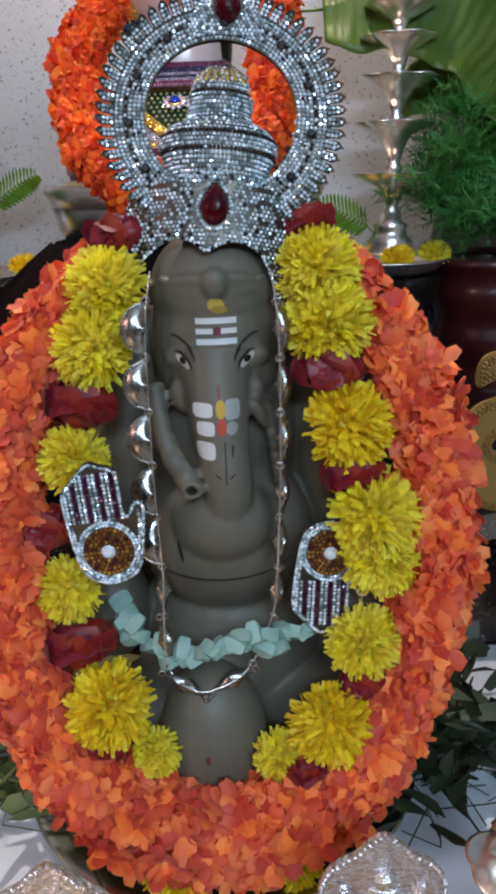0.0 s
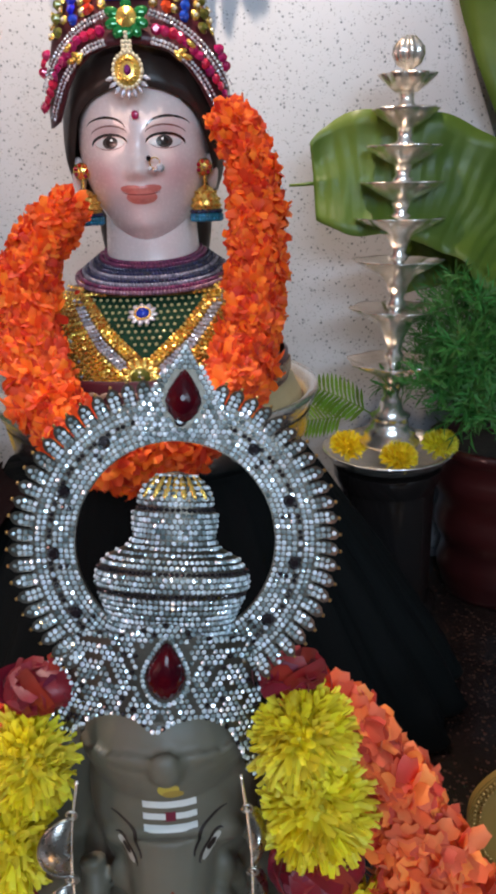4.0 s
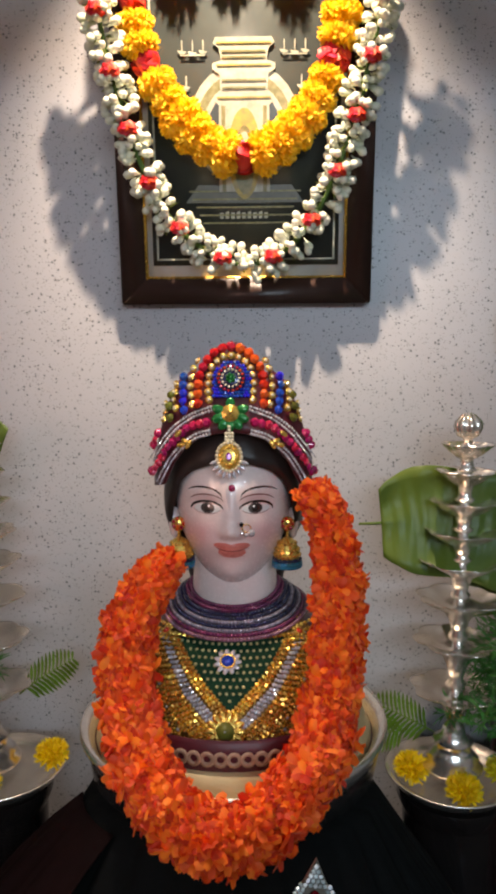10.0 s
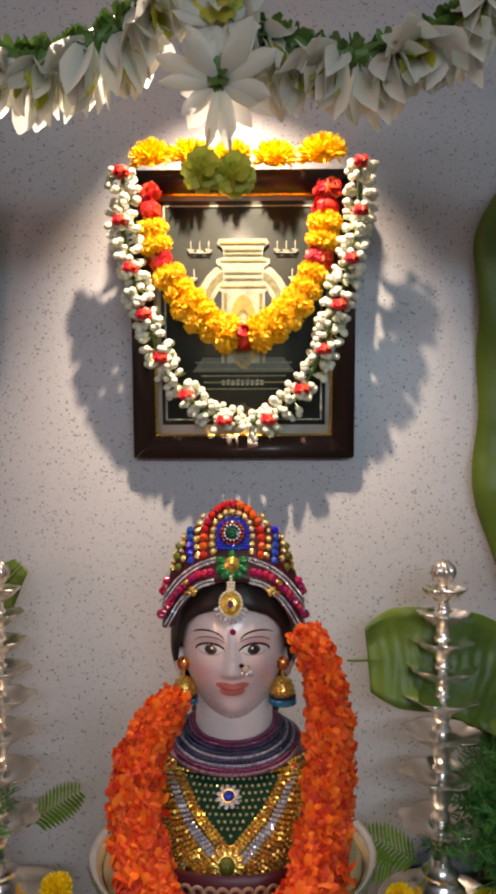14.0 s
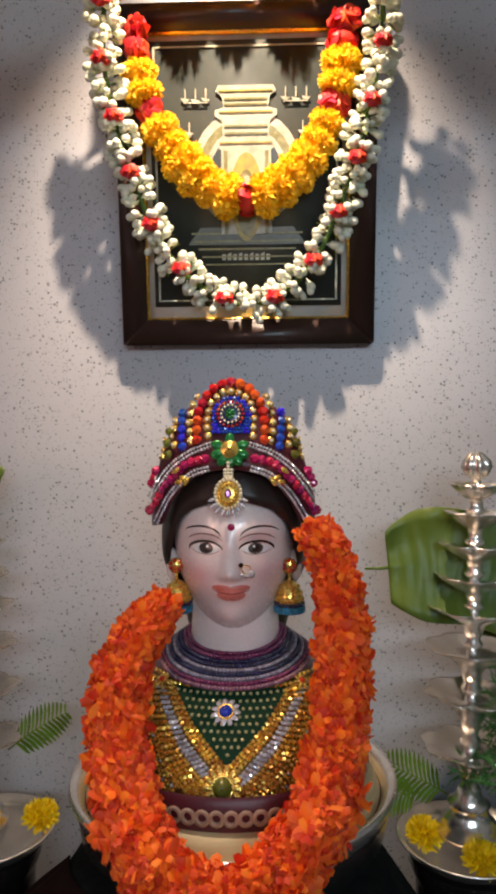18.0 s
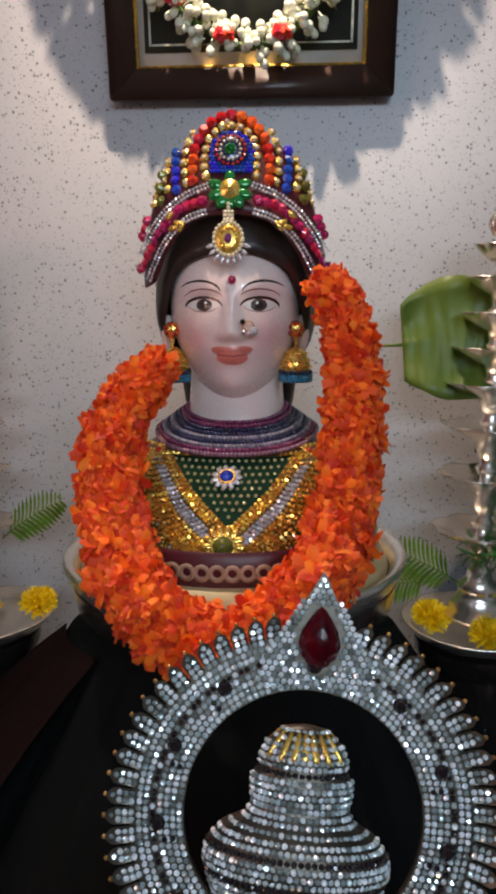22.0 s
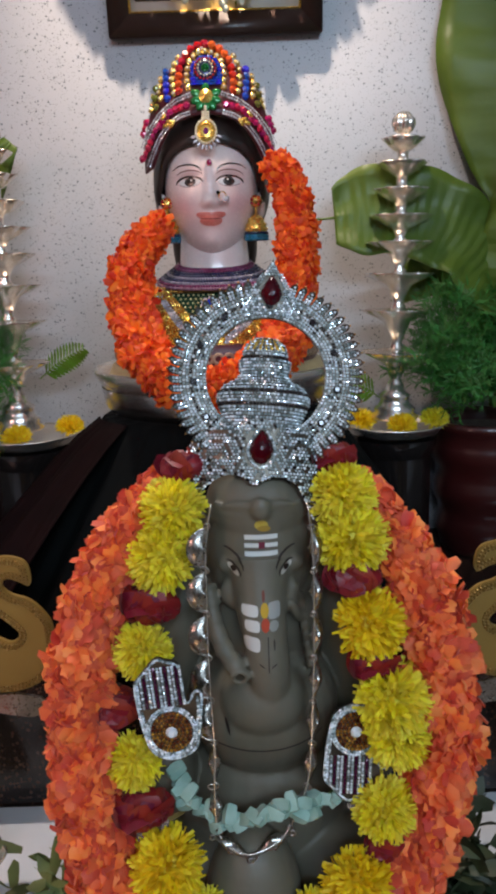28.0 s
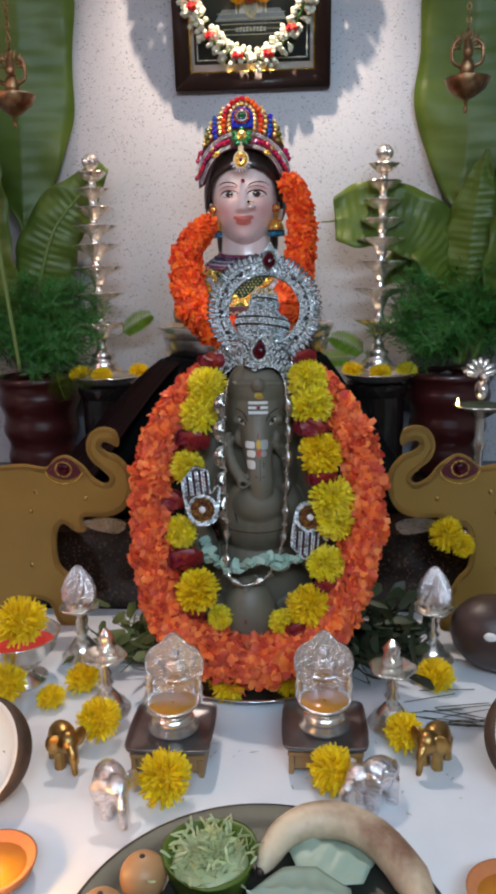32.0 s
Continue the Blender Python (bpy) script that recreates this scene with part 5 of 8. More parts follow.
def stones(name, places, radius, material, root, label="", n=8, height=0.75):
    ob = part(name, bead_rows(places, radius, height, n), material, root, label, smooth=False)
    ob["kind"] = "stuff"
    return ob


def tiara():
    root = thing("beaded_tiara", BX, BY, 0.98, "tall fan tiara of red, blue and gold stones on the bust", "crown")
    high = lambda a: float(np.interp(abs(a), [0, 8, 15, 22, 28, 33, 36, 38, 42, 48, 55, 60, 66, 72, 78, 83], [69, 67.5, 64, 57.5, 50, 40, 30, 41, 40, 35, 29, 18, 6, -12, -38, -58]))
    low = lambda a: float(np.interp(abs(a), [0, 21, 36, 50, 61, 72, 83], [-16, -19, -24, -36, -52, -77, -84]))
    v, f = [], []
    na, nb = 111, 12
    for a in np.linspace(-82, 82, na):
        for b in np.linspace(low(a), high(a), nb):
            q = tiara_point(a, b)
            v.append((q[0] - 0.004 * q[3], q[1] - 0.004 * q[4], q[2]))
    for i in range(na - 1):
        for j in range(nb - 1):
            k = i * nb + j
            f.append((k, k + nb, k + nb + 1, k + 1))
    sheet = part("backing", (arr(v), f), MAROON, root)
    sheet.modifiers.new("thick", "SOLIDIFY").thickness = 0.003

    def row(points, step, aside=0.0, ends=0):
        """Places at even steps along a line on one side and along its mirror on the other."""
        line = even(curve_through(points, 8), step)
        d = np.gradient(line, axis=0)
        d /= np.linalg.norm(d, axis=1)[:, None]
        line = line + np.stack([-d[:, 1], d[:, 0]], 1) * aside
        return [tiara_point(sx * a, b) for sx in (-1, 1) for a, b in line[ends:]]

    def hoop(points, step):
        line = curve_through(points, 8)
        whole = np.vstack([line, (line * (-1, 1))[::-1][1:]])
        return [tiara_point(a, b) for a, b in even(whole, step)]

    upper = [(19, 5), (38, -2.5), (56, -16), (69, -33), (79, -52)]
    lower = [(21, -17), (36, -22), (50, -34), (61, -49), (73, -75)]
    chain = [q for line in (upper, lower) for off in (-1.7, 1.7) for q in row(line, 3.3, off)]
    stones("crystal_chain", chain, 0.00175, GREYB, root, "grey crystal chains", 7)
    stones("magenta_band", row([(24, -8), (41, -13), (55, -26), (67, -43), (78, -66)], 7.2), 0.0049, MAGENTA, root, "row of magenta stones", 8)
    stones("scarlet_arch", hoop([(-32.5, 9), (-31.5, 33), (-25, 49), (-13.5, 60.5), (0, 64.5)], 9.2), 0.0056, SCARLET, root, "scarlet stones")
    studs = hoop([(-21.5, 13), (-22.5, 30), (-18, 45), (-10, 53), (0, 56)], 8.0) + row([(38.5, 8), (40.5, 23), (38.5, 38), (33, 50)], 8.0) + row([(55, 3), (56.5, 14), (54, 26)], 8.2) + row([(67, -9), (64, 6)], 8.0)
    stones("gold_stud_line", studs, 0.0041, GOLD, root, "gold studs", 12, 0.35)
    stones("cream_inlay", [tuple(Vector(q[:3]) + Vector(q[3:6]) * 0.0012) + q[3:6] for q in studs], 0.0021, PEARLS, root, "cream stud stones", 8, 0.8)
    stones("blue_stripe", row([(46.5, 2), (47.5, 18), (47, 34)], 8.0), 0.0050, BLUE, root, "blue stones")
    stones("olive_stripe", row([(60.5, -7), (61.5, 4), (59, 15)], 9.0), 0.0052, OLIVE, root, "olive stones")
    stones("magenta_edge", row([(72.5, -24), (77, -37)], 8.5) + row([(79.5, -64), (80, -66)], 9.0, 0, 1), 0.0055, MAGENTA, root, "magenta stones")
    field = [tiara_point(a + (1.7 if k % 2 else 0), b) for k, b in enumerate(np.arange(17, 50, 3.2)) for a in np.arange(-17, 17.1, 3.4) if (a / 18.5) ** 2 + (max(0, b - 32) / 19) ** 2 < 1]
    stones("blue_field", field, 0.0020, BLUE, root, "small blue stones")
    # dark medallion with a green heart and red and white rays; green flower with a gold boss
    q = tiara_point(0, 33)
    m = Matrix.Translation(Vector(q[:3]) + Vector(q[3:6]) * 0.002) @ frame_of(q[3:6])
    part("medallion", lathe([(0.001, 0.004), (0.007, 0.0036), (0.0132, 0.0018), (0.0150, 0.0), (0.0150, -0.003)], 28), NAVY, root, "dark medallion", m=m)
    part("medallion_ray", bead_rows([(0.0124 * math.cos(t), 0.0124 * math.sin(t), 0.0026, 0.2 * math.cos(t), 0.2 * math.sin(t), 1) for t in np.arange(0, 6.28, 0.349)], 0.0016, 0.8), SCARLET, root, m=m, smooth=False)
    part("medallion_bead", pearls([(0.0088 * math.cos(t), 0.0088 * math.sin(t), 0.0038) for t in np.arange(0, 6.28, 0.45)], 0.0013), PEARLS, root, m=m)
    part("medallion_centre", pearls([(0.0036 * math.cos(t), 0.0036 * math.sin(t), 0.0044) for t in np.arange(0, 6.28, 0.9)] + [(0, 0, 0.005)], 0.0019), EMERALD, root, m=m)
    q = tiara_point(0, 0)
    m = Matrix.Translation(Vector(q[:3]) + Vector(q[3:6]) * 0.003) @ frame_of(q[3:6])
    for k, (deg, far) in enumerate(((20, 0.0125), (-20, 0.0125), (160, 0.0125), (200, 0.0125), (90, 0.0095), (270, 0.0110), (235, 0.012), (305, 0.012))):
        t = radians(deg)
        part("green_petal", at(ball(0.0050, 0.0072, 0.0022, 12, 6), far * math.cos(t), far * math.sin(t), 0.001 + 0.0003 * (k % 2), rz=deg + 90), EMERALD, root, m=m)
    part("gold_boss", lathe([(0.001, 0.0062), (0.0022, 0.0058), (0.0028, 0.0042), (0.0046, 0.0046), (0.0056, 0.0030), (0.0080, 0.0034), (0.0096, 0.0012), (0.0098, -0.001)], 28), GOLD, root, m=m)
    for sx in (-1, 1):
        for a, b, turn in ((50, -21, 40), (43, -27, -20), (47, -31, 10), (40, -30, 60)):
            q = tiara_point(sx * a, b)
            part("gold_leaf", moved(ball(0.0052, 0.0026, 0.0018, 10, 6), Matrix.Translation(Vector(q[:3]) + Vector(q[3:6]) * 0.004) @ frame_of(q[3:6]) @ pose(0, 0, 0, 0, 0, turn * -sx)), GOLD, root)


tiara()

pend = thing("forehead_pendant", BX - 0.001, BY - 0.0775, 1.523, "gold forehead pendant with purple stone and pearl drops", "pendant")
m = frame_of((0, -1, 0.18))
oval_up = m @ Matrix.Diagonal((1, 1.15, 1, 1))
part("disc", lathe([(0.001, 0.0034), (0.007, 0.0030), (0.0125, 0.0012), (0.0132, -0.001)], 28), GOLD, pend, m=oval_up)
part("purple_stone", at(gem(0.0038, 0.0025, 10), 0, 0, 0.003, s=(0.9, 1.25, 1)), tint("purple_stone", (0.16, 0.01, 0.16)), pend, m=m, smooth=False)
part("pearl_ring", pearls([(0.0122 * math.cos(t), 0.0122 * math.sin(t), 0.0016) for t in np.arange(0, 6.28, 0.28)], 0.0018), PEARLS, pend, "ring of cream pearls", m=oval_up)
part("gold_ring", pearls([(0.0074 * math.cos(t), 0.0074 * math.sin(t), 0.0030) for t in np.arange(0, 6.28, 0.4)], 0.0015), GOLD, pend, m=oval_up)
part("chain", pearls([(0, 0.0165 + 0.0032 * k, 0.0005 + 0.0002 * k) for k in range(5)] + [(s * 0.0030, 0.0165 + 0.0032 * k, 0) for k in range(3) for s in (-1, 1)], 0.0020), PEARLS, pend, m=m)
for k in range(9):
    a = radians(-162 + 18 * k)
    part("drop", at(lathe([(0.0006, 0.004), (0.0021, 0.0), (0.0006, -0.004)], 8), 0.0160 * math.cos(a), 0.0180 * math.sin(a), 0.0, rx=90, rz=math.degrees(a) + 90), GREYB, pend, m=m)
dot = tagged(solid("forehead_dot", at(ball(0.0036, 0.0015, 0.0036, 14, 8), BX + 0.001, BY - 0.0675, 1.4900), MAGENTA), "dark red stone dot on the brow of the bust", "jewel")
ring_n = thing("nose_ring", BX + 0.0155, BY - 0.072, 1.4500, "gold nose ring with small pearls", "nose ring")
part("hoop", tube([(0.0045 * math.cos(t), -0.002 * math.sin(t), 0.0045 * math.sin(t)) for t in np.arange(0, 6.28, 0.4)], 0.0006, 6, True), GOLD, ring_n)
part("bead", at(gem(0.0038, 0.0025, 9), 0.005, -0.003, -0.004, rx=90), GREYB, ring_n, smooth=False)
part("bead", at(gem(0.0026, 0.002, 8), -0.005, -0.001, 0.004, rx=90), JET, ring_n, smooth=False)
part("bead", pearls([(0.0, -0.003, -0.006), (-0.004, -0.003, -0.0045)], 0.0018), GREYB, ring_n)

for s in (-1, 1):
    ear = thing("bell_earring", BX + s * 0.0575, BY - 0.026, 1.394, "gold bell earring with a blue beaded rim", "earring", "earrings")
    part("stud", at(lathe([(0.001, 0.0), (0.0075, 0.0), (0.008, 0.0012), (0.004, 0.0022), (0.001, 0.003)], 16), 0, -0.006, 0.052, rx=90), GOLD, ear)
    part("stud_stone", pearls([(0.0055 * math.cos(q), -0.0085, 0.052 + 0.0055 * math.sin(q)) for q in np.arange(0, 6.2, 0.9)], 0.0021), SCARLET, ear)
    part("hook", pearls([(0, -0.006, 0.045 - 0.003 * k) for k in range(4)], 0.0018), GOLD, ear)
    part("bell", lathe([(0.002, 0.036), (0.006, 0.034), (0.010, 0.029), (0.0130, 0.021), (0.0138, 0.014), (0.0130, 0.013)], 32, lambda a, k: 1 + 0.03 * math.cos(16 * a)), GOLD, ear)
    part("stud_rim", pearls([(r0 * math.cos(t), r0 * math.sin(t), z0) for r0, z0 in ((0.0098, 0.030), (0.0128, 0.0235), (0.0140, 0.0175)) for t in np.arange(0, 6.28, 0.26)], 0.0014), GOLD, ear)
    part("dark_rim", pearls([(0.0142 * math.cos(t), 0.0142 * math.sin(t), 0.0125) for t in np.arange(0, 6.28, 0.2)], 0.0020), NAVY, ear)
    part("blue_rim", pearls([(0.0140 * math.cos(t), 0.0140 * math.sin(t), z0) for z0 in (0.0085, 0.0055) for t in np.arange(0, 6.28, 0.24)], 0.0026), AQUA, ear)

# collar of bead rows
collar = thing("bead_collar", BX, BY, 0.98, "broad collar of violet, navy and grey bead rows", "necklace")
for k in range(9):
    u = k / 8
    rx, side_z, front_z, front_y = 0.049 + 0.0305 * u, 0.391 - 0.022 * u, 0.382 - 0.024 * u, 0.052 + 0.031 * u
    n = int(math.pi * 1.3 * (rx + front_y) / 2 / 0.0036)
    pts = []
    for i in range(n):
        t = math.pi * (-0.15 + 1.3 * (i + 0.5 * (k % 2)) / n)
        fr = math.sin(t)
        pts.append((rx * math.cos(t), 0.008 - (front_y + 0.008) * fr, front_z + (side_z - front_z) * (1 - max(0.0, fr)) ** 1.3))
    part("bead_strand", pearls(pts, 0.0024), (VIOLET, VIOLET, NAVY, NAVY, SMOKE, NAVY, SMOKE, VIOLET, LILAC)[k], collar)

# breast ornament: green middle, gold and crystal chevrons, filigree border
orn = thing("breast_ornament", BX, BY, 0.98, "gold breast ornament with green enamel, crystal bands and flower bosses", "necklace")


def chest(x, z, lift=0.002):
    e = 0.002
    n = Vector((-(chest_y(x + e, z) - chest_y(x - e, z)) / (2 * e), 1.0, -(chest_y(x, z + e) - chest_y(x, z - e)) / (2 * e)))
    n = -n.normalized()
    p = Vector((x, chest_y(x, z), z)) + n * lift
    return (*p, *n)


def chevron(d, step, wide=0.058, top=0.352):
    """Places along a V that lies d below the edge of the green middle."""
    pts = []
    for s in (-1, 1):
        line = np.array([(s * (wide + 0.75 * d), top - 0.05 * d), (s * (0.033 + 0.45 * d), 0.327 - 0.62 * d), (0.0, 0.301 - 0.85 * d)])
        pts += [tuple(q) for q in even(line, step)[: -1 if s > 0 else None]]
    return [chest(x, z) for x, z in pts if abs(x) < chest_r(z) * 0.93]


v, f = [], []
na, nb = 41, 25
for i, z in enumerate(np.linspace(0.258, 0.367, nb)):
    half = min(0.098, chest_r(z) * 0.90)
    for x in np.linspace(-half, half, na):
        v.append(chest(x, z, 0.0006)[:3])
for i in range(nb - 1):
    for j in range(na - 1):
        k = i * na + j
        f.append((k, k + 1, k + na + 1, k + na))
part("ground", (arr(v), f), OLDGOLD, orn, "dull gold ground")
v, f = [], []
for z in np.linspace(0.301, 0.352, 16):
    half = max(0.0005, float(np.interp(z, [0.301, 0.326, 0.352], [0.0, 0.032, 0.054])))
    for x in np.linspace(-half, half, 21):
        v.append(chest(x, z, 0.0014)[:3])
for i in range(15):
    for j in range(20):
        k = i * 21 + j
        f.append((k, k + 1, k + 22, k + 21))
part("green_field", (arr(v), f), FOREST, orn, "dark green enamel")

for d in (0.000, 0.0045, 0.009):
    stones("gold_band", chevron(d, 0.0040), 0.0027, GOLD, orn, "gold chevron", 8, 0.8)
for d in (0.0150, 0.0190, 0.0225):
    stones("crystal_band", chevron(d, 0.0038), 0.0024, GREYB, orn, "grey crystal chevron", 6)
for d in (0.0275, 0.0325, 0.0375, 0.0425, 0.0475):
    stones("filigree_band", chevron(d, 0.0044), 0.0029, GOLD, orn, "gold filigree", 7, 0.9)
fill, fleck = [], []
fr_ = random.Random(8)
for i in range(-29, 30):
    for j in range(31):
        x, z = 0.0036 * i + (0.0018 if j % 2 else 0), 0.266 + 0.0030 * j
        if abs(x) > 0.90 * chest_r(z):
            continue
        for d in np.arange(0.0, 0.16, 0.004):                       # how far below the edge of the green middle it lies
            edge_z = float(np.interp(abs(x), [0, 0.033 + 0.45 * d, 0.058 + 0.75 * d], [0.303 - 0.85 * d, 0.327 - 0.62 * d, 0.352 - 0.05 * d]))
            if z > edge_z:
                break
        if d > 0.050 and fr_.random() < 0.86:
            (fleck if (i + 2 * j) % 7 == 0 else fill).append(chest(x, z, 0.002 + fr_.uniform(0, 0.0015)))
stones("filigree", fill, 0.0019, GOLD, orn, "gold filigree beads", 7, 0.9)
stones("filigree_stone", fleck, 0.0017, GREYB, orn, "small crystals in the filigree", 6)
stones("upper_band", [chest(x, z, 0.004) for z in (0.344, 0.348, 0.352, 0.356, 0.360) for x in np.arange(-0.086, 0.087, 0.0046) if abs(x) > 0.040 + 2.4 * max(0, 0.352 - z) and abs(x) < 0.93 * chest_r(z)], 0.0025, GOLD, orn, "gold studs", 8)
grid = []
for j in range(14):
    for i in range(-13, 14):
        x, z = 0.0064 * i + (0.0032 if j % 2 else 0), 0.349 - 0.0048 * j
        if z > 0.306 + 0.80 * abs(x):
            grid.append(chest(x, z))
stones("pearl_field", grid, 0.0018, surface("pearl", (0.62, 0.60, 0.30), 0.2, 0.3, second=(0.5, 0.5, 0.28), scale=100, fine=500, bump=0), orn, "pearls on green enamel", 8)


def boss(name, x, z, r, petals, petal_mat, mid, lift=0.005):
    q = chest(x, z, lift)
    m = Matrix.Translation(Vector(q[:3])) @ frame_of(q[3:6])
    for k in range(petals):
        a = 2 * math.pi * k / petals
        part("petal", at(ball(r * 0.20, r * 0.38, r * 0.10, 10, 6), r * 0.68 * math.cos(a), r * 0.68 * math.sin(a), 0, rz=math.degrees(a) + 90), petal_mat, orn, m=m)
    part(name, lathe([(0.001, 0.45 * r), (0.25 * r, 0.40 * r), (0.42 * r, 0.22 * r), (0.5 * r, 0.0), (0.5 * r, -0.1 * r)], 20), mid, orn, m=m)
    part("bezel", tube([(0.52 * r * math.cos(t), 0.52 * r * math.sin(t), 0.06 * r) for t in np.arange(0, 6.28, 0.3)], 0.1 * r, 6, True), GOLD, orn, m=m)


boss("blue_cabochon", -0.003, 0.336, 0.0135, 11, GREYB, BLUE, 0.006)
boss("green_cabochon", -0.003, 0.289, 0.0185, 14, GOLD, OLIVE, 0.007)
for s in (-1, 1):
    boss("red_cabochon", s * 0.068, 0.352, 0.0075, 8, GOLD, SCARLET)
# lower border of the dress: red band with gold scrolls, gold cloth below
band = thing("dress_border", BX, BY - 0.036, 1.022, "red and gold woven border of the bust's dress", "cloth")
part("red_band", at(lathe([(0.131, 0.222), (0.1335, 0.225), (0.1335, 0.250), (0.130, 0.253)], 80), 0, 0, 0, s=(1, 0.98, 1)), MAROON, band)
scrolls = []
for k in range(34):
    t = math.pi + math.pi * (k + 0.5) / 34
    scrolls.append((0.1345 * math.cos(t), 0.1345 * 0.98 * math.sin(t), 0.237))
part("scroll", scattered(lathe([(0.0035, -0.001), (0.007, -0.001), (0.0075, 0.001), (0.004, 0.0015), (0.0035, 0.0)], 12), [np.array(Matrix.Translation(q) @ frame_of((q[0], q[1], 0))) for q in scrolls]), surface("faded_gold_thread", (0.46, 0.30, 0.20), 0.5, 0.2, second=(0.30, 0.16, 0.10), scale=150, fine=500, bump=0.3), band)["kind"] = "stuff"
part("gold_cloth", lathe([(0.120, 0.176), (0.143, 0.182), (0.147, 0.205), (0.139, 0.222), (0.128, 0.225)], 80), IVORY, band)

# ---- garlands and flowers on the picture ----
def on_picture(x, z, out=0.0):
    """World place in front of the leaning picture, at picture height z (world) and x."""
    h = z - 1.685
    return (x, 1.062 - 0.123 * h - out, z)


mari = thing("marigold_garland", 0, 0, 0, "garland of yellow marigolds with red flower bunches on the picture", "garland")
ML = curve_through([on_picture(x, z, 0.016) for x, z in [(-0.176, 2.030), (-0.174, 2.000), (-0.165, 1.958), (-0.143, 1.915), (-0.106, 1.870), (-0.055, 1.846), (-0.011, 1.862), (0.026, 1.900), (0.048, 1.950), (0.057, 2.000), (0.058, 2.035)]], 8)
puff = [fluffy(k, 0.0200, 420, 0.0036, 180, 0.30, 0.62, 1.2) for k in (31, 32)]
redb = [rose_bunch(k, 0.018) for k in (21, 22)]
MARIGOLD = surface("marigold_petal", (0.98, 0.62, 0.03), 0.5, second=(0.98, 0.74, 0.08), scale=40, amount=0.6, fine=500, bump=0.1, random_by="island", spread=0.12, thin=0.35)
mp, md = along(ML, step=0.0222)
made = {}
for k, (q, d) in enumerate(zip(mp, md)):
    red = k < 2 or k > len(mp) - 3 or k in (4, len(mp) - 5) or abs(q[0] + 0.048) < 0.008
    key = (red, k % 2)
    s = (1.2 if red else 1.16) * r.uniform(0.94, 1.08)
    if not red and q[2] < 1.90:
        s *= 1.15
    m = Matrix.Translation(q) @ frame_of(d) @ pose(0, 0, 0, 0, 0, r.uniform(0, 360)) @ Matrix.Diagonal((s, s, s, 1))
    if key not in made:
        made[key] = part("red_bunch" if red else "marigold", (redb if red else puff)[k % 2], RED if red else MARIGOLD, mari, "bright red petals" if red else "", m=m)
    else:
        again(made[key], m)

jas = thing("jasmine_garland", 0, 0, 0, "jasmine bud garland with small red flowers on the picture", "garland")
JL = curve_through([on_picture(x, z, float(np.interp(z, [1.75, 1.88, 1.96], [0.014, 0.026, 0.034]))) for x, z in [(-0.205, 2.045), (-0.207, 1.984), (-0.192, 1.911), (-0.169, 1.837), (-0.137, 1.779), (-0.093, 1.742), (-0.050, 1.730), (-0.006, 1.744), (0.035, 1.792), (0.066, 1.865), (0.087, 1.945), (0.098, 2.011), (0.097, 2.056)]], 8)
part("thread", tube(even(JL, 0.008), 0.003, 6), GREEN, jas)
jb = lathe([(0.0008, -0.008), (0.0012, -0.003), (0.0036, 0.0005), (0.0046, 0.004), (0.0042, 0.0070), (0.0022, 0.0090), (0.0004, 0.0095)], 8)
jp, jd = along(JL, step=0.0160)
mats, stems = [], []
for q, d in zip(jp, jd):
    for _ in range(17):
        a = r.uniform(0, 2 * math.pi)
        out = frame_of(d).to_3x3() @ Vector((math.cos(a), math.sin(a), 0))
        if out.y > 0.55:
            continue
        lean = (out + Vector(d) * r.uniform(-0.5, 0.5)).normalized()
        s = r.uniform(0.85, 1.15)
        mats.append(np.array(Matrix.Translation(Vector(q) + Vector(d) * r.uniform(-0.0055, 0.0055) + out * r.uniform(0.005, 0.0165)) @ frame_of(lean) @ Matrix.Diagonal((s, s, s, 1))))
        if r.random() < 0.8:
            stems.append(np.array(Matrix.Translation(Vector(q) + out * 0.004) @ frame_of(lean)))
part("bud_cluster", scattered(jb, mats), BUD, jas)["kind"] = "stuff"
part("stalk_fringe", scattered(petal(0.015, 0.0042, 0.4, 0.3, 2, 0.3), stems), surface("pale_stalk_green", (0.20, 0.27, 0.05), 0.5, second=(0.30, 0.36, 0.08), scale=60, fine=300, bump=0.1, random_by="island", spread=0.3, thin=0.15), jas)["kind"] = "stuff"
first = None
for k, q in enumerate(even(JL, 0.058)):
    m = Matrix.Translation(Vector(q) + Vector((0, -0.017, 0))) @ Matrix.Diagonal((0.7, 0.7, 0.7, 1))
    if first is None:
        first = part("red_flower", redb[0], RED, jas, "small red flower", m=m)
    else:
        again(first, m)

FLAT = [fluffy(41, 0.0300, 420, 0.0036, 112, 0.55, 0.6), fluffy(42, 0.0300, 380, 0.0040, 108, 0.55, 0.5)]
for x, z, s in ((-0.170, 2.080, 1.0), (-0.118, 2.080, 1.0), (-0.066, 2.082, 0.9), (-0.010, 2.078, 1.0), (0.052, 2.084, 1.1)):
    fl = tagged(solid("chrysanthemum", FLAT[0], GOLDEN), "deep yellow chrysanthemum lying on the picture frame", "flower", "flowers on the frame")
    fl.matrix_basis = Matrix.Translation((x, 1.000, z - 0.004)) @ frame_of((r.uniform(-0.2, 0.2), -0.45, 0.9)) @ Matrix.Diagonal((s, s, s, 1))

# what the print shows: a pale tower and hanging lamps, plain shapes
PALEP = surface("pale_print", (0.46, 0.46, 0.36), 0.35, second=(0.26, 0.27, 0.2), scale=90, amount=0.8, fine=300, bump=0.0)


def printed(outline, material, lift):
    part("printed_shape", at(plate(outline, 0.0008), 0, 0.0085 - 0.0010 - lift, 0), material, pic, smooth=False)


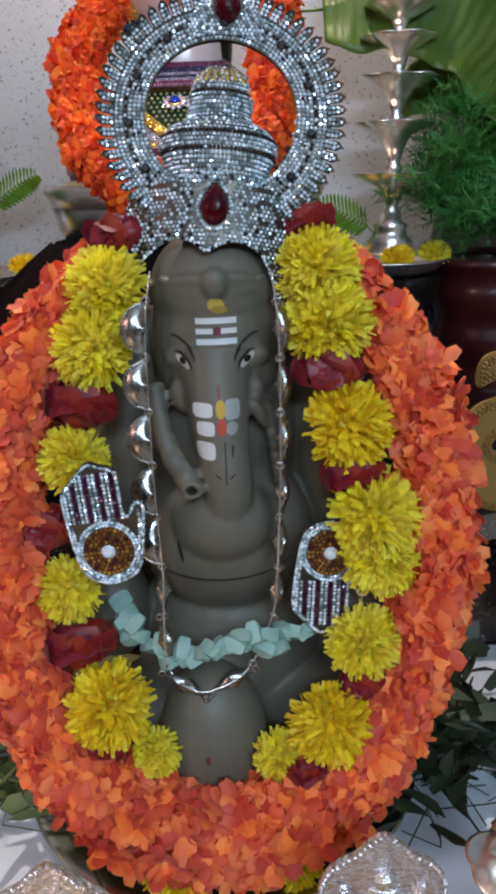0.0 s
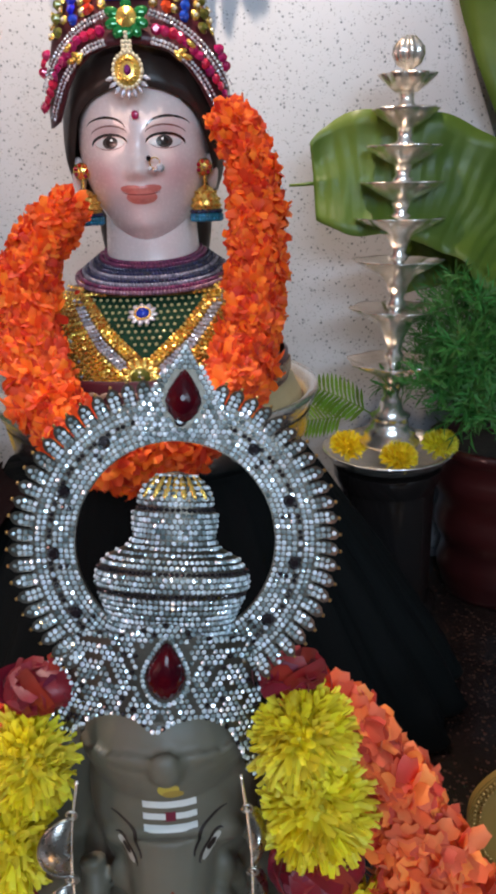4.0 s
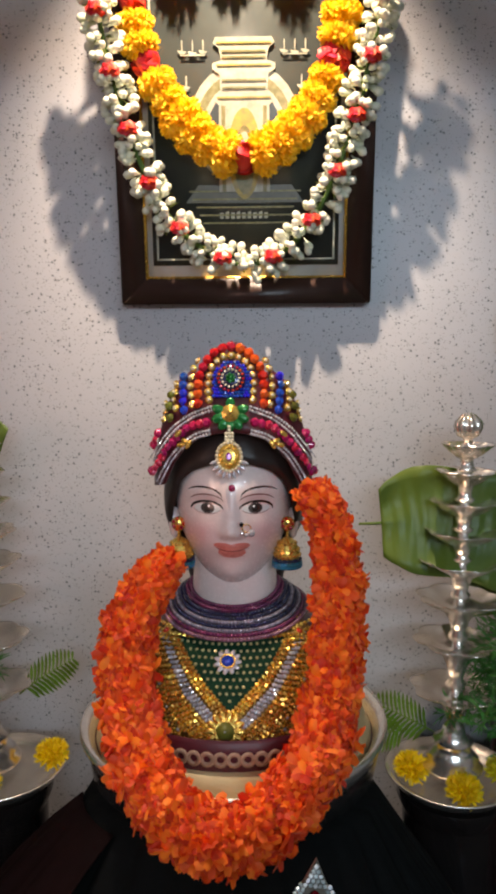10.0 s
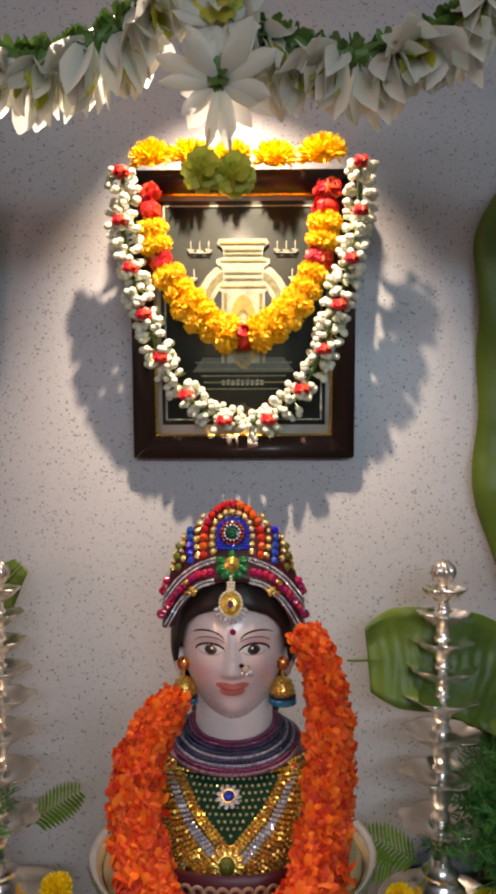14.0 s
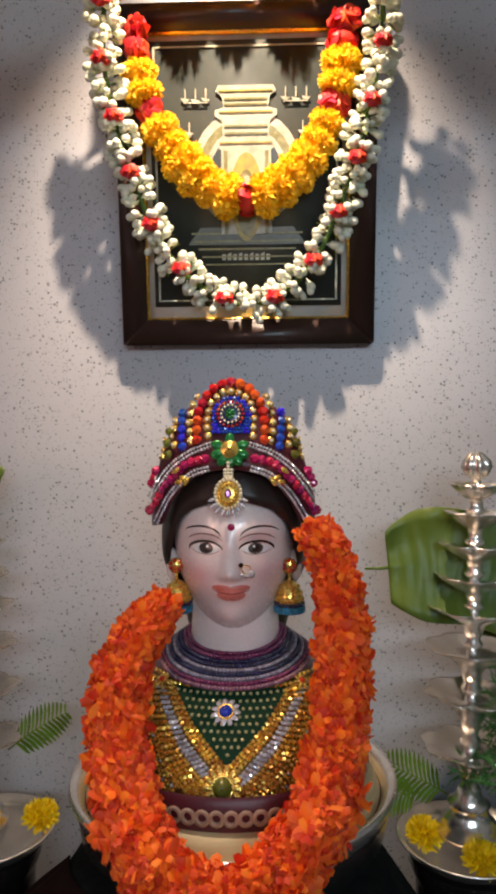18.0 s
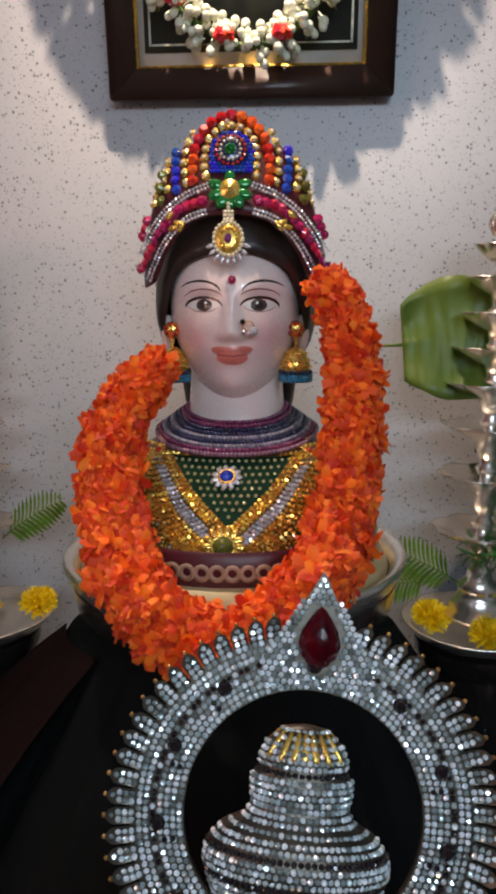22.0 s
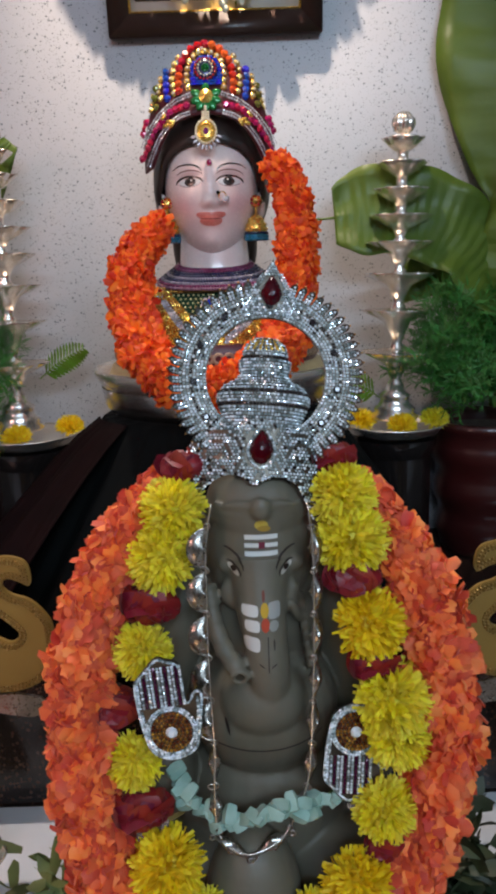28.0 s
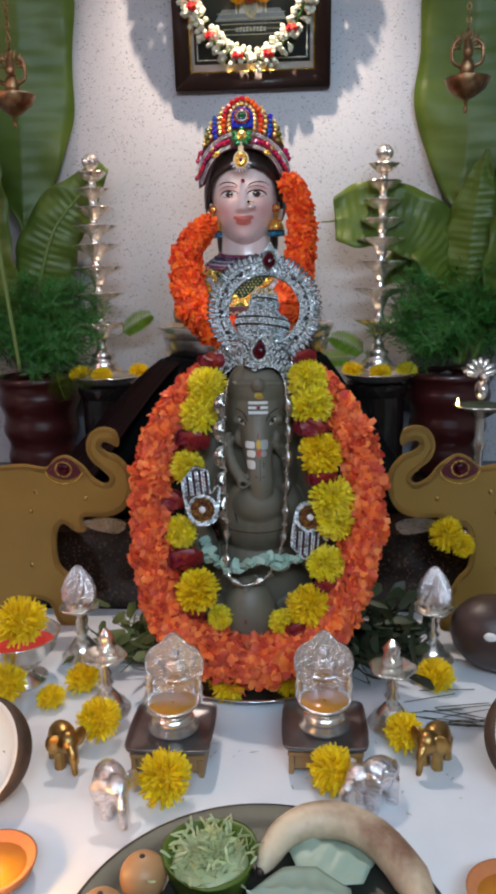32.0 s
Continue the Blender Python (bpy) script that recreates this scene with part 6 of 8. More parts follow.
arc = lambda cx, cz, rx, rz, a0=0, a1=360, n=28: [(cx + rx * math.cos(radians(a0 + (a1 - a0) * i / n)), cz + rz * math.sin(radians(a0 + (a1 - a0) * i / n))) for i in range(n)]
DIMP = surface("dim_print", (0.15, 0.14, 0.05), 0.35, second=(0.26, 0.25, 0.12), scale=160, amount=0.9, fine=400, bump=0)
GOLDPR = surface("gold_print", (0.42, 0.33, 0.07), 0.35, second=(0.24, 0.2, 0.08), scale=160, amount=0.9, fine=400, bump=0)
printed(arc(0, 0.205, 0.064, 0.066), PALEP, 0.0010)
printed(arc(0, 0.203, 0.056, 0.058), DIMP, 0.0016)
printed(arc(0, 0.200, 0.048, 0.050), PALEP, 0.0020)
printed(arc(0, 0.198, 0.043, 0.045), PHOTO, 0.0024)
printed([(-0.030, 0.13), (0.030, 0.13), (0.029, 0.225), (0.034, 0.229), (0.034, 0.236), (0.027, 0.240), (0.028, 0.258), (0.036, 0.263), (0.036, 0.269), (0.026, 0.272), (0.028, 0.284), (0.035, 0.290), (0.032, 0.296),
         (-0.032, 0.296), (-0.035, 0.290), (-0.028, 0.284), (-0.026, 0.272), (-0.036, 0.269), (-0.036, 0.263), (-0.028, 0.258), (-0.027, 0.240), (-0.034, 0.236), (-0.034, 0.229), (-0.029, 0.225)], PALEP, 0.0030)
printed(arc(0, 0.172, 0.019, 0.050), GOLDPR, 0.0040)
printed(arc(0, 0.165, 0.012, 0.038), DIMP, 0.0048)
printed(arc(0, 0.186, 0.006, 0.010), PALEP, 0.0054)
for z in (0.242, 0.250, 0.274, 0.280):
    printed([(-0.025, z), (0.025, z), (0.025, z + 0.0022), (-0.025, z + 0.0022)], DIMP, 0.0042)
for z in (0.232, 0.266, 0.289):
    printed([(-0.031, z), (0.031, z), (0.031, z + 0.0018), (-0.031, z + 0.0018)], GOLDPR, 0.0042)
for sx in (-1, 1):
    printed([(sx * 0.024 - 0.0022, 0.13), (sx * 0.024 + 0.0022, 0.13), (sx * 0.024 + 0.0022, 0.224), (sx * 0.024 - 0.0022, 0.224)], DIMP, 0.0044)
    for zz, cx in ((0.282, 0.058), (0.245, 0.078)):
        for off in (-0.012, 0.0, 0.012):
            printed(arc(sx * cx + off, zz + 0.1 * abs(off), 0.0052, 0.0042, 180, 360, 8), PALEP, 0.0030)
            printed([(sx * cx + off - 0.0007, zz), (sx * cx + off + 0.0007, zz), (sx * cx + off + 0.0007, zz + 0.011), (sx * cx + off - 0.0007, zz + 0.011)], PALEP, 0.0034)
        printed([(sx * cx - 0.014, zz - 0.005), (sx * cx + 0.014, zz - 0.005), (sx * cx + 0.014, zz - 0.0037), (sx * cx - 0.014, zz - 0.0037)], PALEP, 0.0036)
    printed([(sx * 0.106 - 0.0012, 0.052), (sx * 0.106 + 0.0012, 0.052), (sx * 0.106 + 0.0012, 0.340), (sx * 0.106 - 0.0012, 0.340)], PALEP, 0.0012)
for z in (0.052, 0.338):
    printed([(-0.104, z), (0.104, z), (0.104, z + 0.002), (-0.104, z + 0.002)], PALEP, 0.0014)
for k in range(5):
    printed([(-0.066 + 0.004 * k, 0.112 - 0.009 * k + 0.018), (0.066 - 0.004 * k, 0.112 - 0.009 * k + 0.018), (0.066 - 0.004 * k, 0.114 - 0.009 * k + 0.018), (-0.066 + 0.004 * k, 0.114 - 0.009 * k + 0.018)], DIMP, 0.0020)
printed([(-0.07, 0.118), (0.07, 0.118), (0.055, 0.138), (-0.055, 0.138)], surface("grey_print", (0.10, 0.11, 0.09), 0.35, second=(0.16, 0.16, 0.12), scale=120, fine=300, bump=0), 0.0012)
for k in range(9):
    printed([(-0.030 + 0.0066 * k, 0.100), (-0.0255 + 0.0066 * k, 0.100), (-0.0255 + 0.0066 * k, 0.107 + 0.002 * (k % 2)), (-0.030 + 0.0066 * k, 0.107)], PALEP, 0.0012)

# ---- hanging swag of white flowers ----
swag = thing("flower_swag", 0, 0, 0, "swag of white flowers on a green rope under the ceiling", "garland")
WHITEG = surface("white_lily_petal", (0.86, 0.85, 0.80), 0.5, second=(0.74, 0.73, 0.55), scale=26, amount=0.45, fine=300, bump=0.15, random_by="island", spread=0.1, thin=0.5)
YG = surface("yellow_green_petal", (0.60, 0.56, 0.05), 0.5, second=(0.26, 0.34, 0.04), scale=60, amount=0.7, fine=300, bump=0.1, random_by="island", spread=0.25, thin=0.25)
SW = []
knots = [-0.379, -0.094, 0.191]
for k0 in (-0.664, -0.379, -0.094, 0.191):
    for u in np.linspace(0, 1, 9)[:-1]:
        SW.append((k0 + 0.285 * u, 0.685, 2.118 - 0.088 * math.sin(math.pi * u) ** 0.75))
SW.append((0.476, 0.685, 2.118))
SWL = curve_through(SW, 4)
part("rope", tube(even(SWL, 0.01), 0.010, 10), GREEN, swag)
sp, sd = along(SWL, step=0.0022)
mats = []
for q, d in zip(sp, sd):
    for _ in range(3):
        lean = Vector((r.gauss(0, 1), r.gauss(0, 1), r.gauss(0.3, 0.8))).normalized()
        mats.append(np.array(Matrix.Translation(Vector(q) + lean * 0.006) @ frame_of(lean) @ pose(0, 0, 0, 0, 0, r.uniform(0, 360))))
part("rope_foliage", scattered(petal(0.014, 0.010, 0.7, 0.4, 2, 0.4), mats), GREEN, swag)["kind"] = "stuff"


def lily(seed, n=9, size=0.054):
    """A drooping flower: folded petals that hang along -z."""
    q = random.Random(seed)
    shapes = []
    for k in range(n):
        a = 360 * k / n + q.uniform(-25, 25)
        shapes.append(moved(petal(size * q.uniform(0.8, 1.15), size * q.uniform(0.30, 0.52), curl=q.uniform(-0.6, 0.5), cup=q.uniform(0.5, 1.3), n=6, tip=0.12, base=0.35), pose(0, 0, 0, 180, 0, a) @ pose(0, 0, 0, q.uniform(8, 40))))
    return joined(shapes)


LILY = [lily(k) for k in (51, 52, 53, 54)]
throat = joined([moved(petal(0.036, 0.018, curl=0.3, cup=0.5, n=4, tip=0.3), pose(0, 0, 0, 180, 0, a) @ pose(0, 0, 0, 10)) for a in (0, 120, 240)])
made = {}
for k, q in enumerate(even(SWL, 0.0235)):
    m = Matrix.Translation(Vector(q) + Vector((0, r.uniform(-0.014, 0.004), -0.004))) @ pose(0, 0, 0, r.uniform(-30, 12), r.uniform(-28, 28), r.uniform(0, 360))
    key = k % 4
    if key not in made:
        made[key] = part("white_flower", LILY[key], WHITEG, swag, m=m)
    else:
        again(made[key], m)
    if k % 3:
        m = m @ pose(0, 0, -0.006)
        if "throat" not in made:
            made["throat"] = part("flower_throat", throat, YG, swag, "yellow-green flower throat", m=m)
        else:
            again(made["throat"], m)
for kx in (-0.664, -0.379, -0.094, 0.191, 0.476):
    part("hanging_cord", tube([(kx, 0.685, 2.115), (kx, 0.685, CEILING)], 0.0014, 6), IVORY, swag)
# tassel at each knot
star = joined([moved(petal(0.050 * r.uniform(0.75, 1.15), 0.0155 * r.uniform(0.7, 1.2), curl=r.uniform(0.1, 0.9), cup=0.8, n=5, tip=0.1), pose(0, 0, 0, 0, 0, 360 * k / 21 + r.uniform(-9, 9)) @ pose(0, 0, 0, r.uniform(48, 96))) for k in range(21)])
rosette = joined([moved(petal(0.021, 0.018, curl=0.9, cup=0.4, n=3, tip=0.6), pose(0, 0, 0.004 * (k // 6), 0, 0, 60 * k + 30 * (k // 6)) @ pose(0, 0, 0, 80 - 28 * (k // 6))) for k in range(15)])
made = {}
for kx in knots:
    base = Vector((kx + 0.028, 0.672, 0))
    for name, shape, mat, z, aim, s in (("white_star", star, WHITEG, 1.995, (0, -0.75, -0.45), 1.0), ("white_star", star, WHITEG, 2.045, (0.1, -0.8, 0.0), 0.8), ("green_heart", rosette, GREEN, 2.000, (0, -1, 0.3), 0.6),
                                        ("green_heart", rosette, YG, 2.06, (0, -1, 0.1), 1.0), ("green_heart", rosette, GREEN, 2.10, (0, -0.8, 0.5), 1.3)):
        m = Matrix.Translation(base + Vector((0, -0.012, z))) @ frame_of(aim) @ Matrix.Diagonal((s, s, s, 1))
        if (name, mat.name) not in made:
            made[(name, mat.name)] = part(name, shape, mat, swag, m=m)
        else:
            again(made[(name, mat.name)], m)
    for dx, dz in ((-0.014, 1.922), (0.013, 1.918)):
        part("cord", tube([(kx + 0.028 + dx * 0.3, 0.668, 1.985), (kx + 0.028 + dx, 0.668, dz)], 0.0014, 6), IVORY, swag)
        for aim, s in (((0, -1, 0.1), 0.85), ((0.6, -0.6, -0.5), 0.7), ((-0.6, -0.6, -0.5), 0.7)):
            m = Matrix.Translation((kx + 0.028 + dx, 0.664, dz)) @ frame_of(aim) @ Matrix.Diagonal((s, s, s, 1))
            if "hang" not in made:
                made["hang"] = part("hanging_rosette", rosette, YG, swag, "yellow-green rosette", m=m)
            else:
                again(made["hang"], m)

# ---- banana leaves, ferns and pots ----
def leaf_blade(mid, half, side, droop=0.15, ripple=0.004, n=110, seed=0):
    """A broad leaf along the line mid; half: half-widths along it; side: which way the blade spreads."""
    q = random.Random(seed)
    line = curve_through(mid, 12)
    line = even(line, np.linalg.norm(np.diff(line, axis=0), axis=1).sum() / n)
    w = np.interp(np.linspace(0, 1, len(line)), np.linspace(0, 1, len(half)), half)
    v, f = [], []
    cols = (-1, -0.8, -0.55, -0.28, -0.05, 0, 0.05, 0.28, 0.55, 0.8, 1)
    ph = q.uniform(0, 6)
    for k, p in enumerate(line):
        d = Vector(line[min(k + 1, len(line) - 1)] - line[max(k - 1, 0)]).normalized()
        s = Vector(side)
        s = (s - s.dot(d) * d).normalized()
        up = s.cross(d)
        for c in cols:
            lift = -droop * abs(c) ** 1.6 * w[k] + ripple * abs(c) * (math.sin(k * 0.45 + ph + 2 * c) + 0.8 * math.sin(k * 0.21 + 5 * c)) + 0.0011 * math.sin(k * 1.75 - 3 * abs(c)) * (1 - abs(c) ** 3) + (0.004 if abs(c) < 0.06 else 0)
            v.append(Vector(p) + s * c * w[k] * (1 + 0.025 * math.sin(k * 0.30 + 9 * c) + 0.03 * math.sin(k * 0.11 + 4 * c)) + up * lift)
    m = len(cols)
    for k in range(len(line) - 1):
        for j in range(m - 1):
            f.append((k * m + j, k * m + j + 1, (k + 1) * m + j + 1, (k + 1) * m + j))
    return arr([tuple(x) for x in v]), f, line


RIB = surface("pale_leaf_rib", (0.20, 0.28, 0.08), 0.4, second=(0.14, 0.22, 0.05), scale=20, fine=200, bump=0.05)


def plant(name, label, x, y, leaves):
    root = thing(name, 0, 0, 0, label, "plant", "banana plants")
    for k, (mid, half, side, droop) in enumerate(leaves):
        v, f, line = leaf_blade(mid, half, side, droop, seed=k + int(100 * abs(x)))
        ob = part("leaf", (v, f), LEAF, root)
        ob.modifiers.new("thick", "SOLIDIFY").thickness = 0.0012
        part("midrib", tube(line, np.linspace(0.0045, 0.0012, len(line)), 8), RIB, ob)
    return root


HANGING = tuple(0.006 + 0.099 * math.sin(math.pi / 2 * min(1, max(0, (u - 0.30) / 0.26))) ** 0.8 * (1 - max(0, (u - 0.85) / 0.15) ** 2 * 0.9) for u in np.linspace(0, 1, 50))
plant("banana_plant", "banana plant with broad green leaves against the wall", 0.3, 1.0, [
    ([(0.345, 1.03, 1.16), (0.350, 1.035, 1.40), (0.362, 1.04, 1.60), (0.372, 1.045, 1.80), (0.365, 1.03, 2.00), (0.35, 1.01, 2.10)], HANGING, (1, -0.15, 0), 0.10),
    ([(0.345, 1.01, 1.15), (0.345, 1.00, 1.30), (0.300, 0.985, 1.378), (0.240, 0.980, 1.418), (0.17, 0.985, 1.432), (0.106, 0.995, 1.428)], tuple(0.063 * float(np.interp(u, [0, 0.2, 0.34, 0.5, 0.8, 0.93, 0.98, 1], [0.08, 0.4, 0.95, 1.05, 1, 0.92, 0.74, 0.62])) for u in np.linspace(0, 1, 50)), (0.1, 0.25, 1), -0.22),
    ([(0.350, 1.02, 1.15), (0.345, 1.02, 1.27), (0.300, 1.02, 1.345), (0.245, 1.02, 1.345), (0.198, 1.025, 1.305)], (0.008, 0.035, 0.055, 0.050, 0.006), (0.15, 0.3, 1), -0.2),
    ([(0.352, 0.99, 1.15), (0.356, 0.98, 1.28), (0.362, 0.97, 1.40), (0.372, 0.965, 1.50), (0.382, 0.965, 1.545)], (0.01, 0.035, 0.058, 0.045, 0.004), (1, -0.3, 0), 0.2),
    ([(0.375, 0.98, 1.15), (0.43, 0.96, 1.34), (0.47, 0.95, 1.50), (0.48, 0.95, 1.70)], (0.008, 0.05, 0.07, 0.02), (1, 0.5, 0), 0.2),
])
stub = scene.objects["banana_plant"].children[1]
part("cut_stalk", tube([(0.115, 0.994, 1.4285), (0.096, 0.995, 1.4270), (0.080, 0.996, 1.4265)], (0.0022, 0.0018, 0.0014), 8), LEAF, stub, "cut end of the leaf stalk")
plant("banana_plant", "banana plant with broad green leaves behind the lamp", -0.5, 1.0, [
    ([(-0.51, 1.03, 1.16), (-0.52, 1.035, 1.40), (-0.515, 1.04, 1.60), (-0.505, 1.045, 1.80), (-0.50, 1.03, 2.00), (-0.50, 1.01, 2.10)], HANGING, (1, 0.15, 0), 0.10),
    ([(-0.50, 1.00, 1.15), (-0.49, 1.00, 1.30), (-0.45, 1.00, 1.42), (-0.395, 1.01, 1.49), (-0.345, 1.02, 1.545)], (0.006, 0.03, 0.06, 0.052, 0.012), (-0.75, -0.2, 0.65), -0.15),
    ([(-0.53, 0.97, 1.15), (-0.56, 0.95, 1.34), (-0.58, 0.94, 1.50), (-0.60, 0.94, 1.70)], (0.008, 0.05, 0.07, 0.02), (1, -0.4, 0), 0.2),
])


def frond(length, leaflets, size, bend=0.5, width=0.0045):
    """A feathery frond from the origin along +z, bending towards -y."""
    t = np.linspace(0, 1, 14)
    line = np.stack([0 * t, -length * bend * t ** 2, length * np.sqrt(np.maximum(0.05, t)) * t ** 0.5 * (1 - 0.25 * t)], 1)
    shapes = [tube(line, np.linspace(0.0016, 0.0005, 14), 5)]
    for i in range(leaflets):
        u = 0.12 + 0.88 * (i + 0.5) / leaflets
        p = np.array([np.interp(u, t, line[:, k]) for k in range(3)])
        s = size * math.sin(math.pi * (0.15 + 0.8 * u)) ** 0.6
        for side in (-1, 1):
            shapes.append(moved(petal(s, width, curl=0.5, cup=0.25, n=3, tip=0.2), Matrix.Translation(p) @ frame_of((side * 0.9, -0.35 - bend * u, 0.62 - 0.4 * u), (0, -1, 0.3))))
    return joined(shapes)


def plume(seed, length=0.15):
    """A bushy plume of needle-fine leaves from the origin along +z: a bent stem, side twigs, needles all round them."""
    q = random.Random(seed)
    t = np.linspace(0, 1, 10)
    bend, sway = q.uniform(0.25, 0.5), q.uniform(-0.2, 0.2)
    line = np.stack([length * sway * t ** 2, -length * bend * t ** 2, length * t * (1 - 0.2 * t)], 1)
    shapes, mats = [tube(line, np.linspace(0.0013, 0.0005, 10), 5)], []
    for i in range(34):
        u = 0.10 + 0.90 * (i + 0.5) / 34
        p = Vector([float(np.interp(u, t, line[:, k])) for k in range(3)])
        a = 2.39996 * i
        way = Vector((math.cos(a), math.sin(a), 0.75)).normalized()
        far = 0.040 * math.sin(math.pi * (0.22 + 0.72 * u)) + 0.006
        for n in range(10):
            w = (n + 0.5) / 10
            out = (way + Vector([q.uniform(-0.75, 0.75) for _ in range(3)])).normalized()
            s = q.uniform(0.7, 1.2)
            mats.append(np.array(Matrix.Translation(p + way * far * w) @ frame_of(out) @ Matrix.Diagonal((s, s, s, 1))))
    shapes.append(scattered(petal(0.0125, 0.0017, curl=0.4, cup=0.2, n=2, tip=0.2), mats))
    return joined(shapes)


FRONDS = [plume(k) for k in (1, 2, 3)]


def fern(x, y, z, places, label):
    root = thing("fern", x, y, z, label, "fern", "ferns")
    made = {}
    q = random.Random(int(1000 * abs(x)))
    for k, (px, py, pz, aim, s) in enumerate(places):
        m = Matrix.Translation((px - x, py - y, pz - z)) @ frame_of(aim, (0.1, 1, 0.2)) @ pose(0, 0, 0, 0, 0, q.uniform(-60, 60)) @ Matrix.Diagonal((s, s, s, 1))
        if k % 3 not in made:
            made[k % 3] = part("frond", FRONDS[k % 3], FERN, root, m=m)
        else:
            again(made[k % 3], m)
    return root


def fern_spread(cx, cy, cz, n, seed, wide):
    q = random.Random(seed)
    return [(cx + q.uniform(-wide, wide), cy + q.uniform(-0.03, 0.03), cz + q.uniform(-0.02, 0.08), (q.uniform(-0.7, 0.7), q.uniform(-0.9, -0.1), q.uniform(0.2, 1.0)), q.uniform(0.75, 1.15)) for _ in range(n)]


fern(0.33, 0.985, 1.13, fern_spread(0.335, 1.020, 1.165, 60, 2, 0.085), "dense feathery green fern in a dark pot")
fern(-0.50, 0.985, 1.13, fern_spread(-0.505, 1.010, 1.160, 60, 6, 0.090), "dense feathery green fern in a dark pot")
SPRIG = surface("bright_fern", (0.15, 0.29, 0.025), 0.5, second=(0.24, 0.38, 0.05), scale=30, fine=200, bump=0.1, random_by="island", spread=0.2, thin=0.2)
for x, y, z, aim, s in ((-0.330, 1.0, 1.213, (0.72, -0.25, 0.65), 0.66), (0.175, 1.0, 1.168, (-0.70, -0.35, 0.55), 0.70), (-0.44, 0.93, 1.15, (0.25, -0.8, -0.15), 0.75), (-0.42, 0.95, 1.13, (0.5, -0.7, 0.2), 0.6), (0.15, 1.02, 1.16, (-0.5, -0.3, 0.1), 0.6)):
    ob = tagged(solid("fern_sprig", frond(0.15, 13, 0.040, 0.30, 0.0105), SPRIG), "light green fern sprig beside a lamp dish", "fern", "fern sprigs")
    ob.matrix_basis = Matrix.Translation((x, y, z)) @ frame_of(aim, (0, -1, 0.6)) @ Matrix.Diagonal((s, s, s, 1))
BARK = surface("potting_soil", (0.03, 0.02, 0.013), 0.9, second=(0.05, 0.035, 0.022), scale=80, fine=300, bump=0.8, depth=0.003)
for x in (0.335, -0.505):
    pt = thing("plant_pot", x, 1.0, STEP, "dark red ribbed plant pot on the granite step", "pot", "plant pots")
    part("body", lathe([(0.001, 0.0), (0.060, 0.0), (0.064, 0.01)] + [(0.066 + 0.004 * math.sin(k * 1.1) + 0.001 * k, 0.02 + 0.0105 * k) for k in range(16)] + [(0.083, 0.190)], 48), POT, pt)
    part("rim", lathe([(0.082, 0.188), (0.085, 0.192), (0.088, 0.205), (0.082, 0.206), (0.078, 0.195), (0.077, 0.186)], 48), POT, pt)
    part("soil", lathe([(0.001, 0.188), (0.04, 0.189), (0.078, 0.186)], 32), BARK, pt, "dark soil")

# ---- flowers on the lamp dishes ----
for lx, off in ((0.188, ((-0.047, -0.006, 1), (0.003, -0.052, 1), (0.058, -0.014, 0))), (-0.355, ((-0.046, -0.022, 1), (0.006, -0.050, 1), (0.066, 0.016, 1)))):
    for dx, dy, bright in off:
        fl = tagged(solid("chrysanthemum", FLAT[1], YELLOW if bright else LIME), "yellow chrysanthemum lying on the lamp's silver dish", "flower", "flowers on the dishes")
        fl.matrix_basis = Matrix.Translation((lx + dx, 0.972 + dy, STEP + 0.190 + 0.022)) @ frame_of((r.uniform(-0.2, 0.2), -0.35, 1)) @ Matrix.Diagonal((0.72, 0.72, 0.72, 1))

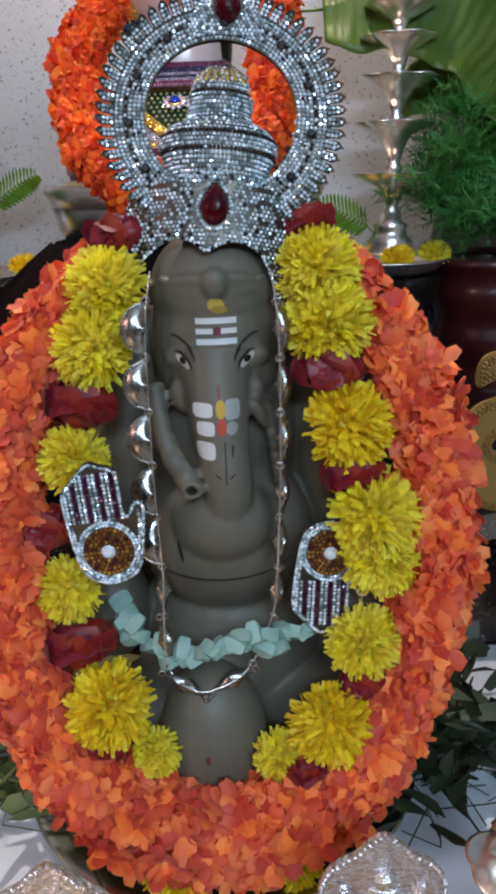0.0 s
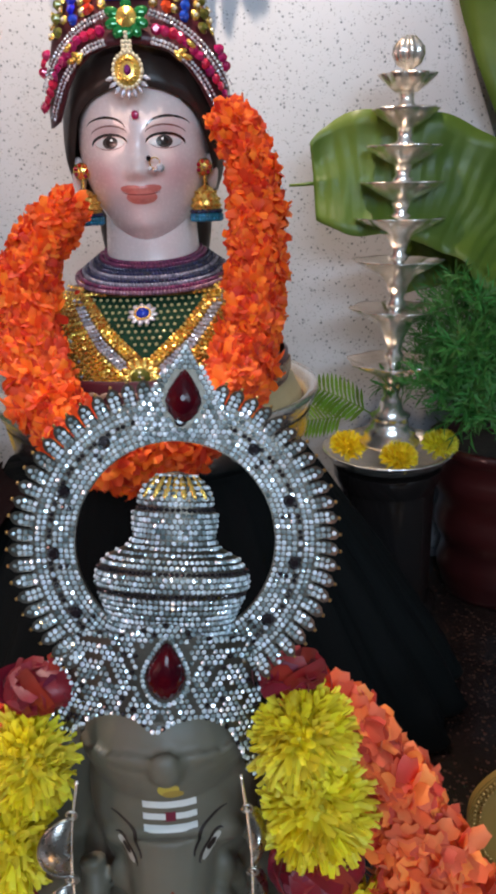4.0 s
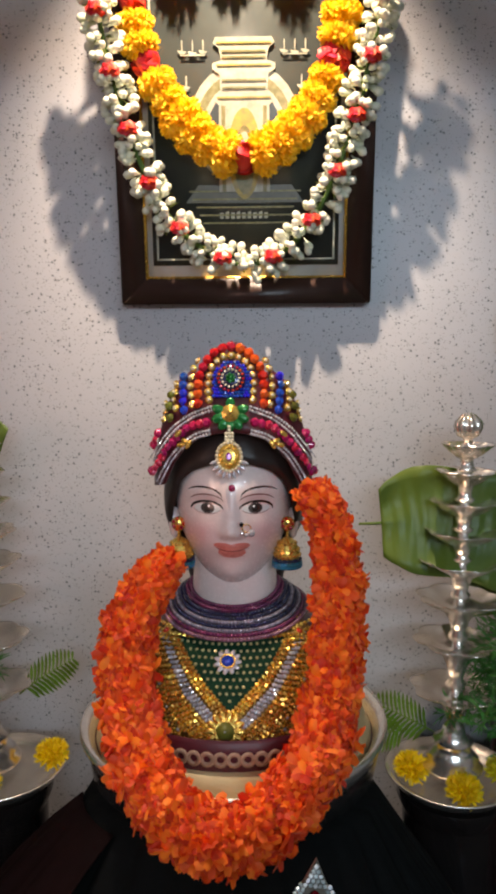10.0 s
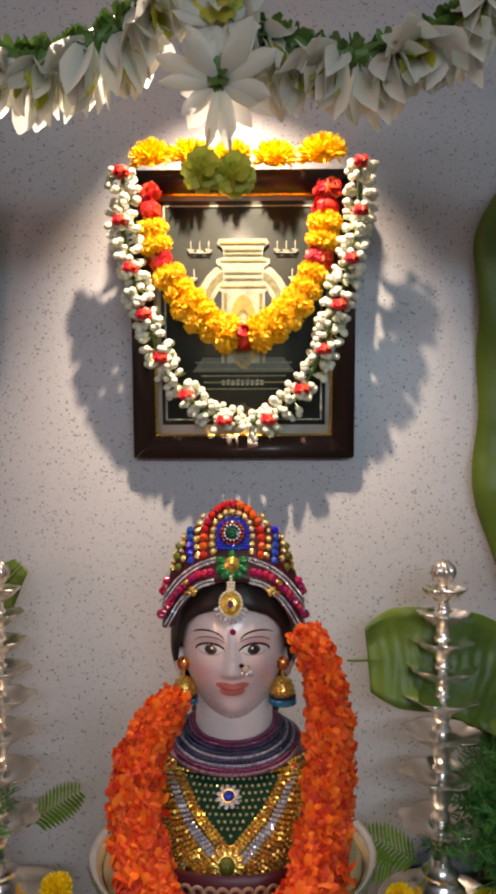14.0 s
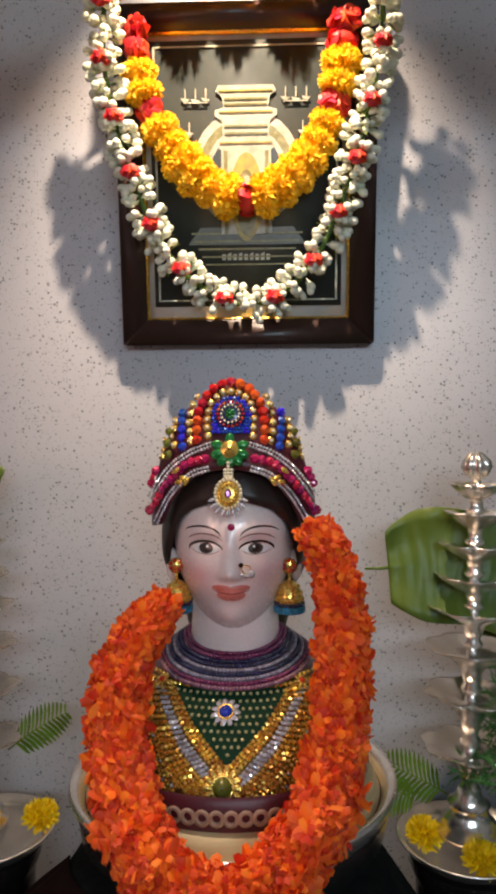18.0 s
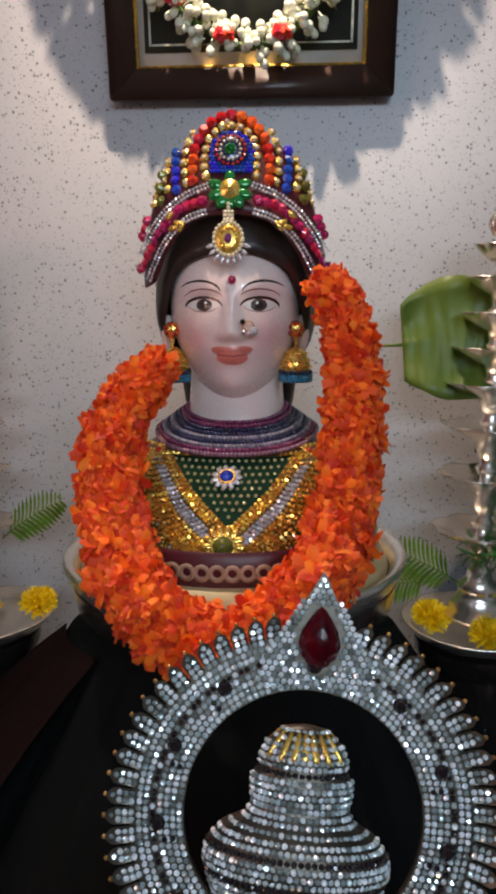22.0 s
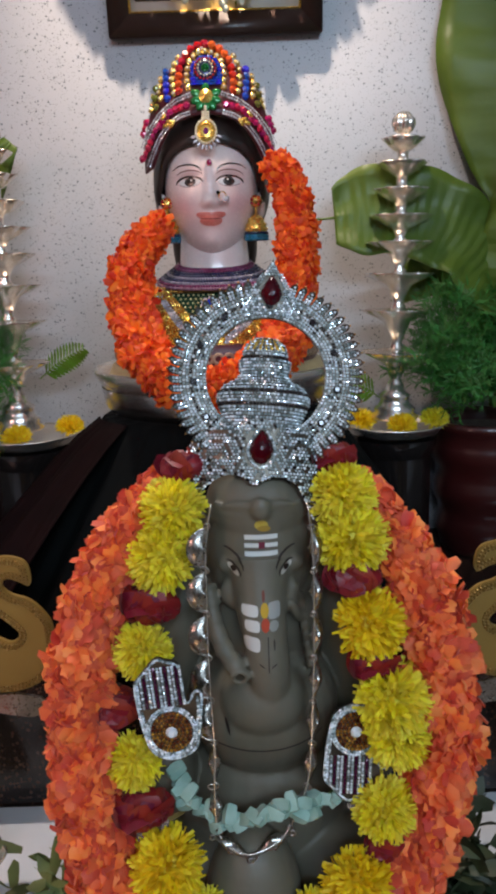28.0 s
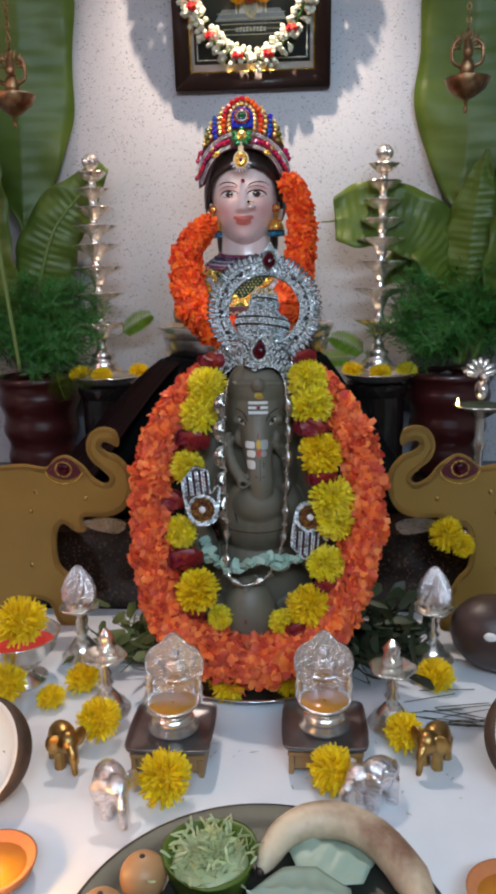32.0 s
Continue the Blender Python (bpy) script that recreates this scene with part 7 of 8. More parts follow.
# ---- elephant boards: beads, eye, tusk ----
def dress_board(root, side):
    line = curve_through([(x - 0.262, z - 0.80) for x, z in EL], 4, True) * ((1, 1) if side > 0 else (-1, 1))
    mid = line.mean(0)
    rows = []
    for inset in (0.003, 0.0065):
        d = np.roll(line, -1, 0) - np.roll(line, 1, 0)
        nrm = np.stack([-d[:, 1], d[:, 0]], 1) * (1 if side < 0 else 1)
        nrm /= np.linalg.norm(nrm, axis=1)[:, None] + 1e-9
        area = 0.5 * np.sum(line[:, 0] * np.roll(line[:, 1], -1) - np.roll(line[:, 0], -1) * line[:, 1])
        inner = line + nrm * inset * (1 if area > 0 else -1)
        rows += [(x, -0.0008, z) for x, z in even(inner, 0.0036, True)]
    part("bead_edge", pearls(rows, 0.0014), BRASS, root, "row of small brass beads")["kind"] = "stuff"
    k = side
    part("eye_patch", at(plate([(q[0] * k, q[1]) for q in (curve_through([(-0.026, -0.004), (-0.018, 0.008), (-0.004, 0.018), (0.012, 0.012), (0.026, -0.002), (0.012, -0.013), (-0.004, -0.016), (-0.018, -0.012)], 4, True))], 0.002), 0, -0.002, 0.250), MAROON, root, "dark red eye patch", smooth=30)
    part("eye_stone", at(ball(0.0085, 0.004, 0.0085, 20, 12), 0, -0.003, 0.250), RUBY, root, "red eye stone")
    part("eye_rim", pearls([(k * 0.012 * math.cos(t), -0.0028, 0.250 + 0.011 * math.sin(t)) for t in np.arange(0, 6.28, 0.3)] + [(k * 0.027 * math.cos(t), -0.0022, 0.247 + 0.019 * math.sin(t)) for t in np.arange(3.2, 6.3, 0.13)], 0.0015), GOLD, root)["kind"] = "stuff"
    part("tusk", at(plate([(k * x, z) for x, z in (curve_through([(-0.088, 0.168), (-0.060, 0.176), (-0.030, 0.172), (-0.024, 0.166), (-0.045, 0.156), (-0.078, 0.152)], 4, True))], 0.003), 0, -0.004, 0), MOON, root, "silver-beaded tusk", smooth=30)
    for x, z in ((-0.030, 0.205), (0.045, 0.215), (0.055, 0.185), (0.060, 0.10)):
        part("stud", at(ball(0.0035, 0.002, 0.0035, 12, 8), k * x, -0.001, z), BRASS, root)


boards = [o for o in scene.objects if o.name.startswith("elephant_cutout")]
dress_board(boards[0], 1), dress_board(boards[1], -1)

# ---- things on the altar slab ----
tray = thing("steel_plate", -0.03, 0.475, TABLE, "round steel plate under the clay idol", "plate")
part("disc", lathe([(0.001, 0.0), (0.125, 0.0), (0.140, 0.004), (0.152, 0.011), (0.154, 0.012), (0.151, 0.013), (0.138, 0.007), (0.12, 0.004), (0.001, 0.004)], 72), STEEL, tray)

DRYG = surface("drying_leaf", (0.12, 0.155, 0.045), 0.6, second=(0.19, 0.17, 0.06), scale=30, amount=0.7, fine=200, bump=0.2, random_by="island", spread=0.35, thin=0.1)
DARKG = surface("dark_leaf", (0.022, 0.038, 0.014), 0.55, second=(0.05, 0.045, 0.02), scale=30, amount=0.7, fine=200, bump=0.2, random_by="island", spread=0.35)


def leaf_heap(x, y, spread, n, material, label, seed):
    q = random.Random(seed)
    shapes = []
    for _ in range(n):
        a = q.uniform(0, 360)
        place = Matrix.Translation((x + q.gauss(0, spread), y + q.gauss(0, spread * 0.8), TABLE + 0.004 + abs(q.gauss(0, 0.032))))
        shapes.append(moved(petal(q.uniform(0.025, 0.055), q.uniform(0.007, 0.017), curl=q.uniform(-0.9, 1.2), cup=0.3, n=4, tip=0.1), place @ frame_of((q.gauss(0, 1), q.gauss(0, 1), abs(q.gauss(0.25, 0.4)))) @ pose(0, 0, 0, 0, 0, a)))
    for _ in range(n // 6):
        p0 = Vector((x + q.gauss(0, spread), y + q.gauss(0, spread), TABLE + 0.004))
        p1 = p0 + Vector((q.uniform(-0.06, 0.06), q.uniform(-0.05, 0.03), q.uniform(0.0, 0.05)))
        mid = (p0 + p1) / 2 + Vector((q.uniform(-0.02, 0.02), q.uniform(-0.02, 0.02), q.uniform(0.0, 0.02)))
        shapes.append(tube([p0, mid, p1], 0.0006, 4))
    return tagged(solid("leaf_heap", joined(shapes), material), label, "leaves", kind="stuff")


leaf_heap(-0.165, 0.455, 0.030, 170, DRYG, "heap of drying green leaves beside the idol's plate", 1)
leaf_heap(0.115, 0.455, 0.036, 240, DARKG, "heap of dark wilted leaves and stalks beside the idol", 2)
leaf_heap(0.165, 0.46, 0.020, 26, DARKG, "few dark dry stalks on the slab", 3)
grass = []
q = random.Random(9)
for k in range(16):
    x0, y0 = 0.185 + q.uniform(-0.03, 0.03), 0.33 + q.uniform(-0.03, 0.05)
    a = q.uniform(-0.5, 0.3)
    grass.append(tube([(x0, y0, TABLE + 0.0015), (x0 + 0.035 * math.cos(a), y0 + 0.035 * math.sin(a), TABLE + 0.004), (x0 + 0.07 * math.cos(a + 0.1), y0 + 0.07 * math.sin(a + 0.1), TABLE + 0.0015)], 0.0006, 4))
tagged(solid("dry_grass", joined(grass), DARKG), "thin dark blades of dry grass on the marble", "grass", kind="stuff")
bits = []
for k in range(46):
    bits.append(moved(petal(q.uniform(0.003, 0.009), 0.0016, 0.3, 0.2, 1, 0.3), Matrix.Translation((q.uniform(-0.09, 0.20), q.uniform(0.15, 0.30), TABLE + 0.0012)) @ frame_of((q.gauss(0, 1), q.gauss(0, 1), 0.05))))
tagged(solid("leaf_bits", joined(bits), DRYG), "small green leaf bits strewn on the marble", "leaves", kind="stuff")


def laid_flower(x, y, z, s, aim, material, label="yellow chrysanthemum lying on the marble slab", group="flowers on the slab"):
    ob = tagged(solid("chrysanthemum", FLAT[1], material), label, "flower", group)
    ob.matrix_basis = Matrix.Translation((x, y, z)) @ frame_of(aim) @ pose(0, 0, 0, 0, 0, 100 * x) @ Matrix.Diagonal((s, s, s, 1))


for x, y, z, s, aim in ((-0.104, 0.163, 0.826, 0.95, (0.1, -0.8, 0.6)), (0.208, 0.388, 0.815, 0.85, (0, -0.3, 1)), (-0.248, 0.366, 0.814, 0.75, (0, -0.4, 1)), (-0.276, 0.325, 0.812, 0.62, (0, -0.3, 1)),
                        (-0.196, 0.258, 0.828, 0.85, (0.3, -0.6, 0.7)), (0.148, 0.252, 0.824, 0.75, (-0.5, -0.6, 0.5)), (0.066, 0.182, 0.826, 0.85, (-0.4, -0.7, 0.5)), (-0.055, 0.342, 0.826, 0.80, (0, -0.9, 0.4)),
                        (0.020, 0.350, 0.826, 0.65, (0.2, -0.9, 0.4)), (0.245, 0.535, 0.955, 0.85, (-0.2, -1, 0.3)), (0.268, 0.530, 0.940, 0.6, (0.2, -1, 0.2))):
    laid_flower(x, y, z, s, aim, YELLOW)


def silver_lamp(name, x, y, label, group, cone=True, h=1.0):
    """A small standing silver lamp: a stepped foot, stem, oil bowl and, on some, a flame-shaped shade."""
    root = thing(name, x, y, TABLE, label, "oil lamp", group)
    part("foot", lathe([(0.001, 0.0), (0.030, 0.0), (0.031, 0.004), (0.024, 0.009), (0.025, 0.013), (0.016, 0.022), (0.010, 0.030), (0.001, 0.031)], 32), SILVER, root)
    part("stem", lathe([(0.009, 0.028), (0.007, 0.036), (0.010, 0.041), (0.006, 0.047), (0.008, 0.056), (0.005, 0.062), (0.006, 0.070)], 24), SILVER, root)
    part("bowl", at(lathe([(0.004, 0.066), (0.012, 0.070), (0.024, 0.078), (0.027, 0.082), (0.025, 0.082), (0.012, 0.075), (0.001, 0.074)], 50, lambda a, k: 1 + (0.14 * abs(math.cos(2.5 * a)) if 2 <= k <= 5 else 0))), SILVER, root)
    if cone:
        part("shade", lathe([(0.010, 0.076), (0.0175, 0.084), (0.0225, 0.096), (0.0225, 0.108), (0.018, 0.121), (0.011, 0.133), (0.005, 0.141), (0.001, 0.143)], 28, lambda a, k: 1 + 0.10 * math.cos(14 * a + math.pi * k)), CRYSTAL, root, "clear flame-shaped shade", smooth=False)
        part("base_ring", lathe([(0.012, 0.074), (0.020, 0.078), (0.021, 0.086), (0.019, 0.090)], 28), SILVER, root)
    else:
        part("figure", at(lathe([(0.004, 0.074), (0.010, 0.078), (0.013, 0.086), (0.009, 0.094), (0.011, 0.100), (0.006, 0.108), (0.002, 0.114)], 20, lambda a, k: 1 + 0.15 * math.cos(5 * a + k)), 0, 0.012, 0), SILVER, root)
    root.scale = (h, h, h)
    return root


CRYSTAL = surface("embossed_silver", (0.90, 0.86, 0.86), 0.14, 0.9, second=(0.66, 0.62, 0.62), scale=160, amount=0.6, fine=300, bump=0.8, depth=0.003)
silver_lamp("shaded_lamp", 0.215, 0.455, "silver lamp with a pointed clear shade", "shaded lamps", True, 0.96)
silver_lamp("shaded_lamp", -0.272, 0.450, "silver lamp with a pointed clear shade", "shaded lamps", True, 0.96)
silver_lamp("small_lamp", 0.141, 0.300, "small silver oil lamp on a stepped foot", "small lamps", False, 0.92)
silver_lamp("small_lamp", -0.203, 0.318, "small silver oil lamp on a stepped foot", "small lamps", False, 0.92)

WOODS = surface("pale_stool_wood", (0.34, 0.20, 0.085), 0.5, second=(0.24, 0.13, 0.05), scale=30, fine=160, bump=0.15)
TRAYM = surface("dull_dark_steel", (0.20, 0.19, 0.19), 0.36, 0.8, second=(0.11, 0.10, 0.10), scale=40, amount=0.6, fine=300, bump=0.1)
OIL = surface("golden_oil", (0.50, 0.22, 0.02), 0.1, second=(0.42, 0.16, 0.015), scale=60, fine=200, bump=0.02, coat=0.6)
GLOW = bpy.data.materials.new("lamp_flame")
GLOW.use_nodes = True
em = GLOW.node_tree.nodes.new("ShaderNodeEmission")
em.inputs[0].default_value, em.inputs[1].default_value = (1.0, 0.62, 0.22, 1), 14.0
GLOW.node_tree.links.new(em.outputs[0], GLOW.node_tree.nodes["Material Output"].inputs[0])
FLAME = lathe([(0.0003, 0.0), (0.0020, 0.003), (0.0024, 0.006), (0.0016, 0.010), (0.0002, 0.015)], 10)


def shrine_lamp(x, y):
    stool = thing("wooden_stool", x, y, TABLE, "small pale wooden stool under a lamp tray", "stool", "lamp stools")
    part("top", at(box(0.080, 0.080, 0.006, 0.001), 0, 0, 0.025), WOODS, stool, smooth=30)
    for sx in (-1, 1):
        part("side", at(box(0.006, 0.078, 0.022, 0.001), sx * 0.036, 0, 0.011), WOODS, stool, smooth=30)
    part("apron", at(box(0.0655, 0.005, 0.017, 0.001), 0, -0.034, 0.0134), WOODS, stool, smooth=30)
    z0 = TABLE + 0.028
    tr = thing("square_tray", x, y, z0, "square steel tray with a raised rim on a stool", "tray", "lamp trays")
    rim = lambda s: [tuple(c) for c in curve_through([(a * s, b * s) for a, b in ((0.030, 0.046), (0.0, 0.047), (-0.030, 0.046), (-0.043, 0.043), (-0.046, 0.030), (-0.047, 0.0), (-0.046, -0.030), (-0.043, -0.043), (-0.030, -0.046), (0.0, -0.047), (0.030, -0.046), (0.043, -0.043), (0.046, -0.030), (0.047, 0.0), (0.046, 0.030), (0.043, 0.043))], 2, True)]
    v, f = [], []
    loops = [(0.02, 0.0), (0.86, 0.0), (0.97, 0.004), (1.0, 0.009), (0.985, 0.0095), (0.94, 0.006), (0.84, 0.0025), (0.02, 0.0025)]
    for s, z in loops:
        v += [(a, b, z) for a, b in rim(s)]
    n = len(rim(1.0))
    for k in range(len(loops) - 1):
        for i in range(n):
            j = (i + 1) % n
            f.append((k * n + i, k * n + j, (k + 1) * n + j, (k + 1) * n + i))
    part("dish", (arr(v), f), TRAYM, tr)
    lampo = thing("shrine_lamp", x, y + 0.006, z0 + 0.0025, "silver shrine lamp with embossed back plate and bowl of amber oil", "oil lamp", "shrine lamps")
    part("foot", lathe([(0.001, 0.0), (0.026, 0.0), (0.027, 0.004), (0.022, 0.009), (0.023, 0.012), (0.020, 0.020), (0.014, 0.024), (0.001, 0.024)], 36), SILVER, lampo)
    part("bowl", lathe([(0.012, 0.022), (0.022, 0.026), (0.027, 0.034), (0.028, 0.038), (0.026, 0.0385), (0.024, 0.034)], 48, lambda a, k: 1 + (0.10 * max(0, math.cos(a + math.pi / 2)) ** 6 if k >= 2 else 0)), SILVER, lampo)
    part("oil", lathe([(0.001, 0.0355), (0.0255, 0.0355), (0.0255, 0.033)], 36), OIL, lampo, "amber oil")
    back = curve_through([(-0.024, 0.034), (-0.025, 0.052), (-0.030, 0.066), (-0.031, 0.082), (-0.025, 0.097), (-0.014, 0.106), (-0.008, 0.114), (0.0, 0.121), (0.008, 0.114), (0.014, 0.106), (0.025, 0.097), (0.031, 0.082), (0.030, 0.066), (0.025, 0.052), (0.024, 0.034)], 3)
    part("back_plate", at(plate([tuple(c) for c in back[::-1]], 0.003, 0.0006), 0, 0.020, 0), CRYSTAL, lampo, "embossed silver back plate", smooth=40)
    part("beaded_edge", pearls([(a * 0.97, 0.0185, b) for a, b in even(back, 0.0038)], 0.0016), CRYSTAL, lampo)["kind"] = "stuff"
    part("relief", joined([at(ball(0.012, 0.005, 0.016, 14, 10), 0, 0.019, 0.068), at(ball(0.006, 0.005, 0.007, 12, 8), 0, 0.018, 0.089), at(ball(0.015, 0.004, 0.006, 14, 8), 0, 0.019, 0.054)]
                          + [at(ball(0.004, 0.003, 0.011, 8, 6), s * 0.017, 0.019, 0.074, ry=s * 20) for s in (-1, 1)]), CRYSTAL, lampo)
    lampo.scale = (1.06, 1.0, 0.86)
    for s in (-1, 1):
        part("side_post", at(lathe([(0.002, 0.026), (0.004, 0.030), (0.003, 0.040), (0.0045, 0.048), (0.002, 0.056), (0.0045, 0.060), (0.001, 0.066)], 12), s * 0.0265, 0.014, 0), SILVER, lampo)
    return lampo


shrine_lamp(-0.107, 0.235)
shrine_lamp(0.060, 0.245)

# small cast elephants
def cast_elephant(x, y, rz, material, label, s=1.0, name="cast_elephant"):
    shapes = [at(ball(0.020, 0.014, 0.015, 20, 14), 0, 0, 0.028), at(ball(0.012, 0.011, 0.012, 16, 12), 0.021, 0, 0.033)]
    shapes += [at(lathe([(0.001, 0), (0.0062, 0), (0.0056, 0.01), (0.0065, 0.024), (0.001, 0.026)], 12), sx * 0.011, sy * 0.007, 0) for sx in (-1, 1) for sy in (-1, 1)]
    shapes += [tube(curve_through([(0.029, 0, 0.032), (0.036, 0, 0.024), (0.037, 0, 0.012), (0.041, 0, 0.006)], 4), np.linspace(0.0055, 0.0025, 13), 10)]
    shapes += [at(ball(0.003, 0.010, 0.011, 12, 8), 0.018, sy * 0.013, 0.033, rz=sy * 25) for sy in (-1, 1)]
    shapes += [tube([(-0.019, 0, 0.034), (-0.024, 0, 0.024), (-0.023, 0, 0.014)], 0.0016, 6)]
    ob = tagged(solid(name, joined(shapes), material), label, "figurine", "cast elephants")
    md = ob.modifiers.new("blend", "REMESH")
    md.mode, md.voxel_size, md.use_smooth_shade = "VOXEL", 0.0013, True
    ob.matrix_basis = pose(x, y, TABLE, 0, 0, rz) @ Matrix.Diagonal((s, s, s, 1))


cast_elephant(0.180, 0.236, 235, BRASS, "small shiny brass elephant figurine on the marble", 1.05)
cast_elephant(-0.228, 0.222, -55, BRASS, "small shiny brass elephant figurine on the marble", 1.05)
cast_elephant(0.110, 0.168, 215, CRYSTAL, "small silver elephant figurine with a textured back", 1.15)
cast_elephant(-0.156, 0.150, -60, CRYSTAL, "small silver elephant figurine with a textured back", 1.15)

# half coconuts
SHELL = surface("coconut_shell", (0.055, 0.030, 0.018), 0.75, second=(0.10, 0.06, 0.035), scale=60, amount=0.7, fine=300, bump=0.6, depth=0.002)
FLESH = surface("coconut_flesh", (0.84, 0.84, 0.80), 0.4, second=(0.76, 0.77, 0.72), scale=30, fine=200, bump=0.05)
for x, y, rz in ((0.278, 0.204, 25), (-0.296, 0.162, -25)):
    cc = thing("half_coconut", x, y, TABLE + 0.049, "half coconut, cut face to the front, white flesh", "coconut", "half coconuts")
    cc.matrix_basis = pose(x, y, TABLE + 0.050, 58, 0, rz)
    bowl = [(0.001, -0.052)] + [(0.056 * math.sin(t), -0.052 * math.cos(t)) for t in np.linspace(0.15, math.pi / 2, 12)]
    part("shell", lathe(bowl + [(0.0535, 0.001)], 48), SHELL, cc)
    part("flesh", lathe([(0.0535, 0.0012), (0.050, 0.001), (0.046, -0.003), (0.040, -0.022), (0.026, -0.036), (0.001, -0.040)], 48), FLESH, cc)

# brown wooden drum-like fruit by the board
DARKW = surface("dark_husk", (0.045, 0.026, 0.022), 0.42, second=(0.075, 0.045, 0.036), scale=18, amount=0.6, fine=160, bump=0.3)
husk = thing("coconut_husk", 0.294, 0.440, TABLE, "dark brown whole coconut with a pale spot", "coconut")
part("body", at(ball(0.058, 0.052, 0.050, 40, 26), 0, 0, 0.050, ry=12), DARKW, husk)
part("pale_spot", at(ball(0.0085, 0.003, 0.006, 16, 10), -0.018, -0.0465, 0.066, rz=-14), FLESH, husk)

# offering plate at the front edge
op = thing("offering_plate", 0.0, -0.018, TABLE, "large steel offering plate with food", "plate")
part("disc", lathe([(0.001, 0.0), (0.125, 0.0), (0.142, 0.004), (0.158, 0.014), (0.160, 0.0155), (0.156, 0.0165), (0.140, 0.008), (0.12, 0.0045), (0.001, 0.0045)], 80), surface("dull_plate_steel", (0.075, 0.08, 0.068), 0.42, 0.6, second=(0.05, 0.055, 0.045), scale=20, amount=0.6, fine=300, bump=0.1), op)
cup = thing("leaf_cup", -0.045, 0.058, TABLE + 0.0045, "dark green leaf cup heaped with pale shredded greens", "cup")
part("wall", lathe([(0.001, 0.0), (0.026, 0.0), (0.033, 0.006), (0.040, 0.028), (0.0415, 0.029), (0.040, 0.030), (0.036, 0.026), (0.03, 0.008), (0.001, 0.006)], 48, lambda a, k: 1 + 0.05 * math.cos(3 * a + k)), LEAF, cup)
SHRED = surface("pale_shreds", (0.50, 0.58, 0.30), 0.5, second=(0.66, 0.70, 0.46), scale=40, fine=200, bump=0.1, random_by="island", spread=0.2, thin=0.2)
sh = [moved(petal(q.uniform(0.008, 0.016), 0.0028, q.uniform(-1, 1.4), 0.3, 3, 0.5), Matrix.Translation((q.gauss(0, 0.014), q.gauss(0, 0.014), 0.020 + 0.016 * max(0, 1 - abs(q.gauss(0, 0.6))))) @ frame_of((q.gauss(0, 1), q.gauss(0, 1), q.gauss(0.3, 0.5))) @ pose(0, 0, 0, 0, 0, q.uniform(0, 360))) for _ in range(420)]
part("shred_heap", joined(sh + [at(ball(0.034, 0.034, 0.014, 24, 12), 0, 0, 0.016)]), SHRED, cup)["kind"] = "stuff"
FRUIT = surface("tan_fruit", (0.50, 0.27, 0.12), 0.45, second=(0.40, 0.20, 0.09), scale=40, amount=0.6, fine=260, bump=0.15)
for x, y, s in ((-0.100, 0.040, 0.95), (-0.126, 0.002, 0.9)):
    fr = thing("round_fruit", x, y, TABLE + 0.0045, "round tan fruit on the steel plate", "fruit", "fruits")
    part("flesh", at(ball(0.021 * s, 0.021 * s, 0.020 * s, 24, 16), 0, 0, 0.020 * s), FRUIT, fr)
    part("stalk", at(ball(0.0025, 0.0025, 0.002, 8, 6), 0, 0, 0.040 * s), DARKW, fr)
BANANA = surface("spotted_banana", (0.72, 0.58, 0.40), 0.5, second=(0.17, 0.075, 0.04), scale=20, amount=0.9, fine=200, bump=0.1)
for k, (off, z) in enumerate(((0.006, 0.022),)):
    bn = thing("banana", 0, 0, 0, "overripe spotted banana on the steel plate", "banana", "bananas")
    line = curve_through([(-0.002, 0.060 - off, TABLE + 0.018), (0.020, 0.098 - off, TABLE + z + 0.004), (0.060, 0.108 - off, TABLE + z + 0.010), (0.098, 0.092 - off, TABLE + z + 0.008), (0.125, 0.055 - off, TABLE + z), (0.134, 0.015 - off, TABLE + 0.020)], 6)
    part("peel", tube(line, np.interp(np.linspace(0, 1, len(line)), [0, 0.08, 0.3, 0.8, 0.95, 1], [0.004, 0.011, 0.0165, 0.0165, 0.009, 0.004]), 12), BANANA, bn)
    part("tip", at(ball(0.0045, 0.0045, 0.0045, 10, 6), *line[0]), DARKW, bn)
BETEL = surface("pale_betel_leaf", (0.34, 0.46, 0.36), 0.4, second=(0.46, 0.56, 0.46), scale=12, fine=160, bump=0.1, thin=0.15)
for k, (x, y, rz) in enumerate(((0.052, 0.060, 62), (0.034, 0.022, 88))):
    v, f, line = leaf_blade([(0, 0, 0), (0, 0.03, 0.004), (0, 0.06, 0.004), (0, 0.085, 0.0)], (0.014, 0.036, 0.028, 0.002), (1, 0, 0), 0.1, 0.001, 18, k)
    bl = thing("betel_leaf", 0, 0, 0, "pale green betel leaf on the steel plate", "leaf", "betel leaves")
    bl.matrix_basis = pose(x + 0.04, y, TABLE + 0.017 + 0.006 * k, 0, 0, rz)
    ob = part("blade", (v, f), BETEL, bl)
    ob.modifiers.new("thick", "SOLIDIFY").thickness = 0.0012
    part("vein", tube(line, 0.0008, 6), RIB, bl)

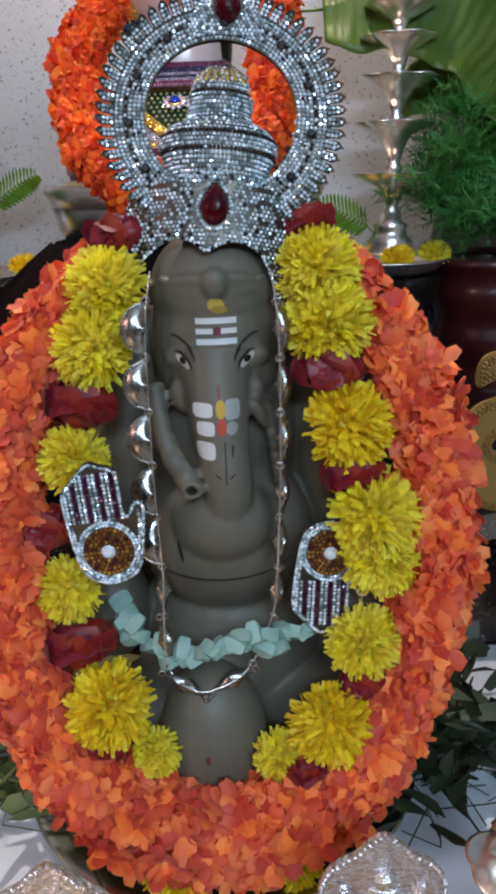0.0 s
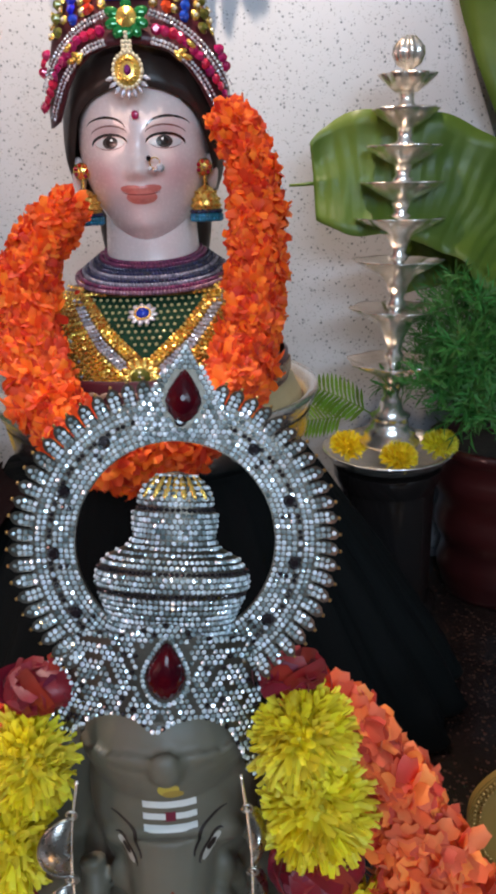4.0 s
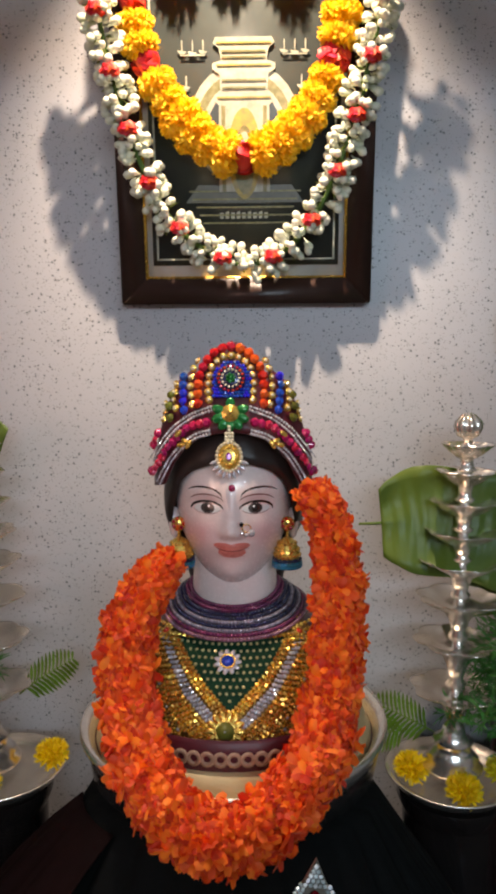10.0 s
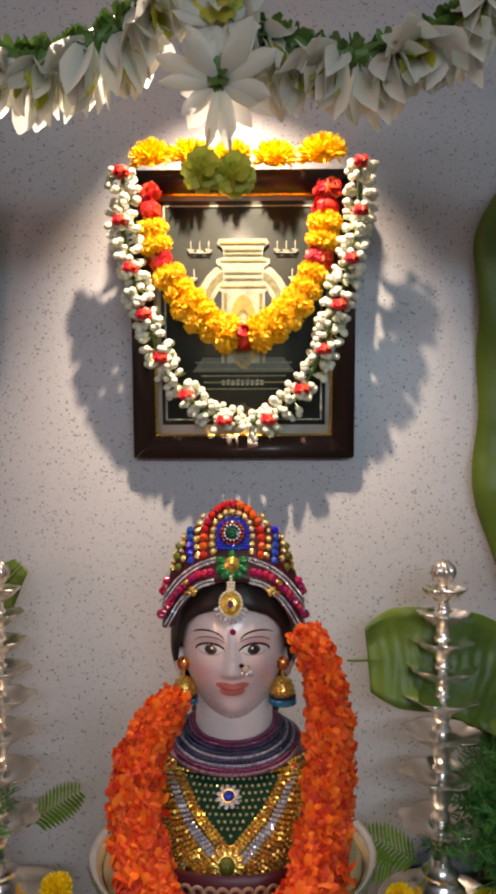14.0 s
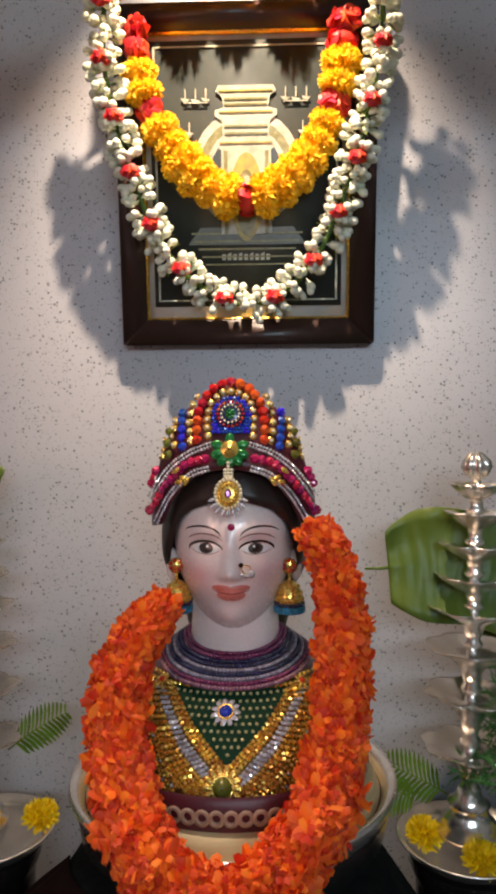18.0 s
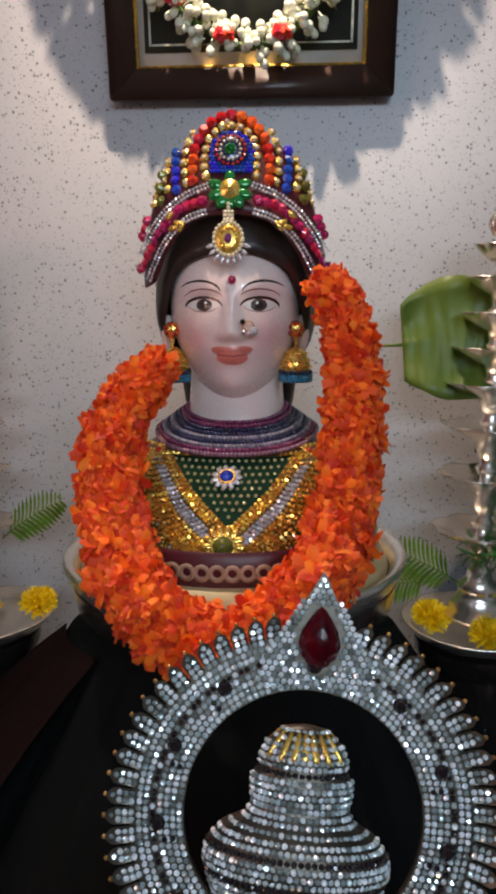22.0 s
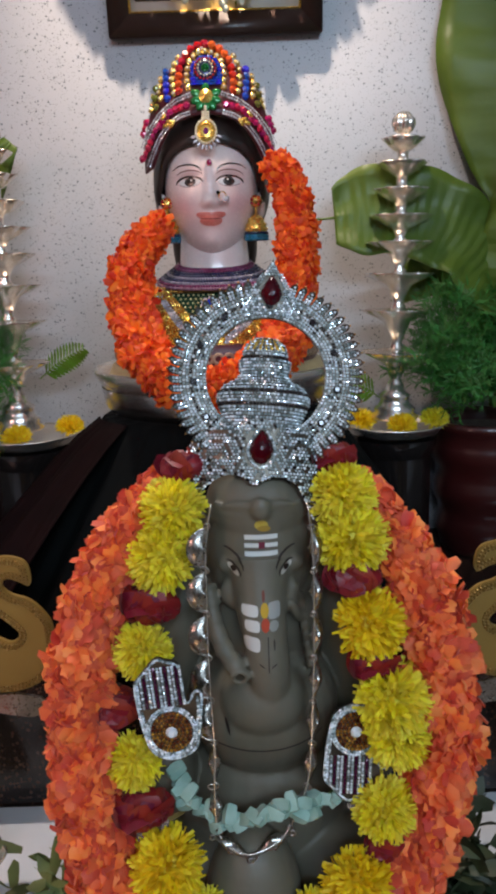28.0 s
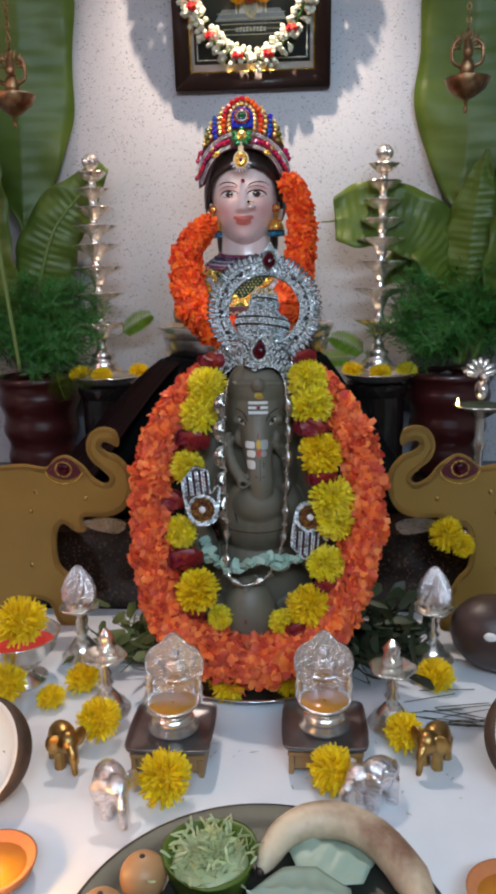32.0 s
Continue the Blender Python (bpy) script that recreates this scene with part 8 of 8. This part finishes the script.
# bowl of red powder with flowers, clay lamp at the edge
sb = thing("silver_bowl", -0.335, 0.385, TABLE, "silver footed bowl of red powder", "bowl")
part("body", lathe([(0.001, 0.0), (0.032, 0.0), (0.033, 0.004), (0.014, 0.012), (0.012, 0.020), (0.030, 0.030), (0.046, 0.048), (0.052, 0.066), (0.053, 0.067), (0.051, 0.067), (0.044, 0.050), (0.028, 0.034), (0.001, 0.032)], 48), SILVER, sb)
part("powder", lathe([(0.001, 0.058), (0.030, 0.055), (0.0455, 0.051), (0.043, 0.048)], 36), RED, sb, "red powder")
laid_flower(-0.318, 0.355, TABLE + 0.100, 1.1, (0.2, -0.8, 0.7), YELLOW, "large yellow chrysanthemum on the silver bowl", "flowers on the bowl")
laid_flower(-0.330, 0.318, TABLE + 0.034, 0.9, (0.1, -0.6, 0.8), YELLOW)
for x, y in ((-0.236, 0.052), (0.206, 0.036)):
    dy = thing("clay_lamp", x, y, TABLE, "small orange clay lamp burning at the slab's edge", "oil lamp", "clay lamps")
    part("bowl", lathe([(0.001, 0.0), (0.020, 0.0), (0.034, 0.012), (0.038, 0.022), (0.035, 0.022), (0.022, 0.010), (0.001, 0.009)], 40), surface("terracotta", (0.50, 0.19, 0.07), 0.7, second=(0.40, 0.13, 0.05), scale=40, fine=200, bump=0.2), dy)
    part("oil", lathe([(0.001, 0.016), (0.029, 0.016), (0.029, 0.013)], 30), OIL, dy)
    part("flame", at(FLAME, 0, -0.026, 0.020, s=1.6), GLOW, dy, "small bright flame")
flame_lamp = lamp("flame_light", "POINT", (-0.236, 0.018, 0.86), (0, 0, 0), 0.5, (1.0, 0.55, 0.20), radius=0.01)

# silver bird lamp standing by the pot, with its flame
bird = thing("bird_lamp", 0.315, 0.66, STEP, "silver standing lamp topped by a bird, one wick lit", "oil lamp")
part("foot", lathe([(0.001, 0.0), (0.034, 0.0), (0.035, 0.005), (0.020, 0.014), (0.010, 0.024), (0.001, 0.024)], 32), SILVER, bird)
part("stem", lathe([(0.009, 0.02), (0.007, 0.05), (0.011, 0.06), (0.007, 0.07), (0.008, 0.12), (0.012, 0.13), (0.007, 0.14), (0.008, 0.178)], 24), SILVER, bird)
part("bowl", lathe([(0.006, 0.170), (0.020, 0.178), (0.036, 0.190), (0.038, 0.192), (0.034, 0.192), (0.015, 0.184), (0.001, 0.183)], 50, lambda a, k: 1 + (0.12 * abs(math.cos(2.5 * a)) if 2 <= k <= 4 else 0)), SILVER, bird)
part("bird", joined([at(ball(0.010, 0.018, 0.016, 18, 12), 0, 0, 0.215), at(ball(0.007, 0.008, 0.008, 12, 8), 0, -0.016, 0.235), at(lathe([(0.0005, 0.014), (0.003, 0.0)], 8), 0, -0.022, 0.235, rx=90)]
                    + [at(ball(0.0062, 0.006, 0.0135, 12, 8), 0.014 * math.sin(a), 0.012, 0.235 + 0.016 * math.cos(a), ry=math.degrees(a)) for a in np.linspace(-1.3, 1.3, 7)]), SILVER, bird, "silver bird finial")
part("flame", at(FLAME, -0.036, -0.006, 0.190), GLOW, bird, "small bright flame")

# hanging brass lamps
OLDBRASS = surface("dark_old_brass", (0.42, 0.24, 0.12), 0.36, 1.0, second=(0.12, 0.065, 0.035), scale=60, amount=0.8, fine=260, bump=0.5, depth=0.002)
for x in (0.292, -0.418):
    hl = thing("hanging_lamp", x, 0.75, 1.585, "aged brass lamp with a figure, hung by a chain", "oil lamp", "hanging lamps")
    small = Matrix.Diagonal((0.80, 0.80, 0.86, 1))
    part("bowl", lathe([(0.001, -0.016), (0.003, -0.012), (0.004, -0.006), (0.016, 0.0), (0.034, 0.014), (0.041, 0.030), (0.0405, 0.031), (0.036, 0.026), (0.018, 0.010), (0.001, 0.008)], 48, lambda a, k: 1 + (0.10 * max(0, math.cos(a)) ** 8 if k > 3 else 0)), OLDBRASS, hl, m=small)
    part("knob", at(ball(0.004, 0.004, 0.007, 12, 8), 0, 0, -0.020), OLDBRASS, hl, m=small)
    part("figure", joined([at(ball(0.014, 0.010, 0.018, 18, 12), 0, 0, 0.048), at(ball(0.010, 0.009, 0.012, 16, 10), 0, -0.002, 0.074), at(lathe([(0.012, 0.014), (0.016, 0.020), (0.012, 0.030)], 16), 0, 0, 0.010), at(lathe([(0.009, 0.080), (0.007, 0.090), (0.001, 0.102)], 12), 0, 0, 0)]
                          + [tube(curve_through([(s * 0.012, 0, 0.050), (s * 0.028, 0, 0.060), (s * 0.027, 0, 0.085), (s * 0.014, 0, 0.095)], 4), 0.0035, 8) for s in (-1, 1)]
                          + [at(ball(0.003, 0.003, 0.010, 8, 6), 0.022 * math.sin(a), 0.004, 0.080 + 0.022 * math.cos(a), ry=math.degrees(a)) for a in np.linspace(-1.5, 1.5, 9)]), OLDBRASS, hl, "small cast figure", m=small)
    links = [at(tube([(0.0035 * math.cos(t), 0, 0.0055 * math.sin(t)) for t in np.arange(0, 6.28, 0.7)], 0.0010, 5, True), 0, 0, 0.090 + 0.0090 * k, rz=90 * (k % 2)) for k in range(77)]
    part("chain", joined([l for l in links if l[0][:, 2].max() < CEILING - 1.585]), OLDBRASS, hl, "brass chain")
# red and white bud at the far side
tb = thing("white_bud", -0.515, 0.86, 1.16, "white flower bud with a red heart on a long stalk", "flower")
part("stalk", tube(curve_through([(0.02, 0.02, 0.0), (0.01, 0.01, 0.15), (0.0, 0.0, 0.32)], 6), 0.004, 8), RIB, tb)
part("bud", at(lathe([(0.004, 0.0), (0.016, 0.015), (0.020, 0.040), (0.014, 0.068), (0.002, 0.085)], 20), 0, 0, 0.31, rx=12), WHITE, tb)
part("red_heart", at(ball(0.009, 0.006, 0.019, 14, 10), 0.004, -0.019, 0.35), RED, tb, "red heart")
